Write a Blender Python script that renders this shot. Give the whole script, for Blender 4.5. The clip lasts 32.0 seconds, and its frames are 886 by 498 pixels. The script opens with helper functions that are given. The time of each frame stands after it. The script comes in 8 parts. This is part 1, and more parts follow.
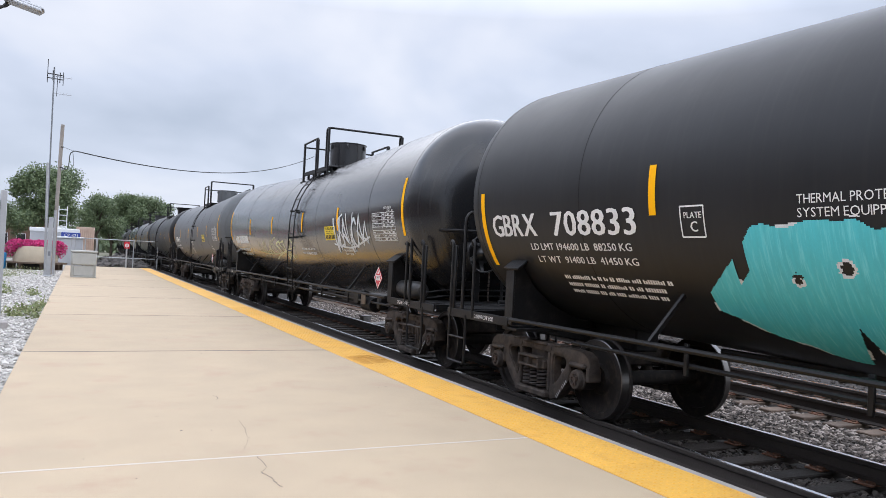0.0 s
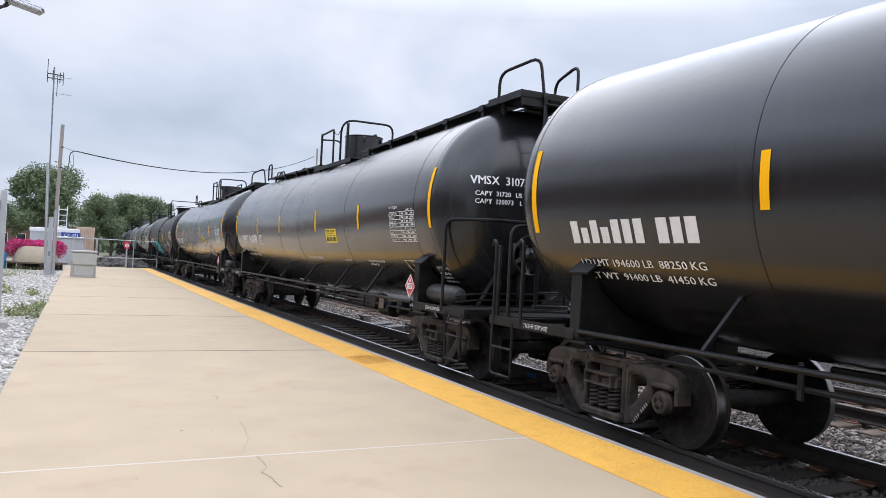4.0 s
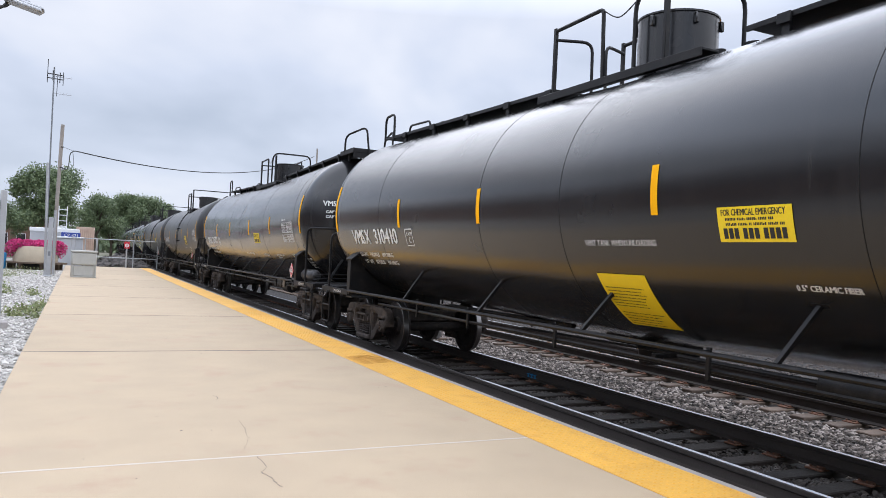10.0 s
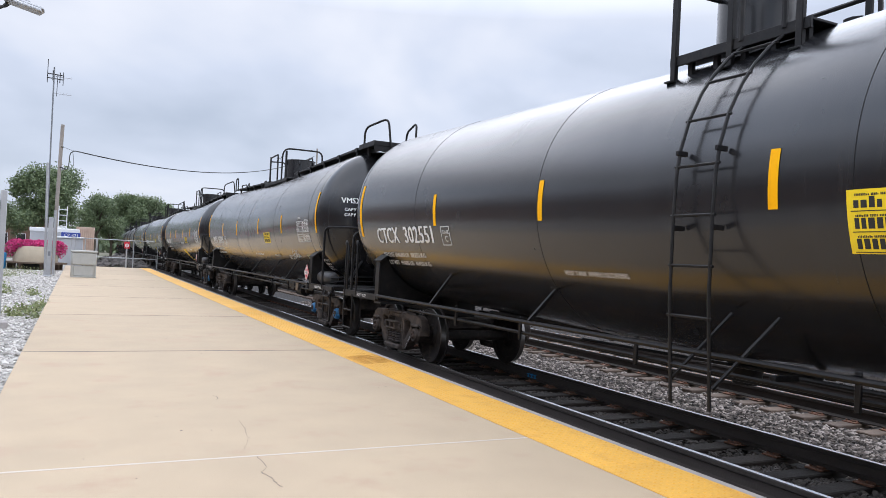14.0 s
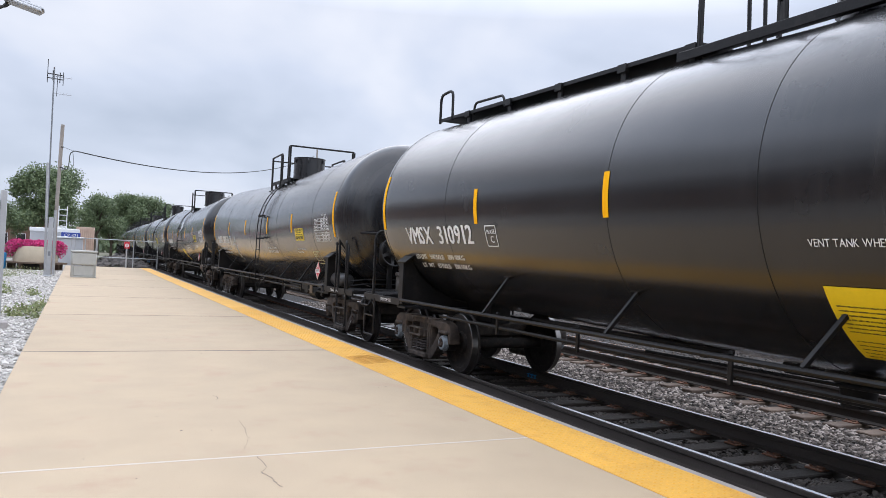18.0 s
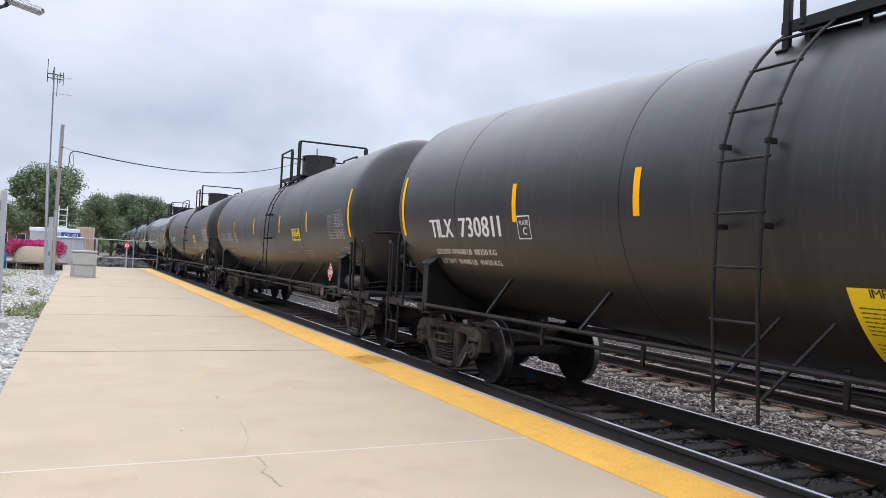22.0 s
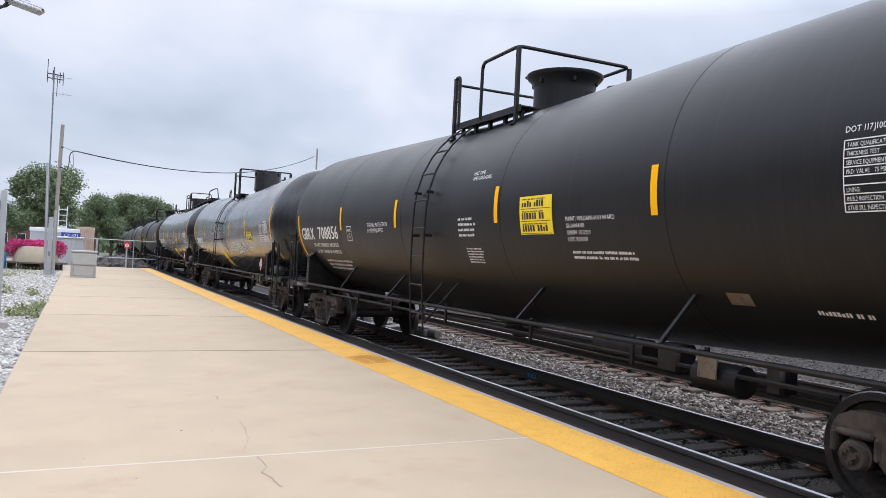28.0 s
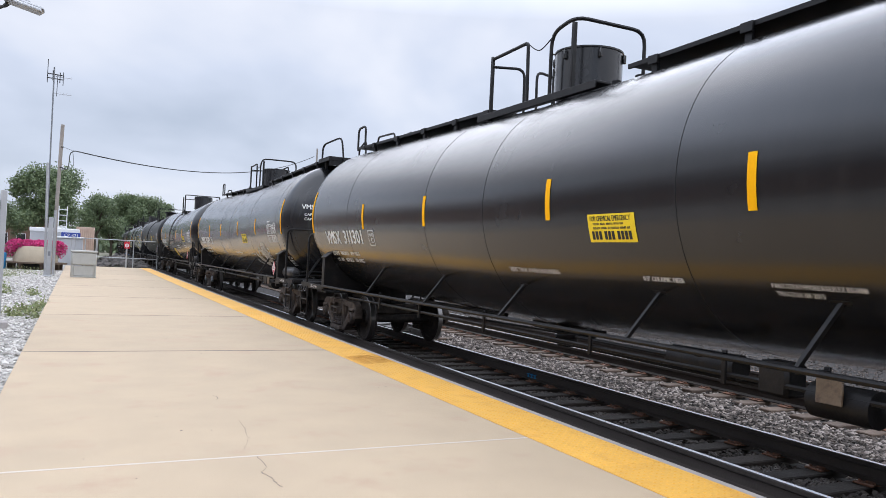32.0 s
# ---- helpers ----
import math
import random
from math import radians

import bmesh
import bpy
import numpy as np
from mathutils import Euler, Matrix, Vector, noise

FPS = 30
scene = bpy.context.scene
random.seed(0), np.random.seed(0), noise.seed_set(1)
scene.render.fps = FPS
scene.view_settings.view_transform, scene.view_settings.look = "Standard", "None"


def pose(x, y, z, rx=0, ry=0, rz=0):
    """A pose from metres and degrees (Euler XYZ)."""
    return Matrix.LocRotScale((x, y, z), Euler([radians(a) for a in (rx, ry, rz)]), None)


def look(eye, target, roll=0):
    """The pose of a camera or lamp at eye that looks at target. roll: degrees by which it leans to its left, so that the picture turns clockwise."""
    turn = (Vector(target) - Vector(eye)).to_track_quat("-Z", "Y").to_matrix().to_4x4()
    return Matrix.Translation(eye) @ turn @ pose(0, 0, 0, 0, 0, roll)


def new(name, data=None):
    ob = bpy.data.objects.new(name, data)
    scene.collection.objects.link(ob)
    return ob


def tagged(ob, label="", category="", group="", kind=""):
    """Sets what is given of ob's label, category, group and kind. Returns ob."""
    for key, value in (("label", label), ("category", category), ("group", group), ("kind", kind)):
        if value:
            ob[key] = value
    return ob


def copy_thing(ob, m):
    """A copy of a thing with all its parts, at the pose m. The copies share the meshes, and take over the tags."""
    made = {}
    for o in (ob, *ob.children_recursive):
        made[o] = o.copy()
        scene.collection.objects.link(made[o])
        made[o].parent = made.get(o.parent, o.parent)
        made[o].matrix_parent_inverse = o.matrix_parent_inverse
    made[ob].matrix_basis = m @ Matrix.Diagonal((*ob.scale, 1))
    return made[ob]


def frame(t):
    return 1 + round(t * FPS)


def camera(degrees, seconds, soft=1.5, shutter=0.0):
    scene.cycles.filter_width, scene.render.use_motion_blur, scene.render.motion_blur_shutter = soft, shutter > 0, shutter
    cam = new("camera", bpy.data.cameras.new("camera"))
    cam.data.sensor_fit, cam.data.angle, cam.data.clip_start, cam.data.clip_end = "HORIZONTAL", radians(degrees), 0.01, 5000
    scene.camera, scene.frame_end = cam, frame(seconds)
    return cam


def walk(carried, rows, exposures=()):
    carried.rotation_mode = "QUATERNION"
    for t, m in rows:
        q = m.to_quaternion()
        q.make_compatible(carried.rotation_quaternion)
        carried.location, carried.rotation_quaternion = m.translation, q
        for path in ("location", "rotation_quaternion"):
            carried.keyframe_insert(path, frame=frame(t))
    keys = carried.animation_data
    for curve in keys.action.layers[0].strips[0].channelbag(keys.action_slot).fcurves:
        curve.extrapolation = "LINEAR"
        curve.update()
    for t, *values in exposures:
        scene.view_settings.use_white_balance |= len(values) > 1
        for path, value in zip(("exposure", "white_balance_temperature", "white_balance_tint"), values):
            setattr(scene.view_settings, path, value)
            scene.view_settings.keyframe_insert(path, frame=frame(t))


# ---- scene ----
cam = camera(60.95, 32.0, soft=0.78)
EYE = Vector((0, 0, 1.513))


def camera_pose(yaw, pitch, roll):
    """Yaw to the right of the track's direction, pitch up, roll to the camera's left; degrees."""
    a, p = radians(yaw), radians(pitch)
    ahead = Vector((math.sin(a) * math.cos(p), math.cos(a) * math.cos(p), math.sin(p)))
    return look(EYE, EYE + ahead, roll)


STAND = camera_pose(25.90, 0.934, 2.899)
walk(cam, [(0.0, STAND), (32.0, STAND)])

# ---------------------------------------------------------------- plan, in metres
RAIL_Z = -0.20            # top of rail; the platform's top is 0
TRACK_X = 6.21            # centre of the near track beside the camera
TRACK2_X = 10.48
CURVE = 0.0002            # the track bends very slightly to the right
SPEED = 13.32
PITCH = 18.2              # length of a car over its couplers
TRUCK = 6.85              # from a car's middle to a truck's centre
LEAD_Y = 8.0              # leading truck of car 0 at the start
TANK_R, TANK_Z = 1.55, 2.55
TANK_END = 0.035
SLOPE = {"dip": 0.19}     # the tank slopes down from its ends to the outlet at its middle
XL, XI, XO, XN = -0.60, 3.655, 4.275, 4.375   # platform: left edge, yellow strip, nosing
PLAT_END = 55.4


def bend(y):
    return 0.5 * CURVE * y * y


def dip(y):
    """How far the tank's axis lies above its nominal height at y along the car."""
    return TANK_END - SLOPE["dip"] * max(0.0, 1 - abs(y) / 7.4)


# ---------------------------------------------------------------- light
CLOUD_SHIFT = (0.0, 0.0, 0.0)
SKY_STRENGTH = 1.0


def make_world():
    world = bpy.data.worlds.new("overcast_sky")
    scene.world = world
    world.use_nodes = True
    nt = world.node_tree
    nt.nodes.clear()
    N, Lk = nt.nodes.new, nt.links.new
    out, bg = N("ShaderNodeOutputWorld"), N("ShaderNodeBackground")
    sky = N("ShaderNodeTexSky")
    sky.sky_type, sky.sun_disc = "NISHITA", False
    sky.sun_elevation, sky.sun_rotation = radians(58), radians(60)
    tc, sep = N("ShaderNodeTexCoord"), N("ShaderNodeSeparateXYZ")
    Lk(tc.outputs["Generated"], sep.inputs[0])
    # clouds lie on a flat sheet overhead: project the direction on it
    add = N("ShaderNodeMath"); add.operation = "ADD"; add.inputs[1].default_value = 0.50
    mx = N("ShaderNodeMath"); mx.operation = "MAXIMUM"; mx.inputs[1].default_value = 0.02
    Lk(sep.outputs[2], mx.inputs[0]); Lk(mx.outputs[0], add.inputs[0])
    dv = N("ShaderNodeVectorMath"); dv.operation = "DIVIDE"
    cmb = N("ShaderNodeCombineXYZ")
    for i in range(3):
        Lk(add.outputs[0], cmb.inputs[i])
    Lk(tc.outputs["Generated"], dv.inputs[0]); Lk(cmb.outputs[0], dv.inputs[1])
    mp = N("ShaderNodeMapping")
    mp.inputs["Location"].default_value = CLOUD_SHIFT
    Lk(dv.outputs[0], mp.inputs[0])
    n1, n2 = N("ShaderNodeTexNoise"), N("ShaderNodeTexNoise")
    n1.inputs["Scale"].default_value, n1.inputs["Detail"].default_value, n1.inputs["Roughness"].default_value = 1.45, 4, 0.48
    n1.inputs["Distortion"].default_value = 0.5
    n2.inputs["Scale"].default_value, n2.inputs["Detail"].default_value, n2.inputs["Roughness"].default_value = 5.5, 5, 0.55
    Lk(mp.outputs[0], n1.inputs[0]); Lk(mp.outputs[0], n2.inputs[0])
    mix = N("ShaderNodeMix"); mix.data_type = "FLOAT"; mix.inputs[0].default_value = 0.12
    Lk(n1.outputs[0], mix.inputs[2]); Lk(n2.outputs[0], mix.inputs[3])
    ramp = N("ShaderNodeValToRGB")
    e = ramp.color_ramp.elements
    e[0].position, e[0].color = 0.34, (0.44, 0.50, 0.62, 1)
    e[1].position, e[1].color = 0.62, (0.80, 0.82, 0.90, 1)
    m = e.new(0.47); m.color = (0.60, 0.655, 0.79, 1)
    Lk(mix.outputs[0], ramp.inputs[0])
    # a little of the clear sky's own colour comes through
    sk = N("ShaderNodeVectorMath"); sk.operation = "SCALE"; sk.inputs[3].default_value = 0.08
    Lk(sky.outputs[0], sk.inputs[0])
    both = N("ShaderNodeMix"); both.data_type = "RGBA"; both.inputs[0].default_value = 0.12
    Lk(ramp.outputs[0], both.inputs[6]); Lk(sk.outputs[0], both.inputs[7])
    # an overcast sky is brighter overhead than near the horizon
    gr = N("ShaderNodeMapRange")
    gr.inputs["From Min"].default_value, gr.inputs["From Max"].default_value = 0.31, 0.50
    gr.inputs["To Min"].default_value, gr.inputs["To Max"].default_value = 1.0, 2.75
    Lk(sep.outputs[2], gr.inputs[0])
    br = N("ShaderNodeVectorMath"); br.operation = "SCALE"
    Lk(both.outputs[2], br.inputs[0]); Lk(gr.outputs[0], br.inputs[3])
    Lk(br.outputs[0], bg.inputs[0])
    bg.inputs[1].default_value = SKY_STRENGTH
    Lk(bg.outputs[0], out.inputs[0])


make_world()
sun = new("sun", bpy.data.lights.new("sun", "SUN"))
sun.data.energy, sun.data.angle, sun.data.color = 0.4, radians(70), (1.0, 0.95, 0.87)
sun.matrix_basis = look((0, 0, 40), (0 + 40 * 0.45, 40 * 0.25, 0))
scene.view_settings.exposure = 0.28


# ---------------------------------------------------------------- mesh building
class Shape:
    """Gathers faces; each face has a material number and may be smooth."""

    def __init__(self):
        self.v, self.f, self.m = [], [], []
        self.mat = 0

    def add(self, verts, faces):
        o = len(self.v)
        self.v.extend(tuple(p) for p in verts)
        self.f.extend(tuple(i + o for i in f) for f in faces)
        self.m.extend([self.mat] * len(faces))
        return self

    def box(self, c, s, rot=None, ch=0.0):
        """A box at c of size s; ch: width of its chamfer."""
        hx, hy, hz = s[0] / 2, s[1] / 2, s[2] / 2
        ch = min(ch, 0.45 * min(s))
        if ch <= 0:
            vs = [Vector((x, y, z)) for x in (-hx, hx) for y in (-hy, hy) for z in (-hz, hz)]
            fs = [(0, 1, 3, 2), (4, 6, 7, 5), (0, 4, 5, 1), (2, 3, 7, 6), (0, 2, 6, 4), (1, 5, 7, 3)]
        else:
            vs, idx = [], {}
            for sx in (-1, 1):
                for sy in (-1, 1):
                    for sz in (-1, 1):
                        for ax in range(3):
                            p = [sx * (hx - ch), sy * (hy - ch), sz * (hz - ch)]
                            p[ax] = (sx * hx, sy * hy, sz * hz)[ax]
                            idx[sx, sy, sz, ax] = len(vs)
                            vs.append(Vector(p))
            fs = []
            for ax in range(3):
                b, c2 = [(1, 2), (2, 0), (0, 1)][ax]
                for s0 in (-1, 1):
                    def k(sb, sc, a=ax):
                        t = [0, 0, 0]
                        t[ax], t[b], t[c2] = s0, sb, sc
                        return idx[t[0], t[1], t[2], a]
                    q = [k(-1, -1), k(1, -1), k(1, 1), k(-1, 1)]
                    fs.append(tuple(q if s0 > 0 else q[::-1]))
                for sb in (-1, 1):
                    for sc in (-1, 1):
                        def g(s0, a):
                            t = [0, 0, 0]
                            t[ax], t[b], t[c2] = s0, sb, sc
                            return idx[t[0], t[1], t[2], a]
                        q = [g(-1, b), g(1, b), g(1, c2), g(-1, c2)]
                        fs.append(tuple(q if sb * sc > 0 else q[::-1]))
            for sx in (-1, 1):
                for sy in (-1, 1):
                    for sz in (-1, 1):
                        q = [idx[sx, sy, sz, a] for a in range(3)]
                        fs.append(tuple(q if sx * sy * sz > 0 else q[::-1]))
        r = Euler([radians(a) for a in rot]).to_matrix() if rot else None
        return self.add([(r @ p if r else p) + Vector(c) for p in vs], fs)

    def tube(self, pts, r, n=8, cap=True, closed=False):
        """A round bar along the points."""
        pts = [Vector(p) for p in pts]
        vs, fs = [], []
        side = None
        L = len(pts)
        for i, p in enumerate(pts):
            a = pts[(i - 1) % L] if (i or closed) else p
            b = pts[(i + 1) % L] if (i < L - 1 or closed) else p
            d = (b - a).normalized()
            if side is None:
                side = d.orthogonal().normalized()
            side = (side - d * side.dot(d)).normalized()
            up = d.cross(side)
            k = 1.0
            if 0 < i < L - 1 or closed:
                c = max(-1, min(1, (p - a).normalized().dot((b - p).normalized())))
                k = 1 / max(0.6, math.cos(math.acos(c) / 2))
            for j in range(n):
                t = 2 * math.pi * j / n
                vs.append(p + (side * math.cos(t) + up * math.sin(t)) * r * (k if L > 2 else 1))
        for i in range(L if closed else L - 1):
            i2 = (i + 1) % L
            for j in range(n):
                fs.append((i * n + j, i * n + (j + 1) % n, i2 * n + (j + 1) % n, i2 * n + j))
        if cap and not closed:
            fs.append(tuple(range(n - 1, -1, -1)))
            fs.append(tuple((L - 1) * n + j for j in range(n)))
        return self.add(vs, fs)

    def cyl(self, a, b, r, n=12):
        return self.tube([a, b], r, n)

    def lathe(self, profile, axis="x", n=24, c=(0, 0, 0), closed=False, cap=True):
        """Turns (along, radius) pairs about an axis through c."""
        vs, fs = [], []
        for a, r in profile:
            for j in range(n):
                t = 2 * math.pi * j / n
                u, w = r * math.cos(t), r * math.sin(t)
                p = {"x": (a, u, w), "y": (w, a, u), "z": (u, w, a)}[axis]
                vs.append(Vector(p) + Vector(c))
        K = len(profile)
        for i in range(K if closed else K - 1):
            i2 = (i + 1) % K
            for j in range(n):
                fs.append((i * n + j, i * n + (j + 1) % n, i2 * n + (j + 1) % n, i2 * n + j))
        if cap and not closed:
            if profile[0][1] > 1e-4:
                fs.append(tuple(range(n - 1, -1, -1)))
            if profile[-1][1] > 1e-4:
                fs.append(tuple((K - 1) * n + j for j in range(n)))
        return self.add(vs, fs)

    def plate(self, outer, holes, t, place, bevel=0.0):
        """A flat plate with holes, t thick; place maps (u, v, w) to a point."""
        bm = bmesh.new()
        edges = []
        for loop in [outer] + list(holes):
            vv = [bm.verts.new((u, v, 0)) for u, v in loop]
            edges += [bm.edges.new((vv[i], vv[(i + 1) % len(vv)])) for i in range(len(vv))]
        bmesh.ops.triangle_fill(bm, use_beauty=True, use_dissolve=False, edges=edges)
        r = bmesh.ops.extrude_face_region(bm, geom=bm.faces[:])
        for g in r["geom"]:
            if isinstance(g, bmesh.types.BMVert):
                g.co.z += t
        bmesh.ops.recalc_face_normals(bm, faces=bm.faces[:])
        if bevel:
            rim = [e for e in bm.edges if len(e.link_faces) == 2 and abs(e.verts[0].co.z - e.verts[1].co.z) < 1e-6 and e.calc_face_angle() > 1.2]
            bmesh.ops.bevel(bm, geom=rim, offset=bevel, segments=2, profile=0.6, affect="EDGES", clamp_overlap=True)
        bm.verts.index_update()
        self.add([place(p.co.x, p.co.y, p.co.z - t / 2) for p in bm.verts], [[q.index for q in f.verts] for f in bm.faces])
        bm.free()
        return self


def mesh_of(shape, mats, smooth=40):
    me = bpy.data.meshes.new("mesh")
    me.from_pydata(shape.v, [], shape.f)
    for mt in (mats if isinstance(mats, (list, tuple)) else [mats]):
        me.materials.append(mt)
    if any(shape.m):
        me.polygons.foreach_set("material_index", shape.m)
    bm = bmesh.new()
    bm.from_mesh(me)
    bmesh.ops.recalc_face_normals(bm, faces=bm.faces[:])
    bm.to_mesh(me)
    bm.free()
    if smooth:
        me.polygons.foreach_set("use_smooth", [True] * len(me.polygons))
        me.set_sharp_from_angle(angle=radians(smooth))
    return me


def part(name, shape, mats, parent=None, label="", at=None, smooth=40):
    """Links a shape, or a mesh made before, as one object under a thing or a part."""
    me = shape if isinstance(shape, bpy.types.Mesh) else mesh_of(shape, mats, smooth)
    ob = new(name, me)
    if parent:
        ob.parent = parent
    if at is not None:
        ob.matrix_basis = at
    if label:
        ob["label"] = label
    return ob


# ---------------------------------------------------------------- materials
def material(name, base, rough=0.6, metal=0.0, grain=None, bump=0.0, bump_scale=60.0, vary=0.15, scale=4.0, dirt=None,
             dirt_at=(0.5, 0.7), spec=0.5, coat=0.0, per_object=0.0, stretch=(1, 1, 1), glow=0.0, dirt_scale=None):
    """A surface: base colour varied at two scales, a second colour as wear or dirt, relief."""
    m = bpy.data.materials.new(name)
    m.use_nodes = True
    nt = m.node_tree
    N, Lk = nt.nodes.new, nt.links.new
    b = nt.nodes["Principled BSDF"]
    b.inputs["Roughness"].default_value = rough
    b.inputs["Metallic"].default_value = metal
    b.inputs["Specular IOR Level"].default_value = spec
    b.inputs["Coat Weight"].default_value = coat
    b.inputs["Coat Roughness"].default_value = 0.12
    tc, mp = N("ShaderNodeTexCoord"), N("ShaderNodeMapping")
    mp.inputs["Scale"].default_value = stretch
    Lk(tc.outputs["Object"], mp.inputs[0])
    big, fine = N("ShaderNodeTexNoise"), N("ShaderNodeTexNoise")
    big.inputs["Scale"].default_value, big.inputs["Detail"].default_value = scale, 5
    fine.inputs["Scale"].default_value, fine.inputs["Detail"].default_value = bump_scale, 3
    Lk(mp.outputs[0], big.inputs[0]); Lk(mp.outputs[0], fine.inputs[0])
    sm = N("ShaderNodeMath"); sm.operation = "ADD"
    Lk(big.outputs[0], sm.inputs[0]); Lk(fine.outputs[0], sm.inputs[1])
    val = N("ShaderNodeMapRange")
    val.inputs["From Min"].default_value, val.inputs["From Max"].default_value = 0.6, 1.4
    val.inputs["To Min"].default_value, val.inputs["To Max"].default_value = 1 - vary, 1 + vary
    Lk(sm.outputs[0], val.inputs[0])
    last = val.outputs[0]
    if per_object:
        oi = N("ShaderNodeObjectInfo")
        mr = N("ShaderNodeMapRange")
        mr.inputs["To Min"].default_value, mr.inputs["To Max"].default_value = 1 - per_object, 1 + per_object
        Lk(oi.outputs["Random"], mr.inputs[0])
        mu = N("ShaderNodeMath"); mu.operation = "MULTIPLY"
        Lk(last, mu.inputs[0]); Lk(mr.outputs[0], mu.inputs[1])
        last = mu.outputs[0]
    sc = N("ShaderNodeVectorMath"); sc.operation = "SCALE"
    sc.inputs[0].default_value = base
    Lk(last, sc.inputs[3])
    col = sc.outputs[0]
    if dirt:
        dn = N("ShaderNodeTexNoise")
        dn.inputs["Scale"].default_value, dn.inputs["Detail"].default_value, dn.inputs["Roughness"].default_value = dirt_scale or scale * 1.7, 7, 0.62
        Lk(mp.outputs[0], dn.inputs[0])
        dr = N("ShaderNodeMapRange")
        dr.inputs["From Min"].default_value, dr.inputs["From Max"].default_value = dirt_at
        Lk(dn.outputs[0], dr.inputs[0])
        mixc = N("ShaderNodeMix"); mixc.data_type = "RGBA"
        mixc.inputs[7].default_value = (*dirt, 1)
        Lk(dr.outputs[0], mixc.inputs[0]); Lk(col, mixc.inputs[6])
        col = mixc.outputs[2]
    Lk(col, b.inputs["Base Color"])
    rr = N("ShaderNodeMapRange")
    rr.inputs["To Min"].default_value, rr.inputs["To Max"].default_value = max(0.02, rough - 0.1), min(1, rough + 0.1)
    Lk(big.outputs[0], rr.inputs[0]); Lk(rr.outputs[0], b.inputs["Roughness"])
    if bump:
        bp = N("ShaderNodeBump")
        bp.inputs["Strength"].default_value, bp.inputs["Distance"].default_value = 1.0, bump
        Lk(fine.outputs[0], bp.inputs["Height"]); Lk(bp.outputs[0], b.inputs["Normal"])
    if glow:
        b.inputs["Emission Color"].default_value = (*base, 1)
        b.inputs["Emission Strength"].default_value = glow
    return m


def tank_paint(name, base, rough, streak, streak_amount, coat):
    """Tank paint: vertical rain streaks, road dust low on the sides, wavy jacket sheets."""
    m = material(name, base, rough, vary=0.25, scale=1.1, bump=0.0028, bump_scale=2.4, coat=coat, per_object=0.2)
    nt = m.node_tree
    N, Lk = nt.nodes.new, nt.links.new
    b = nt.nodes["Principled BSDF"]
    b.inputs["Specular IOR Level"].default_value = 0.4
    old = b.inputs["Base Color"].links[0].from_socket
    tc, mp, n = N("ShaderNodeTexCoord"), N("ShaderNodeMapping"), N("ShaderNodeTexNoise")
    mp.inputs["Scale"].default_value = (0.5, 9.0, 0.45)
    n.inputs["Scale"].default_value, n.inputs["Detail"].default_value = 2.2, 6
    Lk(tc.outputs["Object"], mp.inputs[0]); Lk(mp.outputs[0], n.inputs[0])
    r = N("ShaderNodeMapRange")
    r.inputs["From Min"].default_value, r.inputs["From Max"].default_value = 0.5, 0.85
    r.inputs["To Max"].default_value = streak_amount
    Lk(n.outputs[0], r.inputs[0])
    mix = N("ShaderNodeMix"); mix.data_type = "RGBA"
    mix.inputs[7].default_value = (*streak, 1)
    Lk(r.outputs[0], mix.inputs[0]); Lk(old, mix.inputs[6]); Lk(mix.outputs[2], b.inputs["Base Color"])
    return m


M_GLOSS = tank_paint("gloss_black_tank_paint", (0.0125, 0.013, 0.0148), 0.24, (0.042, 0.040, 0.038), 0.42, 0.80)
M_DULL = tank_paint("dull_black_tank_paint", (0.0235, 0.0235, 0.0245), 0.44, (0.080, 0.075, 0.069), 0.30, 0.52)
M_BLACK = tank_paint("black_tank_paint", (0.0105, 0.0108, 0.0120), 0.50, (0.032, 0.030, 0.028), 0.3, 0.24)
M_GREY = tank_paint("grey_tank_paint", (0.10, 0.105, 0.11), 0.5, (0.05, 0.048, 0.045), 0.5, 0.0)
for _m in (M_GLOSS, M_DULL, M_BLACK):
    _b = _m.node_tree.nodes["Principled BSDF"]
    _b.inputs["IOR"].default_value, _b.inputs["Coat IOR"].default_value, _b.inputs["Coat Roughness"].default_value = 1.35, 1.47 if _m is M_GLOSS else 1.37, 0.20 if _m is M_GLOSS else 0.36
M_FRAME = material("black_frame_paint", (0.0075, 0.0075, 0.0083), 0.52, spec=0.28, vary=0.3, scale=3, bump=0.002, bump_scale=40, dirt=(0.035, 0.031, 0.028), dirt_at=(0.5, 0.95))
M_SHEEN = material("worn_black_enamel", (0.011, 0.011, 0.012), 0.32, spec=0.5, vary=0.3, scale=8, dirt=(0.05, 0.048, 0.046), dirt_at=(0.55, 0.9))
M_RESERVOIR = material("reservoir_paint", (0.028, 0.028, 0.029), 0.5, vary=0.25, scale=4, dirt=(0.09, 0.08, 0.07), dirt_at=(0.5, 0.8))
M_CAST = material("cast_steel_dusty", (0.038, 0.031, 0.027), 0.75, spec=0.3, vary=0.3, scale=4, bump=0.002, bump_scale=55, dirt=(0.125, 0.096, 0.076), dirt_at=(0.42, 0.88))
M_WHEEL = material("wheel_steel", (0.018, 0.0155, 0.0145), 0.7, spec=0.25, vary=0.3, scale=6, bump=0.001, bump_scale=90, dirt=(0.06, 0.045, 0.035), dirt_at=(0.5, 0.8))
M_TREAD = material("polished_tread", (0.16, 0.155, 0.15), 0.34, metal=1.0, vary=0.1)
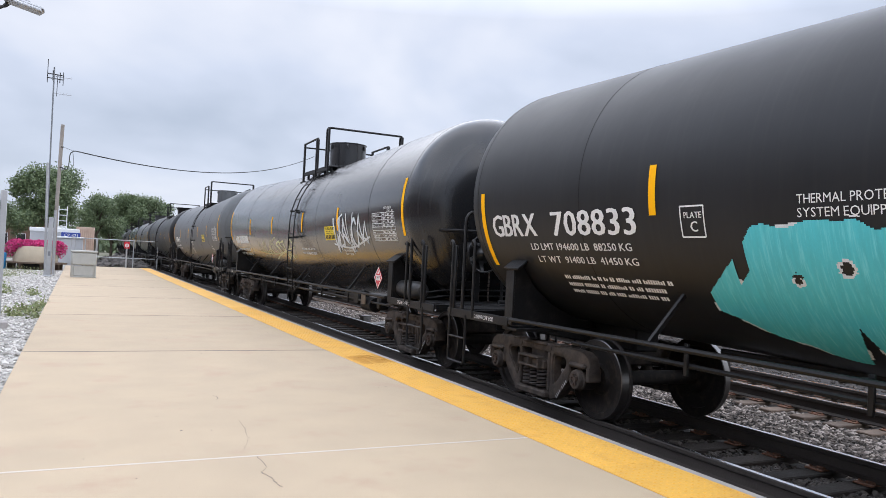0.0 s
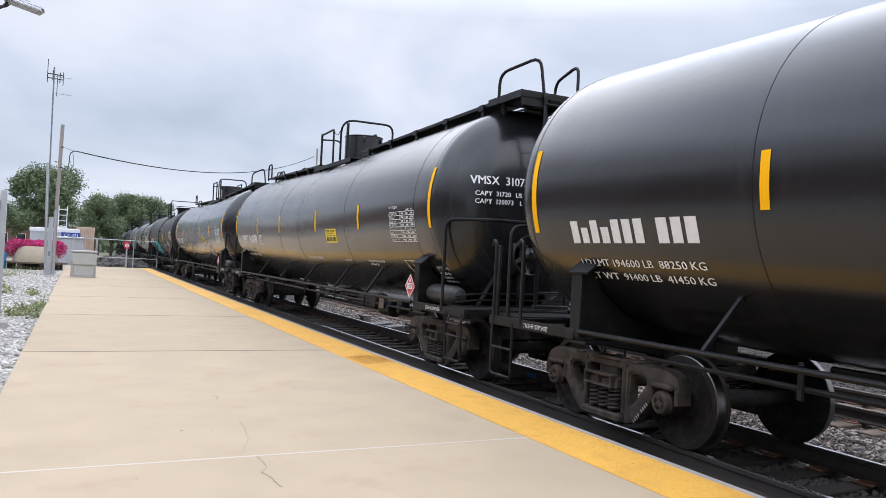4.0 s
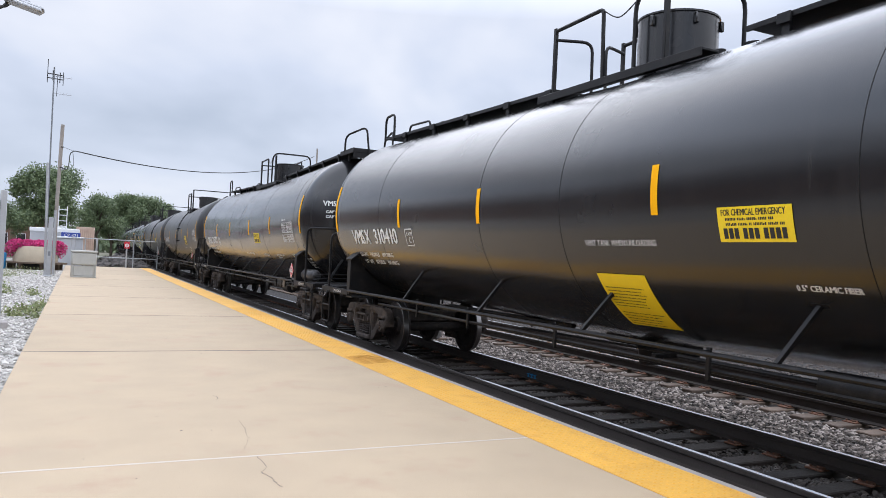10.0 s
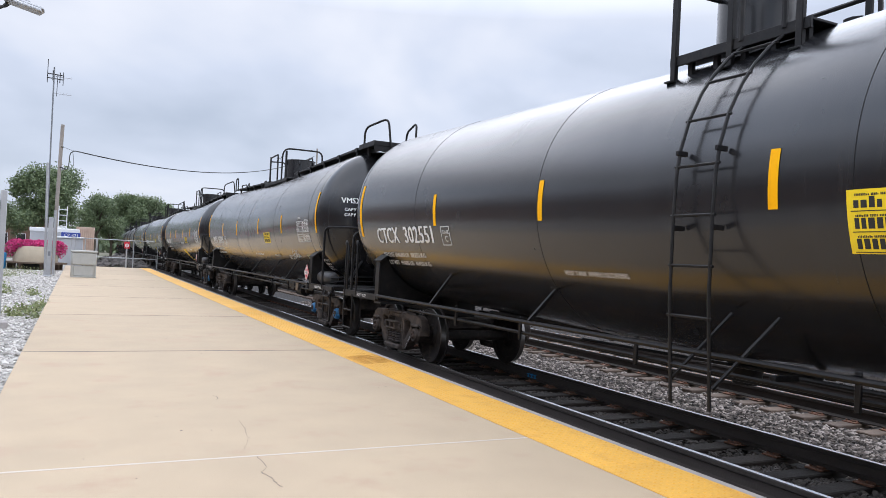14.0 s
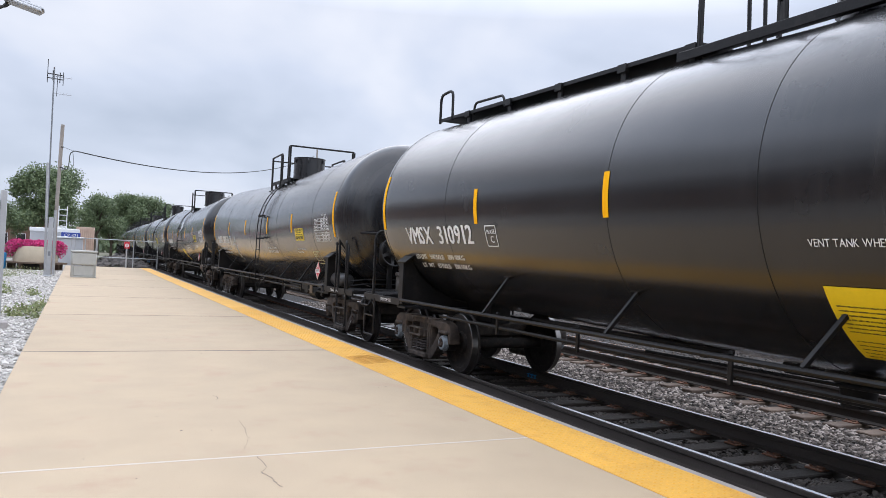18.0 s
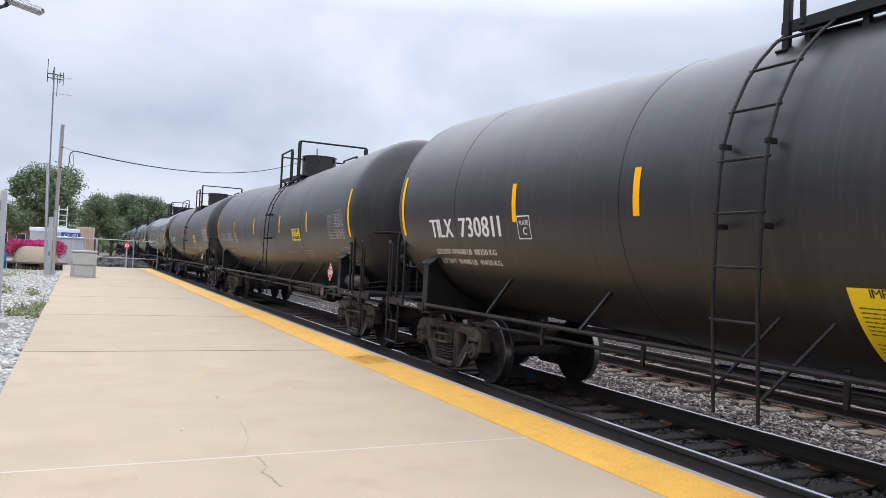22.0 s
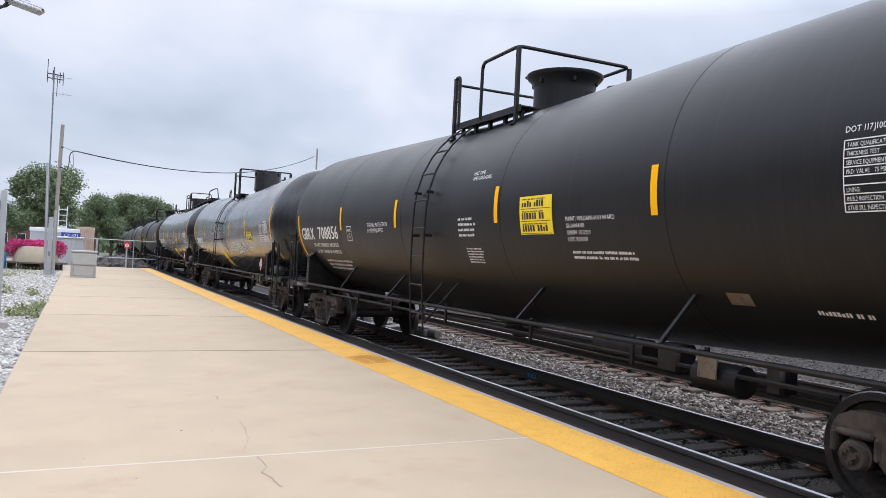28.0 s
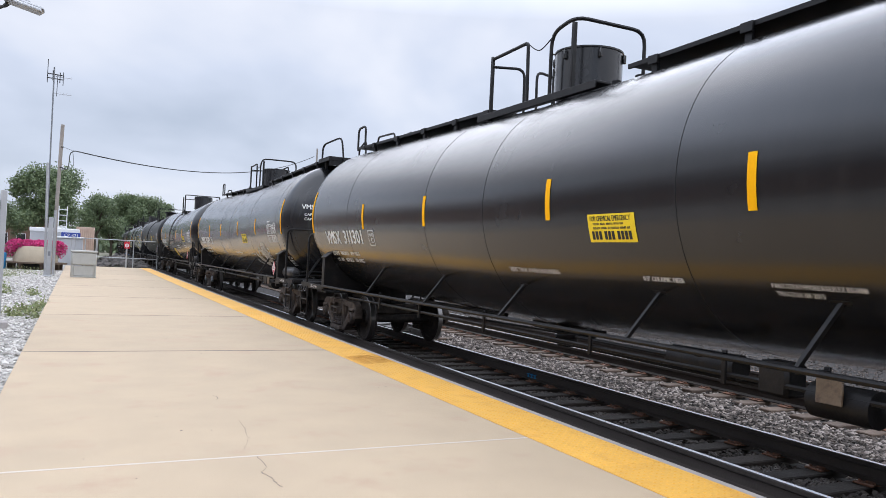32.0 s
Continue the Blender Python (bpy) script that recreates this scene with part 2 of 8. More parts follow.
M_CAP_PALE = material("pale_bearing_cap", (0.17, 0.20, 0.225), 0.5, vary=0.3, scale=12, dirt=(0.05, 0.05, 0.05), dirt_at=(0.5, 0.8))
M_CAP_BLUE = material("blue_bearing_cap", (0.04, 0.20, 0.42), 0.5, vary=0.3, scale=12, dirt=(0.05, 0.05, 0.05), dirt_at=(0.5, 0.8))
M_SPRING = material("spring_steel", (0.035, 0.028, 0.026), 0.6, vary=0.3, scale=8)
M_BOLT = material("dull_rusty_bolts", (0.055, 0.036, 0.028), 0.7, vary=0.4, scale=20)
M_RUST = material("rusty_steel", (0.16, 0.07, 0.04), 0.8, vary=0.4, scale=8, bump=0.002, bump_scale=60, dirt=(0.05, 0.03, 0.02))
M_YELLOW = material("yellow_reflective_tape", (0.95, 0.46, 0.004), 0.6, spec=0.12, vary=0.05, scale=10, dirt=(0.6, 0.28, 0.01), dirt_at=(0.64, 0.95))
M_LABEL = material("yellow_label", (0.90, 0.66, 0.015), 0.45, vary=0.05, scale=10)
M_WHITE = material("white_stencil_paint", (0.75, 0.75, 0.74), 0.6, vary=0.1, scale=20, dirt=(0.3, 0.3, 0.3), dirt_at=(0.6, 0.9))
M_GREYTXT = material("worn_stencil_paint", (0.36, 0.36, 0.36), 0.7, vary=0.25, scale=25, dirt=(0.1, 0.1, 0.1), dirt_at=(0.5, 0.8))
M_INK = material("black_print", (0.02, 0.02, 0.02), 0.6, vary=0.1)
M_RED = material("red_placard", (0.55, 0.025, 0.045), 0.45, vary=0.08, scale=12)
M_TEAL = material("teal_spray_paint", (0.07, 0.50, 0.56), 0.55, vary=0.12, scale=3, dirt=(0.16, 0.62, 0.66), dirt_at=(0.5, 0.7), stretch=(1, 8, 0.7))
M_GRAF_W = material("white_spray_paint", (0.62, 0.64, 0.66), 0.6, vary=0.15, scale=12)
M_GRAF_Y = material("pale_yellow_spray_paint", (0.62, 0.58, 0.33), 0.6, vary=0.15, scale=12)
M_SILVER = material("silver_spray_paint", (0.44, 0.43, 0.40), 0.5, vary=0.25, scale=9, dirt=(0.20, 0.19, 0.18), dirt_at=(0.5, 0.8))
M_DRIP = material("dusty_run_marks", (0.100, 0.094, 0.088), 0.6, vary=0.4, scale=14)
M_CONC = material("platform_concrete", (0.436, 0.341, 0.232), 0.85, vary=0.11, scale=1.4, bump=0.0025, bump_scale=110, dirt=(0.41, 0.280, 0.195), dirt_at=(0.55, 0.80), per_object=0.05, dirt_scale=1.5)
M_NOSE = material("nosing_concrete", (0.36, 0.33, 0.31), 0.85, vary=0.15, scale=2, bump=0.002, bump_scale=90)
M_JOINT = material("joint_sealant", (0.52, 0.46, 0.39), 0.7, vary=0.1)
M_JOINT_D = material("dark_joint", (0.13, 0.105, 0.085), 0.8, vary=0.1)
M_TACT = material("yellow_tactile_paving", (0.76, 0.415, 0.072), 0.6, vary=0.08, scale=2.0, bump=0.002, bump_scale=30, dirt=(0.62, 0.31, 0.06), dirt_at=(0.5, 0.8), per_object=0.04)
M_TACT_OLD = material("worn_tactile_paving", (0.55, 0.26, 0.03), 0.7, vary=0.2, scale=8)
M_RAIL = material("rail_steel", (0.035, 0.028, 0.024), 0.65, vary=0.3, scale=4, bump=0.002, bump_scale=60)
M_RAILTOP = material("polished_rail_head", (0.62, 0.62, 0.64), 0.22, metal=1.0, vary=0.1, scale=3)
M_TIE = material("weathered_tie_timber", (0.115, 0.082, 0.060), 0.85, vary=0.35, scale=5, bump=0.006, bump_scale=30, stretch=(0.3, 3, 3), per_object=0.35)
# near track: darker timber than the second track's
M_TIE_DARK = material("dark_tie_timber", (0.026, 0.020, 0.016), 0.85, spec=0.3, vary=0.35, scale=5, bump=0.006, bump_scale=30, stretch=(0.3, 3, 3), per_object=0.35)
# near-black, so the shade in the gaps between stones is in its colour
M_BALLAST = material("gap_shade_ballast_bed", (0.020, 0.017, 0.015), 0.9, vary=0.4, scale=9, bump=0.02, bump_scale=26)
# dark bed from the nosing to the near track's far rail
M_BED_DARK = material("dark_near_ballast", (0.035, 0.030, 0.027), 0.85, vary=0.4, scale=7, bump=0.02, bump_scale=24)
M_GRAVEL = material("white_gravel", (0.30, 0.285, 0.26), 0.9, vary=0.3, scale=6, bump=0.012, bump_scale=38, dirt=(0.30, 0.27, 0.22), dirt_at=(0.56, 0.8))
M_GROUND = material("dry_ground", (0.20, 0.18, 0.14), 0.95, vary=0.3, scale=0.3, bump=0.02, bump_scale=6, dirt=(0.10, 0.12, 0.05), dirt_at=(0.45, 0.6))
M_SWITCH = material("weathered_grey_iron", (0.15, 0.145, 0.14), 0.6, vary=0.35, scale=7, bump=0.002, bump_scale=50, dirt=(0.05, 0.042, 0.036), dirt_at=(0.48, 0.75))
M_GALV = material("galvanised_steel", (0.42, 0.43, 0.44), 0.5, metal=0.5, vary=0.15, scale=5)


# ---------------------------------------------------------------- ground, platform, tracks
def strip(name, x0, x1, y0, y1, z, mat, step=3.0, follow=0.0, kind="structure", label="", category="", parent=None):
    s = Shape()
    n = max(1, int((y1 - y0) / step))
    vs, fs = [], []
    for i in range(n + 1):
        y = y0 + (y1 - y0) * i / n
        vs += [(x0 + follow * bend(y), y, z), (x1 + follow * bend(y), y, z)]
    for i in range(n):
        fs.append((2 * i, 2 * i + 1, 2 * i + 3, 2 * i + 2))
    s.add(vs, fs)
    ob = part(name, s, mat, parent, smooth=0)
    return tagged(ob, label, category, "", kind)


def build_ground():
    s = Shape()
    s.add([(-900, -300, -0.62), (900, -300, -0.62), (900, 1500, -0.62), (-900, 1500, -0.62)], [(0, 1, 2, 3)])
    tagged(part("ground", s, M_GROUND, smooth=0), "dry open ground with patches of grass", "ground", "", "structure")
    strip("gravel_bed", -9, XL - 0.01, -14, 75, -0.09, M_GRAVEL, label="white crushed limestone beside the platform", category="gravel")


def build_platform():
    base = Shape()
    n = 24
    vs, fs = [], []
    # the body of the platform under the slabs
    for i in range(n + 1):
        y = -14 + (PLAT_END + 14) * i / n
        b = bend(y)
        vs += [(XL, y, -0.62), (XL, y, -0.03), (XN - 0.02 + b, y, -0.03), (XN - 0.02 + b, y, -0.62)]
    for i in range(n):
        for j in range(4):
            fs.append((4 * i + j, 4 * i + (j + 1) % 4, 4 * i + 4 + (j + 1) % 4, 4 * i + 4 + j))
    fs += [(0, 1, 2, 3), tuple(4 * n + j for j in (3, 2, 1, 0))]
    base.add(vs, fs)
    plat = tagged(part("platform", base, M_NOSE, smooth=0), "low concrete station platform with yellow tactile edge", "platform", "", "structure")
    return plat


def platform_pieces(plat):
    # slabs, with a joint about every six metres
    edges = [5.624 + 6.03 * k for k in range(-3, 9)]
    edges[-1] = PLAT_END
    for k in range(len(edges) - 1):
        y0, y1 = edges[k] + 0.014, edges[k + 1] - 0.014
        s = Shape()
        n = 4
        for i in range(n):
            a, b = y0 + (y1 - y0) * i / n, y0 + (y1 - y0) * (i + 1) / n
            vs = [(XL, a, 0), (XI + bend(a), a, 0), (XI + bend(b), b, 0), (XL, b, 0)]
            vs += [(x, y, -0.03) for x, y, z in vs]
            s.add(vs, [(0, 1, 2, 3), (0, 4, 5, 1), (2, 6, 7, 3), (0, 3, 7, 4), (1, 5, 6, 2)])
        part("slab", s, M_CONC, plat, smooth=0)
        j = Shape()
        j.box(((XL + XI) / 2, edges[k], -0.006), (XI - XL - 0.01, 0.030 if k == 3 else 0.055, 0.015 if k == 3 else 0.013))
        part("joint", j, M_JOINT if k == 3 else M_JOINT_D, plat, smooth=0)
    # nosing strip in front of the tactile tiles
    s = Shape()
    for i in range(23):
        a, b = -14 + i * 3.018, -14 + (i + 1) * 3.018
        vs = [(XO + bend(a), a, 0), (XN - 0.02 + bend(a), a, 0), (XN + bend(a), a, -0.02), (XN + bend(a), a, -0.2),
              (XO + bend(b), b, 0), (XN - 0.02 + bend(b), b, 0), (XN + bend(b), b, -0.02), (XN + bend(b), b, -0.2)]
        s.add(vs, [(0, 1, 5, 4), (1, 2, 6, 5), (2, 3, 7, 6)])
    part("nosing", s, M_NOSE, plat, "bare concrete nosing", smooth=0)
    # tactile tiles with their domes
    n = 0
    y = -5.11
    while y < PLAT_END - 0.1:
        s = Shape()
        y1 = min(y + 1.22, PLAT_END)
        c = (y + y1) / 2
        vs = [(XI + 0.004, y + .003, 0.004), (XO - .004, y + .003, 0.004), (XO - .004, y1 - .003, 0.004), (XI + .004, y1 - .003, 0.004)]
        vs = [(x + bend(c), yy, z) for x, yy, z in vs]
        s.add(vs + [(a, b, -0.03) for a, b, _ in vs], [(0, 1, 2, 3), (0, 4, 5, 1), (1, 5, 6, 2), (2, 6, 7, 3), (3, 7, 4, 0)])
        old = abs(c - 10.74) < 0.7
        if 1.5 < c < 20:
            st = 0.0602
            for i in range(10):
                for j in range(20):
                    px, py = XI + 0.04 + i * st + bend(c), y + 0.035 + j * st
                    ring = [(px + r * math.cos(t * math.pi / 3), py + r * math.sin(t * math.pi / 3), z) for r, z in ((0.0125, 0.004), (0.008, 0.0088)) for t in range(6)]
                    s.add(ring, [(t, (t + 1) % 6, 6 + (t + 1) % 6, 6 + t) for t in range(6)] + [tuple(range(6, 12))])
        part("tactile_tile", s, M_TACT, plat, smooth=0)
        y += 1.22


def rail_shape(y0, y1, x, follow):
    """One rail, section of a heavy rail, head polished."""
    sec = [(-0.075, -0.186), (-0.075, -0.172), (-0.012, -0.150), (-0.009, -0.060), (-0.036, -0.046), (-0.036, -0.010), (-0.027, 0.0),
           (0.027, 0.0), (0.036, -0.010), (0.036, -0.046), (0.009, -0.060), (0.012, -0.150), (0.075, -0.172), (0.075, -0.186)]
    s = Shape()
    n = max(1, int((y1 - y0) / 6))
    vs = []
    for i in range(n + 1):
        y = y0 + (y1 - y0) * i / n
        vs += [(x + follow * bend(y) + a, y, RAIL_Z + b) for a, b in sec]
    K = len(sec)
    top, rest = [], []
    for i in range(n):
        for j in range(K):
            f = (i * K + j, i * K + (j + 1) % K, (i + 1) * K + (j + 1) % K, (i + 1) * K + j)
            (top if j in (6,) else rest).append(f)
    s.add(vs, rest)
    s.mat = 1
    s.add(vs, top)
    return s


def build_track(name, xc, y0, y1, label):
    tr = tagged(new(name), label, "railway track", "", "structure")
    for sx in (-1, 1):
        part("rail", rail_shape(y0, y1, xc + sx * 0.7535, 1.0), [M_RAIL, M_RAILTOP], tr, smooth=0)
    return tr


def ties_of(tr, xc, seed, mat, y0=-6, y1=230):
    rnd = random.Random(seed)
    s = Shape()
    s.box((0, 0, -0.09), (2.6, 0.23, 0.18), ch=0.012)
    me = mesh_of(s, mat, 0)
    p = Shape()
    for sx in (-1, 1):
        p.box((sx * 0.7535, 0, 0.008), (0.36, 0.19, 0.016), ch=0.004)
        for q in (-0.13, 0.13):
            p.cyl((sx * 0.7535 + q, 0.06, 0.012), (sx * 0.7535 + q, 0.06, 0.04), 0.012, 6)
            p.box((sx * 0.7535 + q * 0.75, -0.03, 0.022), (0.05, 0.09, 0.028), ch=0.008)
    pm = mesh_of(p, M_RUST, 0)
    y, k = y0, 0
    while y < y1 and k < 260:
        m = pose(xc + bend(y) + rnd.uniform(-.03, .03), y + rnd.uniform(-.03, .03), RAIL_Z - 0.202 + rnd.uniform(-.008, .004), 0, 0, rnd.uniform(-1, 1))
        part("tie", me, None, tr, at=m)
        if y < 30:
            part("tie_plate", pm, None, tr, at=pose(xc + bend(y), y, RAIL_Z - 0.202), label="rusty tie plates with spikes")
        y += 0.533 if y < 60 else 1.6
        k += 1


def stones(name, count, area, size, mat, label, seed, zf):
    """Loose stones: squashed lumps with random faces, one object."""
    rg = np.random.default_rng(seed)
    base = np.array([(1, 0, 0), (-1, 0, 0), (0, 1, 0), (0, -1, 0), (0, 0, 1), (.6, .6, .55), (-.6, .55, .6), (.55, -.6, .6), (-.6, -.6, .5)], float)
    faces = np.array([(0, 5, 7), (5, 4, 7), (7, 4, 8), (8, 4, 6), (6, 4, 5), (2, 5, 0), (2, 6, 5), (1, 6, 2), (1, 8, 6), (3, 8, 1), (3, 7, 8), (0, 7, 3)])
    x = rg.uniform(area[0], area[1], count)
    y = area[2] + (area[3] - area[2]) * rg.random(count) ** 1.5
    r = rg.uniform(size[0], size[1], count)
    V = base[None] * (1 + rg.uniform(-.35, .35, (count, 9, 1)))
    a = rg.uniform(0, 6.28, count)
    c, s = np.cos(a)[:, None], np.sin(a)[:, None]
    V = np.stack([V[..., 0] * c - V[..., 1] * s, (V[..., 0] * s + V[..., 1] * c) * .8, V[..., 2] * .75], -1) * r[:, None, None]
    z = np.array([zf(p, q) for p, q in zip(x, y)])
    V += np.stack([x + 0.5 * CURVE * y * y, y, z], -1)[:, None]
    F = faces[None] + (np.arange(count) * 9)[:, None, None]
    me = bpy.data.meshes.new("stones")
    me.from_pydata(V.reshape(-1, 3).tolist(), [], F.reshape(-1, 3).tolist())
    me.materials.append(mat)
    return tagged(new(name, me), label, "gravel", "", "stuff")


def island_stone(name, a, b, rough=0.9):
    m = material(name, a, rough, vary=0.2, scale=8, bump=0.004, bump_scale=50)
    nt = m.node_tree
    g, r = nt.nodes.new("ShaderNodeNewGeometry"), nt.nodes.new("ShaderNodeValToRGB")
    e = r.color_ramp.elements
    e[0].color, e[1].color = (*a, 1), (*b, 1)
    nt.links.new(g.outputs["Random Per Island"], r.inputs[0])
    nt.links.new(r.outputs[0], nt.nodes["Principled BSDF"].inputs["Base Color"])
    return m


M_STONE = island_stone("ballast_stone", (0.034, 0.028, 0.024), (0.46, 0.40, 0.355))
_r = M_STONE.node_tree.nodes["Color Ramp"].color_ramp.elements.new(0.62)
_r.color = (0.15, 0.124, 0.106, 1)
# darker tones for the stones round and beyond the second track
M_STONE_FAR = island_stone("far_dark_ballast_stone", (0.022, 0.018, 0.016), (0.13, 0.108, 0.092))
# darker stone tones between the near track's rails
M_STONE_DARK = island_stone("dark_near_stone", (0.02, 0.017, 0.015), (0.075, 0.062, 0.052), 0.8)
M_STONE_W = island_stone("white_gravel_stone", (0.30, 0.28, 0.25), (0.66, 0.63, 0.585))

build_ground()
PLATFORM = build_platform()
strip("ballast", XN + 0.0, TRACK_X + 0.7, -14, 260, RAIL_Z - 0.27, M_BED_DARK, 5, 1.0, label="dark ballast under the near track", category="ballast")
strip("ballast", TRACK_X + 0.7, 40, -14, 260, RAIL_Z - 0.26, M_BALLAST, 5, 1.0, label="ballast bed between the tracks, coloured as dark gap shade", category="ballast")
TRACK1 = build_track("track_1", TRACK_X, -16, 620, "main track, polished rails on dark timber ties")
TRACK2 = build_track("track_2", TRACK2_X, -16, 320, "second track with rusty tie plates and polished rails")


# ---------------------------------------------------------------- lettering and marks on the tank
TEXTS = {}


def glyph(c):
    """Flat mesh of one built-in character, with its left and right edge."""
    if c not in TEXTS:
        cu = bpy.data.curves.new("lettering", "FONT")
        cu.body, cu.size, cu.resolution_u, cu.offset = c, 1.0, 2, 0.0
        ob = bpy.data.objects.new("lettering", cu)
        me = bpy.data.meshes.new_from_object(ob)
        v = [(p.co.x, p.co.y) for p in me.vertices]
        f = [tuple(p.vertices) for p in me.polygons]
        bpy.data.objects.remove(ob)
        bpy.data.meshes.remove(me)
        bpy.data.curves.remove(cu)
        TEXTS[c] = (v, f, min((p[0] for p in v), default=0), max((p[0] for p in v), default=0))
    return TEXTS[c]


def text_points(s, size):
    """Flat vertices and faces of lettering, left bottom at the origin, size = cap height; digits stand in even cells, as stencils do."""
    V, F, x = [], [], 0.0
    k = size / 0.69
    for c in s:
        if c == " ":
            x += 0.27
            continue
        v, f, x0, x1 = glyph(c)
        cell = 0.40 if c == "1" else 0.52 if c.isdigit() else x1 - x0 + 0.085
        off = x + (cell - (x1 - x0)) / 2 - x0
        F += [tuple(q + len(V) for q in fc) for fc in f]
        V += [((a + off) * k, b * k) for a, b in v]
        x += cell
    w = max((p[0] for p in V), default=1)
    return V, F, w


def on_side(y, ang, lift=0.005):
    """A point on the platform side of the tank, y along it; ang gives its height, as degrees above the middle of a level tank."""
    r = TANK_R + lift
    z = TANK_Z + r * math.sin(radians(ang))
    up = max(-0.97, min(0.97, (z - TANK_Z - dip(y)) / r))
    return (-r * math.sqrt(1 - up * up), y, TANK_Z + dip(y) + r * up)


HEAD = 0.68      # depth of a tank head


def on_head(x, z, end, half, lift=0.006):
    """A point on the head at the leading (1) or trailing (-1) end."""
    rr = min(0.999, math.hypot(x, z - TANK_Z - TANK_END) / TANK_R)
    d = HEAD * (1 - (1 - rr ** 2.5) ** (1 / 2.05))
    return (x, end * (half - d + lift), z)


def side_text(s, txt, y, ang, size, squeeze=1.0, vs=1.0, width=None):
    """Adds lettering that starts at y and runs towards the rear, its foot at ang."""
    v, f, w = text_points(txt, size)
    squeeze = width / w if width else squeeze
    for k in (0, 1, 2) if size > 0.075 or size == 0.052 else (1,):
        # large letters are laid three times side by side, which gives the strokes the weight of stencil paint
        s.add([on_side(y - p[0] * squeeze + (k - 1) * size * (0.042 if size > 0.1 else 0.02), ang + math.degrees(p[1] * vs / TANK_R) , 0.006 + 0.0007 * k) for p in v], f)
    return w * squeeze


def side_bars(s, y, ang, n, length, h=0.035, gap=0.05, seed=1):
    """Rows of unreadable small print: bars the size of letters, grouped like words."""
    rnd = random.Random(seed)
    da = math.degrees(h / TANK_R)
    for i in range(n):
        a = ang - math.degrees(i * (h + gap) / TANK_R)
        x, end, left = 0.0, length * rnd.uniform(0.75, 1.0), rnd.randint(3, 9)
        while x < end:
            w = h * rnd.uniform(0.42, 0.62)
            top = a + da * (1 if rnd.random() > 0.15 else 0.7)
            s.add([on_side(y - x, a, .006), on_side(y - x - w, a, .006), on_side(y - x - w, top, .006), on_side(y - x, top, .006)], [(0, 1, 2, 3)])
            x += w + h * 0.2
            left -= 1
            if left == 0:
                x += h * 0.6
                left = rnd.randint(2, 9)


def side_patch(s, y0, y1, a0, a1, lift=0.004, n=5):
    vs, fs = [], []
    for i in range(n + 1):
        a = a0 + (a1 - a0) * i / n
        vs += [on_side(y0, a, lift), on_side(y1, a, lift)]
    for i in range(n):
        fs.append((2 * i, 2 * i + 1, 2 * i + 3, 2 * i + 2))
    s.add(vs, fs)
    return s


def side_line(s, pts, w, lift=0.006):
    """A painted stroke along (y, height above the tank's middle in metres of arc) points."""
    Q = [Vector((p[0], p[1])) for p in pts]
    P = [Q[0]]
    for a, b in zip(Q, Q[1:]):
        # the tank is round: long strokes bend with it
        k = max(1, int(abs(b.y - a.y) / 0.09) + 1)
        P += [a.lerp(b, (i + 1) / k) for i in range(k)]
    vs, fs = [], []
    for i, p in enumerate(P):
        d = (P[min(i + 1, len(P) - 1)] - P[max(i - 1, 0)])
        nrm = Vector((-d.y, d.x)).normalized() * w / 2
        for q in (p + nrm, p - nrm):
            vs.append(on_side(q.x, math.degrees(q.y / TANK_R), lift))
    for i in range(len(P) - 1):
        fs.append((2 * i, 2 * i + 1, 2 * i + 3, 2 * i + 2))
    s.add(vs, fs)


def smooth_path(pts, k=6):
    """A soft curve through the points."""
    out = []
    P = [Vector(p) for p in pts]
    for i in range(len(P) - 1):
        p0, p1, p2, p3 = P[max(i - 1, 0)], P[i], P[i + 1], P[min(i + 2, len(P) - 1)]
        for j in range(k):
            t = j / k
            out.append(0.5 * ((2 * p1) + (p2 - p0) * t + (2 * p0 - 5 * p1 + 4 * p2 - p3) * t * t + (3 * p1 - p0 - 3 * p2 + p3) * t ** 3))
    out.append(P[-1])
    return out


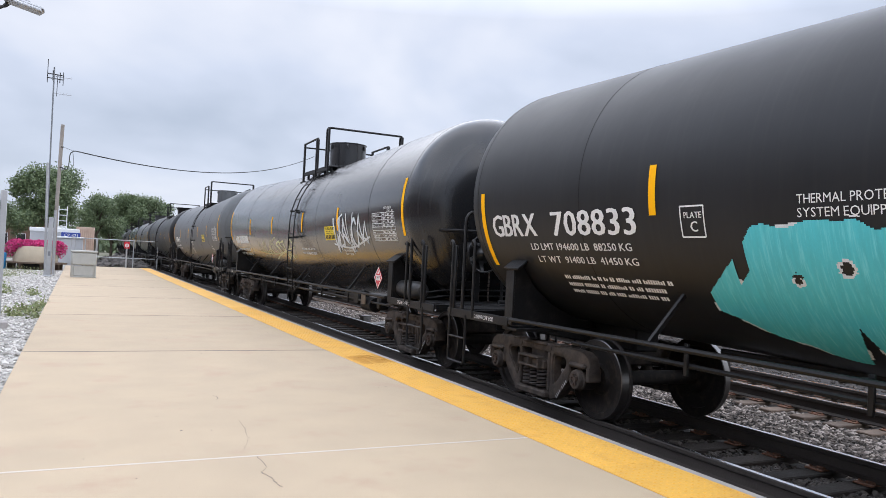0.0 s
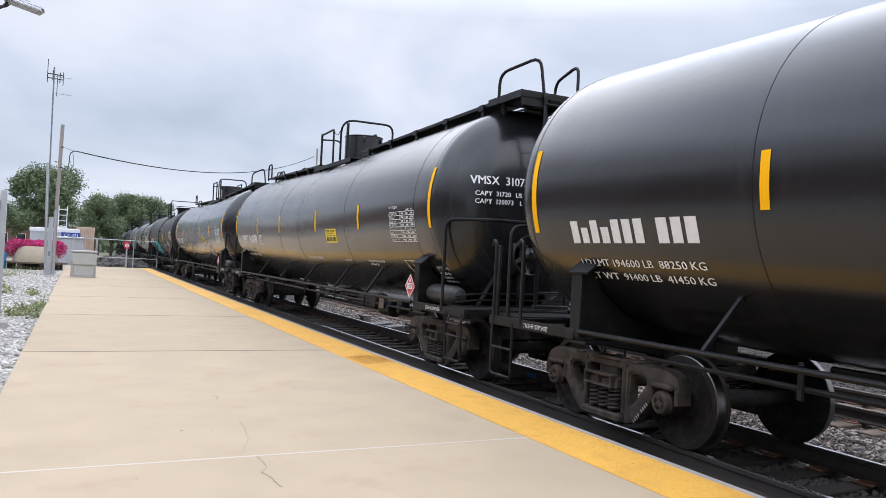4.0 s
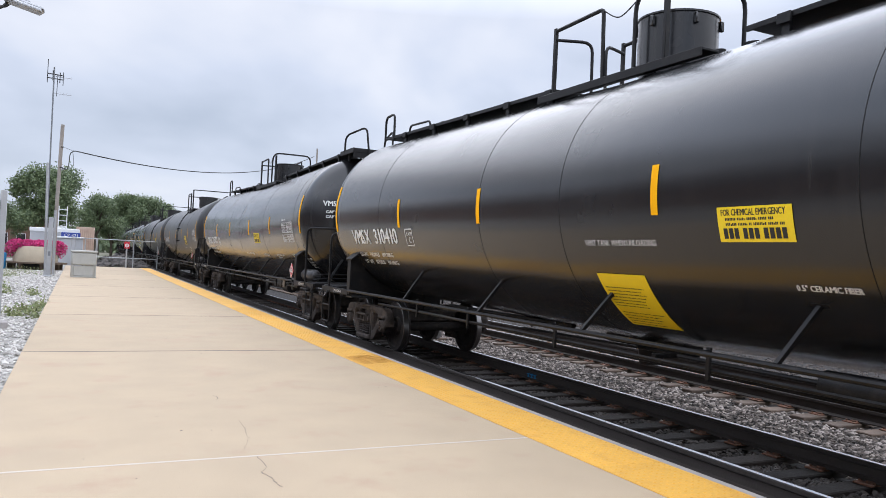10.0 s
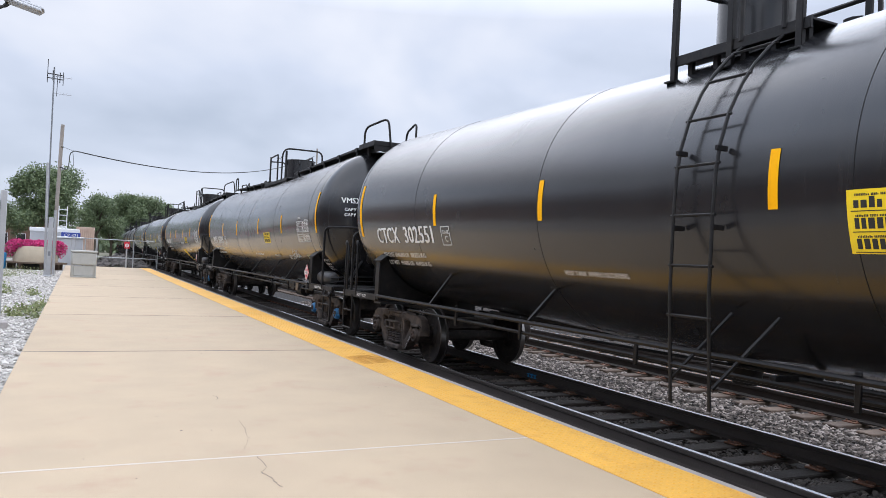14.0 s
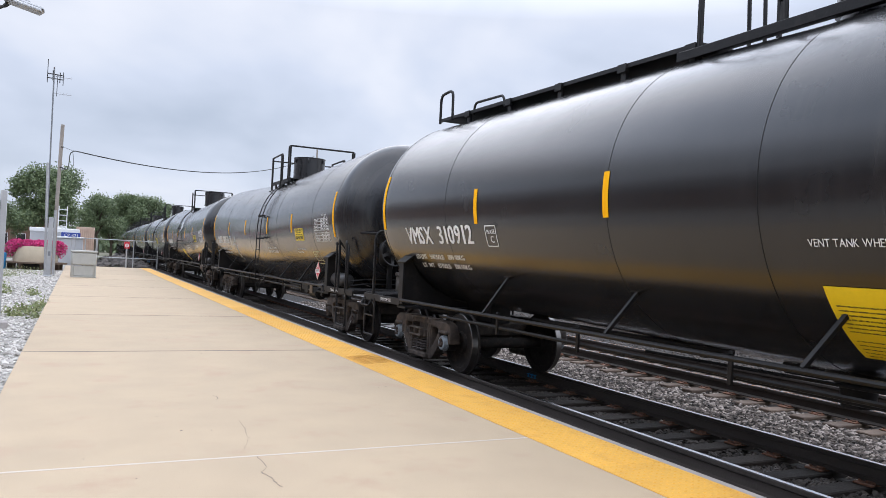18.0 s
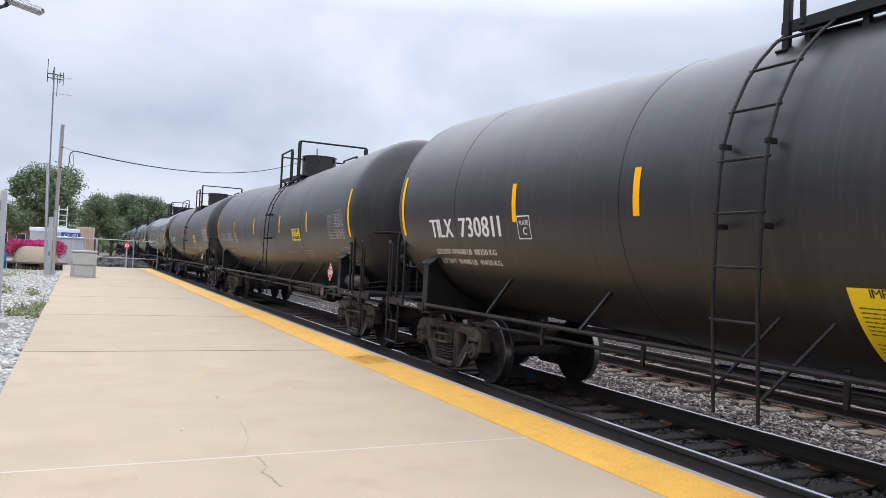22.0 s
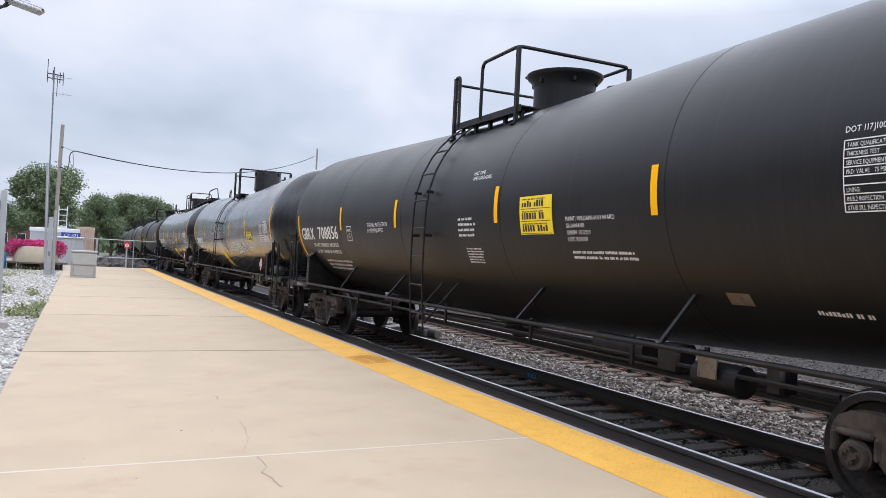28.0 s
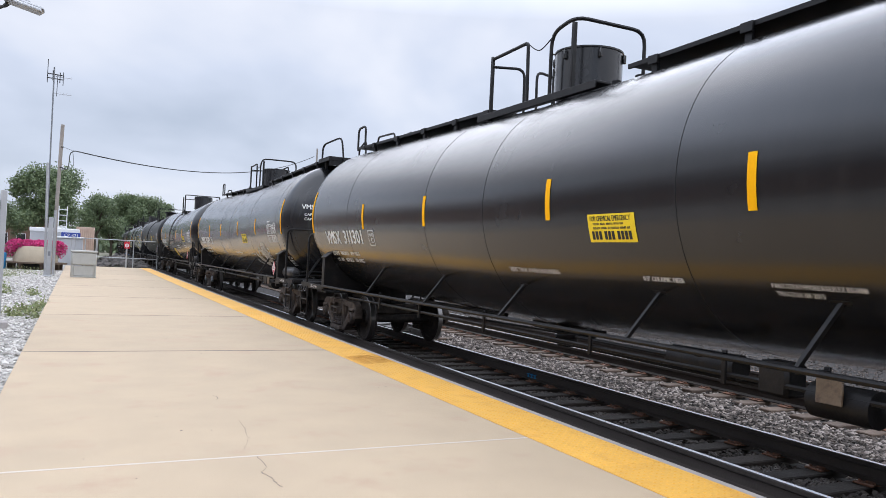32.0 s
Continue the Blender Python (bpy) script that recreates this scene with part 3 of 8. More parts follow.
# ---------------------------------------------------------------- trucks
def wheelset_shape():
    s = Shape()
    s.cyl((-0.98, 0, 0), (0.98, 0, 0), 0.085, 14)
    for sx in (-1, 1):
        # from the field side inwards: rim face, plate, tread, flange
        prof = [(0.80, 0.08), (0.80, 0.16), (0.755, 0.18), (0.752, 0.30), (0.775, 0.375), (0.812, 0.385), (0.812, 0.445)]
        s.mat = 0
        s.lathe([(sx * a, r) for a, r in prof], "x", 36, cap=False)
        s.mat = 1
        s.lathe([(sx * a, r) for a, r in [(0.812, 0.445), (0.806, 0.455), (0.712, 0.460)]], "x", 36, cap=False)
        s.mat = 0
        s.lathe([(sx * a, r) for a, r in [(0.712, 0.460), (0.700, 0.482), (0.682, 0.484), (0.676, 0.465), (0.676, 0.385), (0.712, 0.372), (0.715, 0.2), (0.66, 0.16), (0.66, 0.08)]], "x", 36, cap=False)
        # bearing and its end cap with three bolts
        s.mat = 2
        s.lathe([(sx * a, r) for a, r in [(1.035, 0.122), (1.06, 0.124), (1.07, 0.114), (1.10, 0.110), (1.115, 0.098), (1.117, 0.070), (1.108, 0.066)]], "x", 22, cap=False)
        s.mat = 0
        s.lathe([(sx * a, r) for a, r in [(0.86, 0.09), (0.87, 0.118), (1.035, 0.119), (1.035, 0.10)]], "x", 18, cap=False)
        s.lathe([(sx * a, r) for a, r in [(1.108, 0.068), (1.106, 0.0)]], "x", 18)
        # locking plate with three lobes and their bolts
        s.mat = 3
        s.lathe([(sx * a, r) for a, r in [(1.107, 0.03), (1.118, 0.03), (1.119, 0.0)]], "x", 10)
        for k in range(3):
            t = k * 2.094 + 0.5
            c = (math.cos(t) * 0.048, math.sin(t) * 0.048)
            s.cyl((sx * 1.106, *c), (sx * 1.122, *c), 0.027, 8)
            s.cyl((sx * 1.12, *c), (sx * 1.138, *c), 0.015, 6)
    return s


def side_frame_shape():
    """The cast side of a truck: a deep top chord, rounded ends over the bearings, three windows."""
    half = [(0.0, 0.795), (0.34, 0.795), (0.60, 0.775), (0.80, 0.785), (0.95, 0.775), (1.05, 0.725), (1.10, 0.64), (1.105, 0.54), (1.09, 0.47), (1.035, 0.465),
            (1.03, 0.575), (0.98, 0.60), (0.79, 0.60), (0.75, 0.575), (0.745, 0.46), (0.69, 0.40), (0.56, 0.26), (0.45, 0.165), (0.34, 0.135), (0.0, 0.135)]
    outer = [(u, v) for u, v in half] + [(-u, v) for u, v in half[-2:0:-1]]
    hole_c = [(-0.27, 0.225), (0.27, 0.225), (0.285, 0.25), (0.285, 0.665), (0.26, 0.69), (-0.26, 0.69), (-0.285, 0.665), (-0.285, 0.25)]
    tri = [(0.37, 0.37), (0.385, 0.335), (0.42, 0.335), (0.46, 0.37), (0.62, 0.545), (0.645, 0.60), (0.635, 0.645), (0.59, 0.675), (0.44, 0.685), (0.385, 0.675), (0.365, 0.64)]
    s = Shape()
    s.plate(outer, [hole_c, tri, [(-u, v) for u, v in tri][::-1]], 0.15, lambda u, v, w: (w, u, v), 0.028)

    def lip(loop, d0, d1, t):
        n = len(loop)
        c = (sum(p[0] for p in loop) / n, sum(p[1] for p in loop) / n)
        vs, fs = [], []
        for u, v in loop:
            L = math.hypot(u - c[0], v - c[1])
            ku, kv = u - (u - c[0]) / L * t, v - (v - c[1]) / L * t
            vs += [(d0, u, v), (d1, u, v), (d1, ku, kv), (d0, ku, kv)]
        for i in range(n):
            j = (i + 1) % n
            for k in range(4):
                fs.append((4 * i + k, 4 * i + (k + 1) % 4, 4 * j + (k + 1) % 4, 4 * j + k))
        s.add(vs, fs)
    for m in (1, -1):
        lip([(m * u, v) for u, v in tri], -0.05, 0.05, 0.018)
    s.box((0, 0, 0.185), (0.30, 0.66, 0.085), ch=0.02)          # spring seat
    s.box((0, 0, 0.775), (0.19, 0.50, 0.04), ch=0.015)
    for sy in (-1, 1):
        s.box((0, sy * 0.89, 0.615), (0.24, 0.30, 0.055), ch=0.02)  # bearing adapter
        s.box((0, sy * 1.07, 0.53), (0.19, 0.05, 0.16), ch=0.015)
        s.box((0, sy * 0.725, 0.53), (0.19, 0.05, 0.17), ch=0.015)
        s.box((0, sy * 0.31, 0.46), (0.19, 0.045, 0.46), ch=0.012)  # column guides
        s.box((0, sy * 0.45, 0.785), (0.165, 0.16, 0.025), ch=0.008)
        s.cyl((-0.085, sy * 0.33, 0.74), (0.085, sy * 0.33, 0.74), 0.025, 8)
    return s


def spring_shape():
    """Inner and outer coils of one spring."""
    s = Shape()
    R, turns, z0, z1, n = 0.066, 5.0, 0.245, 0.47, 11
    pts = []
    for i in range(int(turns * n) + 1):
        t = i / n
        pts.append((R * math.cos(t * 2 * math.pi), R * math.sin(t * 2 * math.pi), z0 + (z1 - z0) * t / turns))
    return s.tube(pts, 0.017, 5)


def bolster_shape():
    s = Shape()
    s.box((0, 0, 0.60), (2.05, 0.34, 0.24), ch=0.03)
    for sx in (-1, 1):
        s.box((sx * 0.99, 0, 0.53), (0.26, 0.50, 0.12), ch=0.02)
        s.box((sx * 1.13, 0, 0.495), (0.10, 0.46, 0.03), ch=0.01)
        s.box((sx * 1.13, 0, 0.610), (0.10, 0.46, 0.03), ch=0.01)
        for yy in (-0.215, 0, 0.215):
            s.box((sx * 1.13, yy, 0.552), (0.10, 0.03, 0.10), ch=0.008)
        # brake beams and heads between the wheels
        s.box((sx * 0.75, 0.38, 0.42), (0.16, 0.06, 0.22), ch=0.015)
        s.box((sx * 0.75, -0.38, 0.42), (0.16, 0.06, 0.22), ch=0.015)
    for sy in (-1, 1):
        s.cyl((-0.75, sy * 0.38, 0.42), (0.75, sy * 0.38, 0.42), 0.04, 8)
    s.cyl((0, 0, 0.72), (0, 0, 0.86), 0.2, 16)
    return s


TRUCK_MESH = {}


def build_truck(car, y, cap, cast):
    if not TRUCK_MESH:
        TRUCK_MESH["spring"] = mesh_of(spring_shape(), M_SPRING)
        TRUCK_MESH["ws"] = {}
    key = cast.name
    if key not in TRUCK_MESH:
        TRUCK_MESH[key] = (mesh_of(side_frame_shape(), cast, 30), mesh_of(bolster_shape(), cast, 30))
    if cap.name not in TRUCK_MESH["ws"]:
        TRUCK_MESH["ws"][cap.name] = mesh_of(wheelset_shape(), [M_WHEEL, M_TREAD, cap, M_BOLT], 35)
    frame_me, bol = TRUCK_MESH[key]
    truck = part("truck", bol, None, car, at=pose(0, y, 0))
    for sx in (-1, 1):
        part("side_frame", frame_me, None, truck, at=pose(sx * 0.99, 0, 0))
        for yy in (-0.155, 0, 0.155):
            part("spring", TRUCK_MESH["spring"], None, truck, at=pose(sx * 1.04, yy, 0), label="coil spring")
    for sy in (-1, 1):
        part("wheelset", TRUCK_MESH["ws"][cap.name], None, truck, at=pose(0, sy * 0.889, 0.457), label="steel wheels on their axle")
    return truck


# ---------------------------------------------------------------- the tank car
M_SEAM = material("seam_sealant", (0.010, 0.010, 0.010), 0.5, spec=0.2, vary=0.2, scale=5)
M_PLATE = material("tan_plate", (0.15, 0.115, 0.082), 0.6, vary=0.25, scale=9, dirt=(0.08, 0.06, 0.05))


def round_rail(pts, r=0.024, bevel=0.12, n=7):
    """A bent pipe with rounded corners."""
    P = [Vector(p) for p in pts]
    out = [P[0]]
    for i in range(1, len(P) - 1):
        a, b, c = P[i - 1], P[i], P[i + 1]
        k = min(bevel, (a - b).length * 0.45, (c - b).length * 0.45)
        p, q = b + (a - b).normalized() * k, b + (c - b).normalized() * k
        for j in range(5):
            t = j / 4
            out.append(p * (1 - t) ** 2 + b * 2 * t * (1 - t) + q * t * t)
    out.append(P[-1])
    return Shape().tube(out, r, n)


def tank_profile(half):
    pr = []
    for i in range(0, 15):
        rr = math.sin(i / 14 * math.pi / 2)
        d = HEAD * (1 - max(0, 1 - rr ** 2.5) ** (1 / 2.05))
        pr.append((-(half - d), rr * TANK_R))
    return pr + [(-a, r) for a, r in pr[::-1]]


def build_car(spec, cast, cap, label):
    """One tank car, its middle at the origin on the rails, running towards +y."""
    kind, paint, H, half = spec["kind"], spec["paint"], spec["truck"], spec["half"]
    mid = kind == "mid"
    SLOPE["dip"] = 0.19 if mid else 0.13
    car = tagged(new("tank_car"), label, "tank car", "cars of the tank train")
    s = Shape()
    pr = tank_profile(half)
    h = len(pr) // 2
    pr = pr[:h] + [(-7.4, TANK_R), (-3.7, TANK_R), (-0.25, TANK_R), (0.0, TANK_R), (0.25, TANK_R), (3.7, TANK_R), (7.4, TANK_R)] + pr[h:]
    s.lathe(pr, "y", 80, (0, 0, TANK_Z))
    s.v = [(x, y, z + dip(y)) for x, y, z in s.v]
    part("tank", s, paint, car, smooth=50)
    for y in spec["bands"] + (half - HEAD - 0.02, -(half - HEAD - 0.02)):
        b = Shape()
        b.lathe([(y - 0.006, TANK_R - 0.002), (y - 0.0035, TANK_R + 0.002), (y + 0.0035, TANK_R + 0.002), (y + 0.006, TANK_R - 0.002)], "y", 80, (0, 0, TANK_Z + dip(y)), closed=True)
        part("jacket_band", b, M_SEAM, car, smooth=0)
    for e in (-1, 1):
        s = Shape()
        s.box((0, e * 7.45, 0.92), (0.36, 2.5, 0.34), ch=0.02)
        s.box((0, e * 8.70, 0.92), (0.62, 0.06, 0.46), ch=0.015)
        part("stub_sill", s, M_FRAME, car)
        s = Shape()
        s.box((0, e * 8.82, 0.86), (0.14, 0.42, 0.17), ch=0.03)
        s.box((0.03 * e, e * 9.03, 0.86), (0.30, 0.20, 0.28), ch=0.05)
        s.box((-0.10 * e, e * 9.12, 0.86), (0.10, 0.16, 0.26), ch=0.04)
        part("coupler", s, M_CAST, car)
        s = Shape()
        s.tube(smooth_path([(0.25, e * 8.65, 0.85), (0.32, e * 8.85, 0.52), (0.2, e * 9.1, 0.42)]), 0.022, 7)
        part("air_hose", s, M_INK, car)
        # body bolster: web plates from the sill up to the tank, both sides
        for sx in (-1, 1):
            s = Shape()
            y = e * H
            out = [(0.2, 0.92), (1.40, 0.98), (1.42, 1.62), (1.30, 1.74), (1.14, 1.48), (0.85, 1.24), (0.45, 1.07), (0.2, 1.02)]
            for dy in (-0.075, 0.075):
                s.plate(out, [], 0.02, lambda u, v, w, dy=dy: (sx * u, y + dy + w, v))
            s.box((sx * 1.41, y, 1.33), (0.03, 0.18, 0.70), ch=0.006)
            s.box((sx * 0.8, y, 0.93), (1.2, 0.34, 0.04), ch=0.006)
            s.box((sx * 1.37, y - 0.05, 1.72), (0.20, 0.34, 0.03), (0, sx * 38, 0), ch=0.006)
            part("saddle", s, M_FRAME, car)
        # end platform: deck, side angles, cross pieces
        s = Shape()
        s.box((0, e * 8.45, 1.075), (2.8, 0.62, 0.035), ch=0.006)
        deck = part("end_platform", s, M_FRAME, car)
        for sx in (-1, 1):
            s = Shape()
            s.box((sx * 1.42, e * (H + 8.76) / 2, 1.01), (0.03, 8.76 - H, 0.115), ch=0.006)
            part("side_sill", s, M_FRAME, deck)
        for yy, hh in ((8.755, 0.075), (8.12, 0.06)):
            s = Shape()
            s.box((0, e * yy, 1.045 - hh / 2 + 0.03), (2.80, 0.03, hh), ch=0.006)
            part("cross_sill", s, M_FRAME, deck)
        rz = spec.get("rail_z", 2.2)
        if not mid and e < 0:
            path = [(-1.43, -8.05, 1.0), (-1.43, -8.05, 2.33), (-1.0, -8.58, 2.33), (1.0, -8.58, 2.33), (1.43, -8.05, 2.33), (1.43, -8.05, 1.0)]
        elif mid and e < 0:
            ry = spec.get("rail_y", -7.84)
            path = [(-1.43, ry, 1.0), (-1.43, ry, rz), (-0.95, -8.46, rz), (0.95, -8.46, rz), (1.43, ry, rz), (1.43, ry, 1.0)]
        else:
            path = [(-1.41, e * 8.35, 1.0), (-1.41, e * 8.35, rz), (1.41, e * 8.35, rz), (1.41, e * 8.35, 1.0)]
        part("end_railing", round_rail(path, 0.026, 0.16), M_FRAME, car)
        for sx in (-1, 1):
            x = sx * 1.43
            ya, yb = e * 8.20, e * 8.68
            if mid and e < 0:
                ya, yb = e * 7.80, e * 8.36
            part("sill_step", round_rail([(x, ya, 1.0), (x, ya, 0.34), (x, yb, 0.34), (x, yb, 1.0)], 0.02, 0.05), M_FRAME, car)
            s = Shape()
            s.cyl((x, ya, 0.68), (x, yb, 0.68), 0.016, 6)
            part("step_tread", s, M_FRAME, car)
            if not mid:
                s = Shape()
                s.cyl((sx * 0.95, e * 8.24, 1.08), (sx * 0.30, e * 8.12, 2.06), 0.032, 6)
                part("head_brace", s, M_FRAME, car)
                part("corner_grab", round_rail([(x, e * 8.35, 0.98), (x + sx * 0.06, e * 8.35, 0.86), (x + sx * 0.06, e * 8.75, 0.86), (x, e * 8.75, 0.98)], 0.016, 0.04), M_FRAME, car)
                if e > 0 and sx < 0:
                    s = Shape()
                    s.box((-0.86, 8.10, 1.26), (0.34, 0.34, 0.30), ch=0.03)
                    s.box((-0.98, 8.12, 1.44), (0.16, 0.22, 0.08), ch=0.02)
                    s.lathe([(7.78, 0.0), (7.79, 0.11), (7.95, 0.12), (7.96, 0.0)], "y", 14, (-1.02, 0, 1.24))
                    s.cyl((-1.05, 7.72, 1.10), (-1.05, 7.72, 1.34), 0.045, 8)
                    part("brake_valve_box", s, M_SHEEN, car, "black valve box on the end deck")
                    s = Shape()
                    for k in range(4):
                        s.tube(smooth_path([(-0.80 + 0.05 * k, 7.95, 1.36 - 0.03 * k), (-0.70, 7.7, 1.26 - 0.03 * k), (-0.45, 7.4, 1.22 - 0.03 * k)]), 0.012, 5)
                    part("valve_pipe", s, M_SHEEN, car)
            elif spec.get("v_brace") and e < 0:
                s = Shape()
                s.cyl((sx * 1.15, -8.32, 1.08), (0.0, -8.20, 2.12), 0.034, 8)
                s.box((0.0, -8.16, 2.12), (0.18, 0.10, 0.10), ch=0.02)
                part("head_brace", s, M_FRAME, car)
                part("corner_grab", round_rail([(x, -8.35, 0.98), (x + sx * 0.06, -8.35, 0.86), (x + sx * 0.06, -8.75, 0.86), (x, -8.75, 0.98)], 0.016, 0.04), M_FRAME, car)
            elif spec["mark"][0] > 7 and e < 0:
                s = Shape()
                s.box((x - sx * 0.02, -8.67, 1.53), (0.05, 0.12, 1.0), ch=0.012)
                s.box((x - sx * 0.02, -8.60, 1.15), (0.04, 0.30, 0.22), ch=0.012)
                part("post", s, M_FRAME, car)
                part("grab_iron", round_rail([(x - sx * 0.06, -8.60, 1.10), (x - sx * 0.06, -8.60, 2.02), (x - sx * 0.06, -8.72, 2.03)], 0.018, 0.04), M_FRAME, car)
            else:
                for yy in ((7.66, 8.30) if e < 0 else (8.02, 8.66)):
                    part("grab_iron", round_rail([(x, e * yy, 0.98), (x, e * yy, 1.98), (x - sx * 0.02, e * yy + 0.10, 2.02), (x - sx * 0.02, e * yy + 0.12, 1.95)], 0.022, 0.04), M_FRAME, car)
                s = Shape()
                s.box((x - sx * 0.02, e * (8.34 if e < 0 else 8.62), 1.46), (0.035, 0.075, 0.98), ch=0.008)
                part("post", s, M_FRAME, car)
    # long side pipes with hangers and the braces up to the tank
    for sx in (-1, 1):
        s = Shape()
        s.cyl((sx * 1.45, -H + 0.1, 1.05), (sx * 1.45, H - 0.1, 1.05), 0.026, 8)
        part("side_pipe", s, M_FRAME, car)
        for y in spec["braces"]:
            s = Shape()
            a, b = Vector((sx * 1.45, y, 1.07)), Vector((sx * 1.18, y - 0.14, 1.56 + dip(y)))
            s.tube([a, b], 0.026, 4)
            s.box(b + Vector((0, 0, 0.01)), (0.05, 0.17, 0.03), (0, -sx * 45, 0))
            part("pipe_brace", s, M_FRAME, car)
    s = Shape()
    s.cyl((-1.1, -6.2, 0.86), (-1.1, 6.2, 0.86), 0.022, 6)
    part("train_pipe", s, M_FRAME, car)
    s = Shape()
    s.cyl((-0.55, -6.0, 0.72), (-0.55, 6.0, 0.78), 0.028, 6)
    part("brake_rod", s, M_FRAME, car)
    for y in (-4.9, -3.9, -2.0, 0.4, 2.6, 4.4):
        s = Shape()
        s.box((-1.12, y, 0.92), (0.03, 0.05, 0.30), ch=0.006)
        s.box((-1.28, y, 1.03), (0.34, 0.06, 0.03), ch=0.006)
        part("hanger", s, M_FRAME, car)
    s = Shape()
    s.lathe([(1.02, 0.26), (0.88, 0.28), (0.80, 0.16), (0.62, 0.14), (0.60, 0.0)], "z", 16)
    s.box((0, 0.45, 0.90), (0.30, 0.5, 0.16), ch=0.03)
    s.box((0, -0.45, 0.90), (0.30, 0.5, 0.16), ch=0.03)
    part("bottom_outlet", s, M_FRAME, car)
    y0 = -(H + 0.10) if not mid else -(H - 0.10)
    s = Shape()
    s.lathe([(y0 - 1.02, 0.0), (y0 - 1.0, 0.09), (y0 - 0.94, 0.125), (y0 - 0.84, 0.145), (y0 - 0.18, 0.145), (y0 - 0.08, 0.125), (y0 - 0.02, 0.09), (y0, 0.0)], "y", 22, (-1.20, 0, 1.22))
    if not spec.get("tall_rail"):
        part("air_reservoir", s, M_RESERVOIR, car, "dark grey air tank")
    s = Shape()
    s.lathe([(-5.25, 0.0), (-5.24, 0.14), (-4.72, 0.14), (-4.70, 0.0)], "y", 14, (-1.0, 0, 0.80))
    s.box((-1.0, -4.4, 0.90), (0.25, 0.30, 0.28), ch=0.03)
    s.box((-1.0, -5.6, 0.88), (0.20, 0.18, 0.26), ch=0.03)
    part("brake_valve", s, M_FRAME, car)
    s = Shape()
    s.cyl((-0.75, -3.75, 0.88), (-0.75, -2.9, 0.88), 0.12, 14)
    s.cyl((-0.75, -2.9, 0.88), (-0.72, -1.2, 0.88), 0.022, 8)
    s.box((-0.70, -1.15, 0.88), (0.60, 0.07, 0.05), ch=0.01)
    s.cyl((-0.45, -1.15, 0.86), (-0.3, 2.4, 0.80), 0.018, 6)
    part("brake_rigging", s, M_FRAME, car)
    s = Shape()
    s.cyl((-0.35, 1.1, 0.95), (-0.35, 4.7, 0.95), 0.035, 8)
    part("heater_pipe", s, M_FRAME, car)
    s = Shape()
    s.box((-1.16, -4.95, 0.90), (0.02, 0.22, 0.20), ch=0.004)
    part("valve_plate", s, M_PLATE, car, "tan metal plate")
    # hand brake wheel on the rear end
    if spec.get("plain_end"):
        return finish_car(car, spec, cap, cast)
    R, c = 0.285, Vector((-0.32 if not mid else -0.54, -8.60, 1.86))
    s = Shape()
    s.box((c.x - 0.10, c.y + 0.18, c.z - 0.06), (0.30, 0.16, 0.46), ch=0.06)
    s.lathe([(c.y + 0.10, 0.0), (c.y + 0.10, 0.15), (c.y + 0.13, 0.19), (c.y + 0.18, 0.20)], "y", 20, (c.x - 0.06, 0, c.z - 0.02))
    s.cyl((c.x, c.y - 0.01, c.z), (c.x, c.y + 0.1, c.z), 0.045, 10)
    brake = part("hand_brake", s, M_FRAME, car)
    s = Shape()
    s.tube([(c.x + R * math.cos(t * math.pi / 16), c.y - 0.03, c.z + R * math.sin(t * math.pi / 16)) for t in range(32)], 0.014, 7, closed=True)
    # dished hub and six broad spokes
    s.lathe([(c.y + 0.045, 0.155), (c.y + 0.035, 0.150), (c.y + 0.02, 0.09), (c.y - 0.02, 0.055), (c.y - 0.035, 0.045), (c.y - 0.037, 0.0)], "y", 24, (c.x, 0, c.z))
    s.cyl((c.x, c.y - 0.055, c.z), (c.x, c.y - 0.03, c.z), 0.024, 6)
    wheel = part("brake_wheel", s, M_SHEEN, car, "dished hand brake wheel with six spokes")
    for k in range(6):
        t = k * math.pi / 3 + 0.4
        rad, tan = Vector((math.cos(t), 0, math.sin(t))), Vector((-math.sin(t), 0, math.cos(t)))
        ring = []
        for q, w, d in ((0.10, 0.050, 0.03), (0.17, 0.034, 0.025), (0.23, 0.028, -0.005), (R, 0.030, -0.03)):
            ring.append([c + rad * q + tan * u + Vector((0, d + v, 0)) for u, v in ((-w, -0.004), (w, -0.004), (w, 0.008), (-w, 0.008))])
        s = Shape()
        s.add([tuple(v) for r in ring for v in r], [(4 * a + b, 4 * a + (b + 1) % 4, 4 * a + 4 + (b + 1) % 4, 4 * a + 4 + b) for a in range(3) for b in range(4)])
        part("spoke", s, M_SHEEN, wheel)
    s = Shape()
    s.box((c.x, c.y + 0.22, 1.33), (0.10, 0.08, 0.60), ch=0.01)
    part("brake_column", s, M_FRAME, brake)
    for z, x1 in ((1.27, 0.55), (1.18, 0.95)):
        part("head_pipe", round_rail([(-1.30, -8.22, z - 0.05), (-1.05, -8.36, z), (x1, -8.36, z + 0.03), (x1 + 0.2, -8.25, z + 0.12)], 0.014, 0.06), M_FRAME, car)
    s = Shape()
    for i in range(9):
        s.box((c.x + 0.12, -8.58, 1.55 - i * 0.06), (0.02, 0.03, 0.05), ch=0.006)
    part("brake_chain", s, M_CAST, car)
    return finish_car(car, spec, cap, cast)


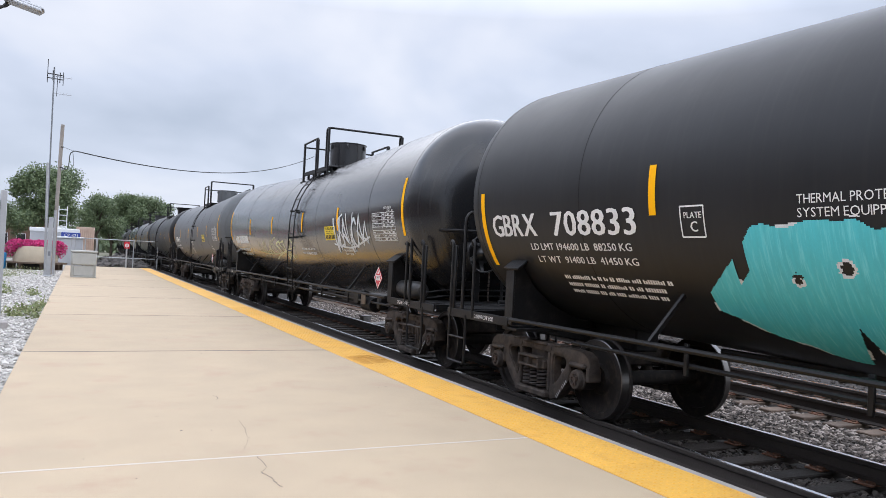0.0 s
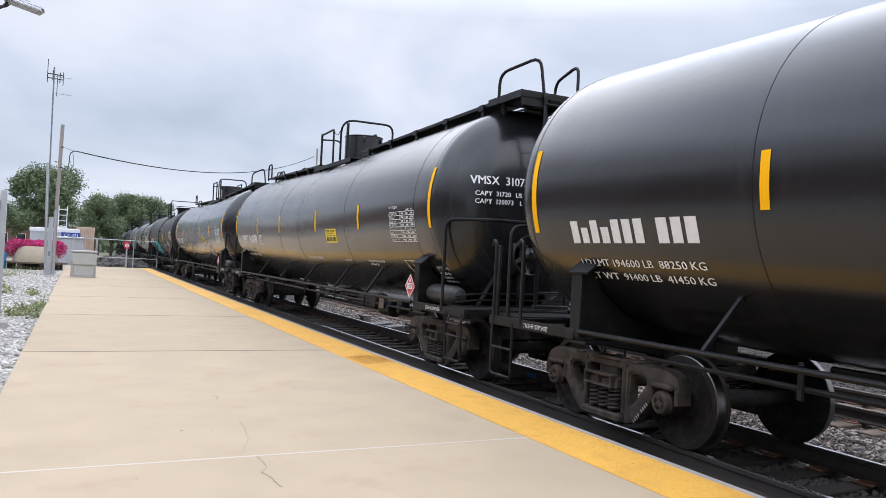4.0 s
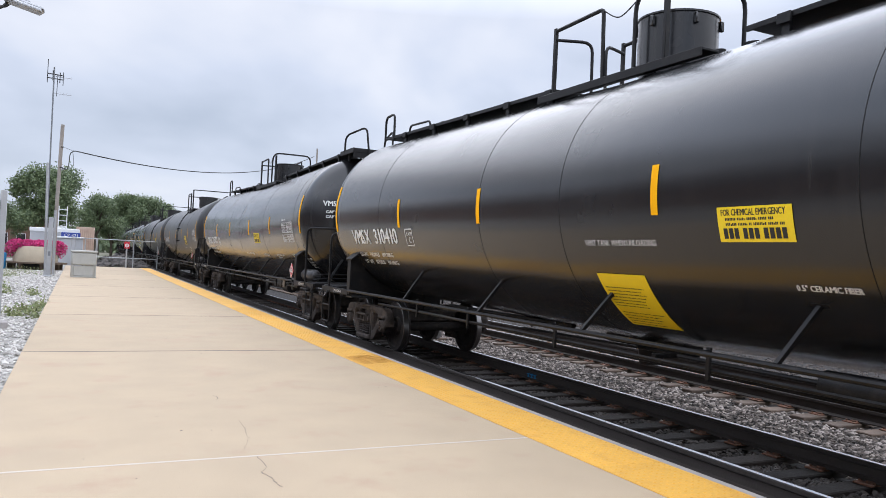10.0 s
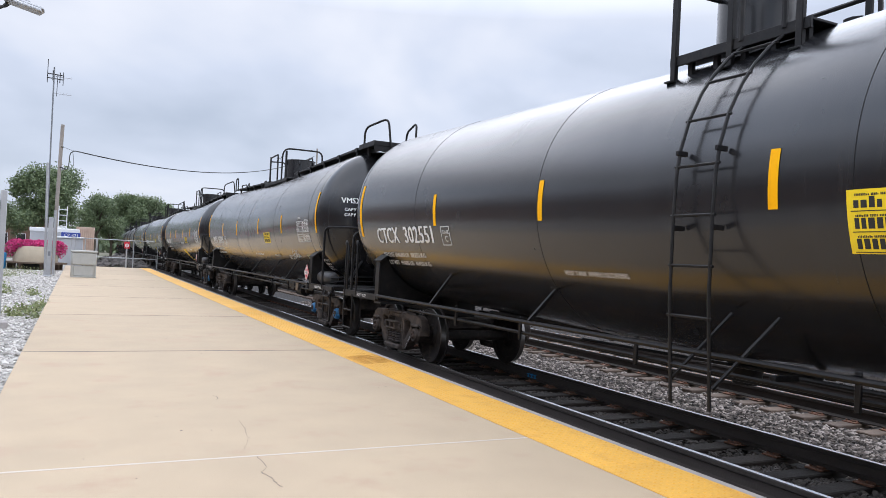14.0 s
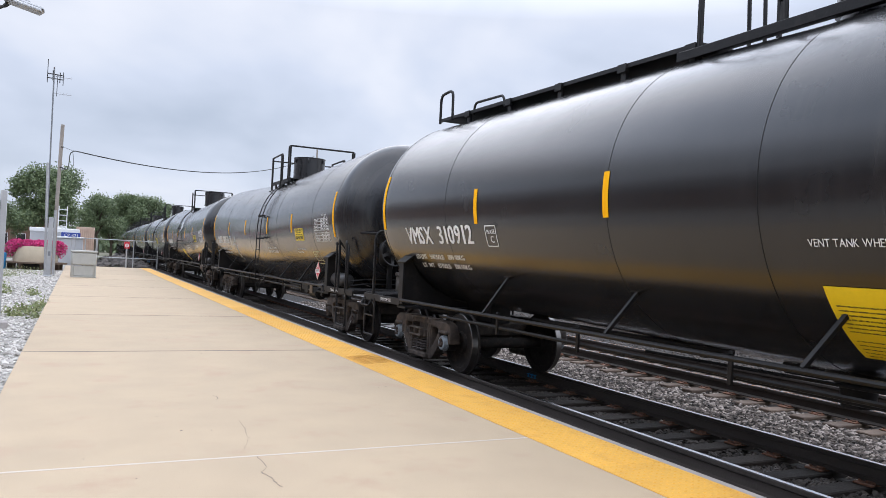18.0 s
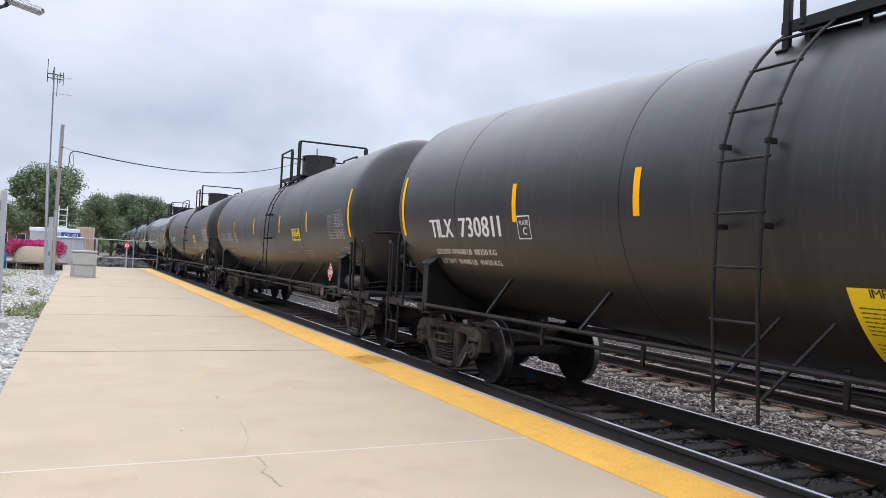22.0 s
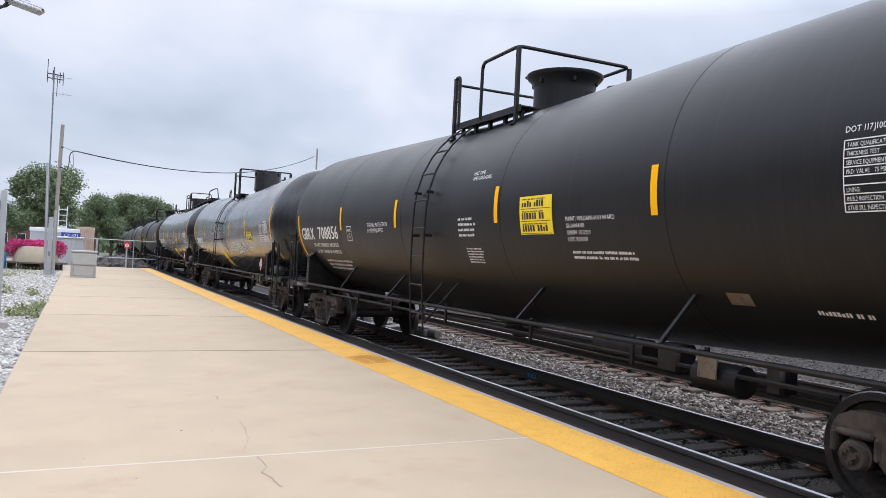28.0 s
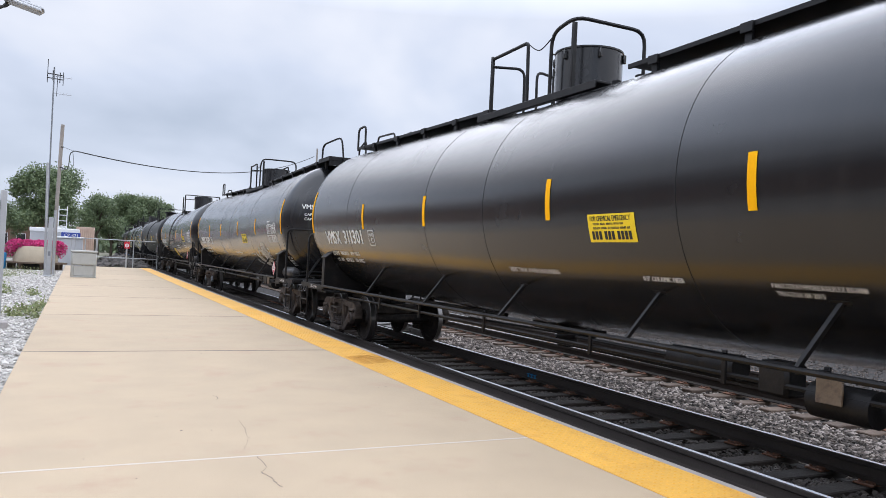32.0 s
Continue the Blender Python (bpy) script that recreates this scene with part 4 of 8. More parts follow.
def finish_car(car, spec, cap, cast):
    H = spec["truck"]
    build_truck(car, H - 0.10, cap[0], cast)
    build_truck(car, -H - 0.10, cap[1], cast)
    top_works(car, spec)
    for y in spec["strips"]:
        a0, a1 = (spec["end_strip"] if abs(y) > 6.5 else (-12, 5))
        s = side_patch(Shape(), y + 0.045, y - 0.045, a0, a1, 0.005, 9)
        part("reflective_strip", s, M_YELLOW, car, "yellow reflective strip")
    return car


def top_works(car, spec):
    """Manway, railings, walkways and ladder on the tank's top."""
    mid = spec["kind"] == "mid"
    yc, lid = spec["manway"], spec["lid"]
    T = TANK_Z + TANK_R + dip(yc)
    s = Shape()
    rn = spec.get("neck", 0.46)
    if spec.get("flared"):
        prof = [(T - 0.12, rn), (lid - 0.22, rn), (lid - 0.12, rn + 0.02), (lid - 0.06, rn + 0.09), (lid - 0.03, rn + 0.11), (lid, rn + 0.11), (lid + 0.01, 0.0)]
    else:
        prof = [(T - 0.12, rn - 0.03), (T + 0.04, rn - 0.03), (T + 0.05, rn + 0.02), (T + 0.08, rn + 0.02), (T + 0.09, rn), (lid - 0.03, rn), (lid - 0.02, rn + 0.015), (lid, rn + 0.015), (lid - 0.01, rn - 0.02), (lid - 0.05, 0.0)]
    s.lathe(prof, "z", 32, (0, yc, 0))
    for k in range(6):
        t = k * math.pi / 3 + 0.2
        s.box(((rn + 0.02) * math.cos(t), yc + (rn + 0.02) * math.sin(t), lid - 0.10), (0.05, 0.05, 0.12), ch=0.01)
    if spec.get("flared"):
        # hinged half of the lid, standing a little proud
        s.box((-0.10, yc + rn * 0.75, lid + 0.02), (0.55, 0.34, 0.05), (4, 0, 0), ch=0.015)
    else:
        for x in (-0.30, -0.20):
            s.cyl((x, yc + rn * 0.8, lid - 0.12), (x, yc + rn * 0.8, lid + 0.06), 0.014, 6)
        s.cyl((-0.36, yc + rn * 0.8, lid + 0.03), (-0.05, yc + rn * 0.8, lid + 0.03), 0.012, 6)
    part("manway", s, spec["paint"], car, "upright round manway housing")
    yv = yc - 1.05
    s = Shape()
    s.cyl((0.1, yv, T - 0.08), (0.1, yv, T + 0.13), 0.09, 12)
    s.cyl((0.1, yv, T + 0.13), (0.1, yv, T + 0.17), 0.12, 12)
    part("relief_valve", s, M_FRAME, car)
    s = Shape()
    s.cyl((-0.18, yv + 0.2, T - 0.08), (-0.18, yv + 0.2, T + 0.10), 0.06, 10)
    part("vacuum_valve", s, M_FRAME, car)
    r = 0.026
    if mid:
        w, yf, yr, yh, top = 0.95, spec["front"], spec["leg"], spec["hoop"], spec["rail_top"]
        deck = T + 0.0
        base = T - 0.36

        def flat_post(x, y, z1):
            s = Shape()
            s.box((x, y, (base + z1) / 2), (0.05, 0.07, z1 - base), ch=0.006)
            s.box((x * 1.03, y, base + 0.02), (0.10, 0.11, 0.02), ch=0.004)
            part("rail_post", s, M_FRAME, car)
        for x in (-w, w):
            s = Shape()
            y0, y1 = yf + 0.06, yh - 0.10
            s.box((x * 0.82, (y0 + y1) / 2, deck - 0.10), (0.30, y0 - y1, 0.025), ch=0.005)
            s.box((x * 0.99, (y0 + y1) / 2, deck - 0.13), (0.03, y0 - y1, 0.10), ch=0.004)
            for k in range(5):
                s.box((x * 0.9, y0 - 0.2 - k * (y0 - y1 - 0.3) / 4, deck - 0.24), (0.05, 0.06, 0.26), ch=0.005)
            part("top_platform", s, M_FRAME, car)
            if spec["ladder_side"] == "rear":
                # a railed panel beside the manway, then the hoop behind the ladder
                flat_post(x, yf, top)
                flat_post(x, yr + 0.12, top - 0.03)
                part("top_railing", round_rail([(x, yf, top - 0.02), (x, yr, top), (x, yr, deck - 0.12)], r, 0.10), M_FRAME, car)
            else:
                # a narrow loop ahead of the ladder, then the long hoop behind it
                flat_post(x, yf, top)
                part("top_railing", round_rail([(x, yf, top - 0.06), (x, yf - 0.02, top), (x, yf - 0.13, top), (x, yf - 0.15, deck - 0.14)], r, 0.05), M_FRAME, car)
        part("cross_rail", round_rail([(-w, yf, top - 0.10), (w, yf, top - 0.10)], 0.022), M_FRAME, car)
        ht = top + (0.14 if spec["ladder_side"] == "rear" else 0.08)
        ya = yh + 0.16 if spec["ladder_side"] == "rear" else yr
        part("cross_hoop", round_rail([(-w, ya, deck - 0.12), (-w, ya, ht - 0.02), (-w, yh, ht), (w, yh, ht), (w, ya, ht - 0.02), (w, ya, deck - 0.12)], r, 0.12), M_FRAME, car)
        for x in (-w, w):
            flat_post(x, yh, ht - 0.02)
        # ladder bent round the tank, then down past the side pipe
        ly = spec["ladder"]
        zc = TANK_Z + dip(ly)
        for sx in (-1, 1):
            path = []
            for a in (56, 48, 40, 32, 22, 12, 4):
                q = radians(a)
                path.append((sx * (TANK_R + 0.10) * math.cos(q), zc + (TANK_R + 0.10) * math.sin(q)))
            path += [(sx * 1.66, 2.2), (sx * 1.66, 1.5), (sx * 1.63, 1.05), (sx * 1.60, 0.62)]
            lad = None
            for y in (ly + 0.22, ly - 0.22):
                s = Shape()
                s.tube([(px, y, pz) for px, pz in path], 0.015, 6)
                st = part("ladder_stile", s, M_FRAME, car)
                lad = lad or st
                for zz in (0.32, -0.32):
                    s = Shape()
                    s.box((sx * (TANK_R + 0.045), y, zc + zz), (0.12, 0.03, 0.045), ch=0.005)
                    part("ladder_bracket", s, M_FRAME, st)
            pts = [Vector((px, 0, pz)) for px, pz in path]
            acc, nxt = 0.0, 0.15
            for i in range(len(pts) - 1):
                seg = (pts[i + 1] - pts[i]).length
                while nxt <= acc + seg:
                    p = pts[i].lerp(pts[i + 1], (nxt - acc) / seg)
                    s = Shape()
                    s.cyl((p.x, ly - 0.25, p.z), (p.x, ly + 0.25, p.z), 0.013, 6)
                    part("rung", s, M_FRAME, lad)
                    nxt += 0.42
                acc += seg
            for y in (ly + 0.24, ly - 0.24):
                s = Shape()
                s.cyl((sx * 1.60, y, 0.80), (sx * 1.22, y - 0.30, 1.40), 0.018, 6)
                part("ladder_brace", s, M_FRAME, lad)
        return
    # cars with a running board over their whole length, which follows the tank's slope
    E = TANK_Z + TANK_R + TANK_END
    tilt = math.degrees(math.atan(SLOPE["dip"] / 7.4))

    def top_z(y):
        return TANK_Z + TANK_R + dip(y)
    for y0, y1 in ((1.5, 7.72), (-1.75, -7.7)):
        ym = (y0 + y1) / 2
        k = 1 if ym > 0 else -1
        for x in (-0.31, 0.31):
            s = Shape()
            s.box((x, ym, top_z(ym) + 0.06), (0.50, abs(y1 - y0), 0.03), (k * tilt, 0, 0), ch=0.005)
            s.box((x * 1.82, ym, top_z(ym) + 0.045), (0.03, abs(y1 - y0), 0.055), (k * tilt, 0, 0), ch=0.004)
            part("running_board", s, M_FRAME, car)
    for y in (-7.4, -6.1, -4.8, -3.5, -2.2, 1.6, 2.7, 4.0, 5.3, 6.6):
        for x in (-0.55, 0.55):
            s = Shape()
            s.box((x, y, top_z(y) - 0.08), (0.05, 0.09, 0.20), ch=0.005)
            s.box((x * 1.08, y, top_z(y) + 0.02), (0.03, 0.15, 0.10), ch=0.004)
            part("board_bracket", s, M_FRAME, car)
    w = 0.57
    zt = top_z(-0.2)
    for x in (-w, w):
        s = Shape()
        s.box((x, 0.2, zt - 0.02), (0.24, 3.0, 0.03), ch=0.005)
        s.box((x * 1.2, 0.2, zt - 0.05), (0.02, 3.0, 0.10), ch=0.005)
        part("top_platform", s, M_FRAME, car)
        s = Shape()
        s.box((x, 1.50, (zt + 4.92) / 2 - 0.06), (0.05, 0.05, 4.92 - zt + 0.12), ch=0.006)
        part("rail_post", s, M_FRAME, car)
        part("top_railing", round_rail([(x, 1.50, 4.88), (x, 0.48, 4.90), (x, 0.45, zt - 0.05)], r, 0.07), M_FRAME, car)
        part("inner_rail", round_rail([(x, 1.48, 4.76), (x * 0.2, 1.30, 4.76), (x * 0.2, 1.28, zt)], 0.022, 0.14), M_FRAME, car)
        part("end_hoop", round_rail([(x, 7.68, E), (x, 7.68, E + 0.50), (x, 7.22, E + 0.52), (x, 7.20, E)], 0.024, 0.13), M_FRAME, car)
    part("cross_hoop", round_rail([(-w, -0.12, zt - 0.05), (-w, -0.12, 4.88), (-w, -0.66, 4.97), (w, -0.66, 4.97), (w, -0.66, zt - 0.05)], r, 0.20), M_FRAME, car)
    s = Shape()
    s.box((-w, -0.64, (zt + 4.9) / 2), (0.06, 0.05, 4.9 - zt), ch=0.006)
    part("rail_post", s, M_FRAME, car)
    part("low_hoop", round_rail([(-0.56, 6.45, E - 0.02), (-0.56, 6.4, E + 0.16), (-0.56, 5.5, E + 0.13), (-0.56, 5.45, E - 0.06)], 0.02, 0.1), M_FRAME, car)
    part("low_hoop", round_rail([(0.3, yc - 2.0, zt + 0.05), (0.3, yc - 2.05, zt + 0.24), (0.3, yc - 2.5, zt + 0.24), (0.3, yc - 2.55, zt + 0.05)], 0.02, 0.1), M_FRAME, car)
    s = Shape()
    s.tube(smooth_path([(-w, 0.48, 4.88), (-w, 0.18, 4.72), (-w, -0.12, 4.82)]), 0.008, 5)
    part("safety_chain", s, M_FRAME, car)
    # landing over the rear head, its two loops, and the ladder down to the end deck
    s = Shape()
    s.box((-0.10, -8.14, E + 0.085), (1.02, 0.98, 0.035), ch=0.005)
    for x in (-0.60, 0.40):
        s.box((x, -8.14, E + 0.05), (0.03, 0.98, 0.11), ch=0.004)
    s.box((-0.10, -8.63, E + 0.04), (1.02, 0.03, 0.08), ch=0.004)
    s.box((-0.42, -8.62, E - 0.02), (0.36, 0.025, 0.20), ch=0.004)
    part("end_landing", s, M_FRAME, car)
    for x in (-0.45, 0.30):
        s = Shape()
        s.box((x, -7.86, E - 0.06), (0.05, 0.12, 0.26), ch=0.006)
        part("landing_bracket", s, M_FRAME, car)
    part("end_hoop", round_rail([(-0.60, -7.95, E), (-0.60, -7.97, E + 0.46), (-0.30, -8.60, E + 0.62), (-0.24, -8.66, E)], 0.024, 0.16), M_FRAME, car)
    part("end_hoop", round_rail([(0.40, -7.95, E), (0.40, -7.97, E + 0.46), (0.36, -8.62, E + 0.60), (0.33, -8.66, E - 0.05)], 0.024, 0.16), M_FRAME, car)
    lad = None
    for x in (-0.22, 0.28):
        s = Shape()
        s.box((x, -8.66, (E + 1.12) / 2), (0.05, 0.035, E - 1.0), ch=0.006)
        st = part("ladder_stile", s, M_FRAME, car)
        lad = lad or st
    for k in range(8):
        s = Shape()
        s.cyl((-0.22, -8.68, 1.33 + 0.39 * k), (0.28, -8.68, 1.33 + 0.39 * k), 0.014, 6)
        part("rung", s, M_FRAME, lad)


# ---------------------------------------------------------------- lettering sets
def placard(parent, at, end=False):
    """A red diamond hazard placard with a white number panel."""
    h = 0.19
    s = Shape()
    s.plate([(0, h), (h, 0), (0, -h), (-h, 0)], [], 0.006, lambda u, v, w: (w, -u, v))
    p = part("placard", s, M_RED, parent, "red flammable liquid placard", at)
    s = Shape()
    k = 0.166
    s.plate([(0, h * .98), (h * .98, 0), (0, -h * .98), (-h * .98, 0)], [[(0, k), (k, 0), (0, -k), (-k, 0)][::-1]], 0.002, lambda u, v, w: (-0.005 + w, -u, v))
    s.plate([(-0.10, -0.045), (0.10, -0.045), (0.10, 0.045), (-0.10, 0.045)], [], 0.002, lambda u, v, w: (-0.006 + w, -u, v))
    s.plate([(-0.035, 0.07), (0.035, 0.07), (0.0, 0.13)], [], 0.002, lambda u, v, w: (-0.006 + w, -u, v))
    v, f, w = text_points("3", 0.035)
    s.add([(-0.006, -(a - w / 2), b - 0.125) for a, b in v], f)
    part("border", s, M_WHITE, p, smooth=0)
    s = Shape()
    v, f, w = text_points("1987", 0.065)
    s.add([(-0.009, -(a - w / 2), b - 0.032) for a, b in v], f)
    part("number", s, M_INK, p, smooth=0)
    return p


def letter_car(car, info):
    """Everything painted or stuck on the platform side and rear head of one car."""
    mk, num, style = info["mark"], info["num"], info.get("style", "")
    ink = {"yellow": M_YELLOW, "worn": M_GREYTXT}.get(info.get("ink"), M_WHITE)
    rnd = random.Random(info["n"])
    spec = info["spec"]
    SLOPE["dip"] = 0.19 if spec["kind"] == "mid" else 0.13
    s = Shape()
    size, y0, wid = info.get("size", 0.265), spec["mark"][0], spec["mark"][1]
    long = info["kind"] == "long"
    ma = spec.get("mark_ang", -22.0 if long else -18.4)
    la = info.get("limit_ang", ma - (6.2 if spec["mark"][0] > 7.2 else 9.4))
    if num:
        fa, fb = {"TILX": (0.355, 0.457), "GBRX": (0.366, 0.482), "NATX": (0.35, 0.41)}.get(mk, (0.42, 0.515))
        side_text(s, mk, y0, ma, size, width=wid * fa)
        side_text(s, num, y0 - wid * fb, ma, size, width=wid * (1 - fb))
    else:
        side_bars(s, y0, ma, 1, wid, size * 0.9, 0.05, info["n"] + 70)
    part("reporting_mark", s, ink, car, smooth=0)
    s = Shape()
    lim = info.get("limits", ("LD LMT 194600 LB  88250 KG", "LT WT  91400 LB  41450 KG"))
    ind, lw = (0.80, 1.80) if spec["mark"][0] > 7.2 else (0.047 * wid, 0.75 * wid) if long else (0.17 * wid, 0.76 * wid) if mk == "VMSX" else (0.02, 1.80)
    side_text(s, lim[0], y0 - ind, la, 0.08, width=lw)
    side_text(s, lim[1], y0 - ind - (0.10 if long else 0.07), la - 5.7, 0.08, width=lw * 0.98)
    part("weight_lettering", s, ink, car, smooth=0)
    if style != "plain":
        s = Shape()
        a0, a1, y0, y1 = ma - 1.2, ma + 8.8, spec["plate"], spec["plate"] - 0.27
        for (p, q) in (((y0, a0), (y1, a0)), ((y0, a1), (y1, a1)), ((y0, a0), (y0, a1)), ((y1, a0), (y1, a1))):
            side_line(s, [(p[0] + (q[0] - p[0]) * i / 4, radians(p[1] + (q[1] - p[1]) * i / 4) * TANK_R) for i in range(5)], 0.014)
        side_text(s, "PLATE", y0 - 0.04, ma + 5.0, 0.052, 0.95)
        side_text(s, "C", y0 - 0.105, ma + 0.6, 0.09)
        part("plate_mark", s, M_WHITE, car, smooth=0)
    # yellow emergency label
    if not info.get("no_label"):
        yl = info.get("label_y", -3.36 if info["kind"] == "mid" else -2.40)
        tall = info.get("label_tall")
        dl = 2.0 if long else 0.0
        lt = spec.get("tall_label", -8.0)
        s = side_patch(Shape(), yl, yl - (0.67 if tall else 0.72), lt - 16.5 if tall else -19.3 - dl, lt if tall else -8.6 - dl, 0.005)
        lab = part("emergency_label", s, M_LABEL, car, "yellow chemical emergency label", smooth=0)
        s = Shape()
        if tall:
            for k in range(3):
                side_bars(s, yl - 0.05, lt - 4.6 - 5.3 * k, 1, 0.56, 0.075, 0.03, 7 + k)
                side_line(s, [(yl - 0.03, radians(lt - 5.4 - 5.3 * k) * TANK_R), (yl - 0.64, radians(lt - 5.4 - 5.3 * k) * TANK_R)], 0.006, 0.008)
                side_bars(s, yl - 0.06, lt - 1.6 - 5.3 * k, 1, 0.55, 0.016, 0.02, 17 + k)
        else:
            w = side_text(s, "FOR CHEMICAL EMERGENCY", yl - 0.04, -11.2 - dl, 0.052, width=0.62)
            side_bars(s, yl - 0.08, -12.7 - dl, 2, 0.58, 0.022, 0.02, 3)
            y = yl - 0.05
            for g in (3, 3, 4):
                for i in range(g):
                    side_patch(s, y, y - 0.042, -18.2 - dl, -15.0 - dl, 0.008, 2)
                    y -= 0.056
                y -= 0.03
        part("label_print", s, M_INK, lab, smooth=0)
    # data table near the rear
    yt = info.get("table_y", spec["table"][0])
    s = Shape()
    a0, a1, y1 = spec["table"][2], spec["table"][1], yt - 1.04
    rows = 8
    for k in range(rows + 1):
        a = a0 + (a1 - a0) * k / rows
        side_line(s, [(yt, radians(a) * TANK_R), (y1, radians(a) * TANK_R)], 0.008)
    for f in (0, 0.46, 0.64, 0.83, 1):
        y = yt + (y1 - yt) * f
        side_line(s, [(y, radians(a0) * TANK_R), (y, radians((a0 + a1) / 2) * TANK_R), (y, radians(a1) * TANK_R)], 0.008)
    names = ["STUB SILL INSPECTION", "88.B.2 INSPECTION", "LINING:", "", "PRD: VALVE    75 PSI", "SERVICE EQUIPMENT", "THICKNESS TEST", "TANK QUALIFICATION"]
    for k, t in enumerate(names):
        a = a0 + (a1 - a0) * (k + 0.22) / rows
        if t:
            side_text(s, t, yt - 0.02, a, 0.030, 0.72)
            side_bars(s, yt - 0.52, a, 1, 0.10, 0.03, 0.02, k + 40)
            side_bars(s, yt - 0.72, a, 1, 0.10, 0.03, 0.02, k + 60)
            side_bars(s, yt - 0.90, a, 1, 0.10, 0.03, 0.02, k + 80)
    side_text(s, "QUALIFIED", yt - 0.70, a1 + 0.35, 0.03, 0.7)
    side_text(s, "DUE", yt - 0.92, a1 + 0.35, 0.03, 0.8)
    side_text(s, info.get("class", "DOT 117J100W"), yt - (0.0 if info["kind"] == "long" or spec.get("tall_rail") else 0.55), a1 + 2.0, 0.043, 0.85)
    part("data_table", s, M_GREYTXT if info.get("ink") == "worn" else M_WHITE, car, smooth=0)
    # small print
    s = Shape()
    paints = ("PAINT-STRATHMORE RAILPLEX BSI-0088", "TRN-TLIA 08-2015")
    if long:
        side_text(s, "VENT TANK WHEN UNLOADING", -0.59, -22.6 if info.get("sheet") is not None else -36.0, 0.06, width=1.06)
        side_text(s, '0.5" CERAMIC FIBER', -3.02, -36.4, 0.052, width=0.54)
        side_text(s, paints[0], -4.50, -36.0, 0.046, width=0.80)
        side_text(s, paints[1], -4.52, -38.8, 0.046, width=0.42)
    elif info["n"] == 10:
        side_text(s, "VENT TANK WHEN UNLOADING", 1.36, -36.2, 0.062, width=1.10)
    elif spec["paint"] is M_GLOSS:
        side_text(s, '1/2" CERAMIC FIBER THERMAL PROTECTION', -1.30, -28.0, 0.046, width=1.05)
        side_text(s, "VENT TANK WHEN UNLOADING", -1.30, -32.3, 0.062, width=1.06)
        side_text(s, paints[0], -4.37, -28.3, 0.046, width=0.74)
        side_text(s, "TRN-TRGS 03-2015", -4.40, -31.2, 0.046, width=0.42)
    elif spec["paint"] is M_DULL:
        side_text(s, "VENT TANK WHEN UNLOADING", -2.40, -31.7, 0.062, width=1.06)
        side_bars(s, -4.16, -29.3, 2, 0.85, 0.024, 0.034, info["n"] + 3)
        side_text(s, "PAINT - CARBOLINE", -4.20, -34.6, 0.05, width=0.55)
        side_text(s, "TRN - TMMX", -4.22, -37.6, 0.05, width=0.36)
        side_text(s, "EMPTY LOAD", -7.13, -26.4, 0.05, width=0.34)
        side_bars(s, -7.13, -30.2, 4, 0.42, 0.04, 0.05, 12)
    elif spec["mark"][0] > 7:
        side_bars(s, -0.70, -10, 4, 0.52, 0.034, 0.04, 31)
        side_bars(s, -0.85, -25, 6, 0.5, 0.02, 0.02, 32)
        for k, txt in enumerate(("PAINT: WILLIAMS-HAYWARD", "SB-14484-80", "GMGM  05-2019", "LOT: R59650")):
            side_text(s, txt, -3.22, -12.6 - 2.75 * k, 0.046, 0.92)
        side_bars(s, -3.25, -26, 2, 1.1, 0.03, 0.03, 34)
        side_bars(s, -6.0, -45, 1, 0.5, 0.045, 0.03, 35)
        side_text(s, "VENT TANK", -0.98, 12.3, 0.05, 0.8)
        side_text(s, "WHEN UNLOADING", -0.98, 9.6, 0.05, 0.8)
        side_text(s, "THERMAL PROTECTION", 2.95, -10.7, 0.068, width=0.98)
        side_text(s, "SYSTEM EQUIPPED", 2.95, -14.4, 0.068, width=0.80)
        side_bars(s, 6.2, -38, 3, 1.9, 0.05, 0.05, 37)
        tp = side_patch(Shape(), -5.18, -5.43, -44, -39, 0.006)
        part("metal_plate", tp, M_PLATE, car, "small tan metal plate", smooth=0)
    else:
        side_bars(s, 0.02, -19.5, 3, 0.46, 0.03, 0.036, 4)
        side_bars(s, 0.06, -31.5, 5, 0.40, 0.026, 0.036, 8)
        for ya, aa in ((0.20, -20.5), (0.16, -33.0)):
            side_line(s, [(ya + 0.02, radians(aa) * TANK_R), (ya - 0.10, radians(aa) * TANK_R)], 0.05)
            side_line(s, [(ya + 0.02, radians(aa) * TANK_R - 0.06), (ya + 0.07, radians(aa) * TANK_R), (ya + 0.02, radians(aa) * TANK_R + 0.06)], 0.03, 0.007)
        side_bars(s, -5.40, -27.5, 1, 0.26, 0.026, 0.03, 9)
        side_bars(s, -5.36, -31.0, 3, 0.42, 0.026, 0.034, 10)
        side_bars(s, -5.42, -40.5, 1, 0.30, 0.024, 0.03, 11)
    if s.v:
        part("small_print", s, ink if not long else M_WHITE, car, smooth=0)
    s = Shape()
    for e, y0 in ((1, 7.93), (-1, -(spec["truck"] + 0.42))):
        v, f, w = text_points("2 INCH HF COMP SHOES", 0.052)
        s.add([(-1.442, y0 - p[0] * 0.50 / w, 0.985 + p[1]) for p in v], f)
    part("brake_shoe_lettering", s, ink, car, smooth=0)
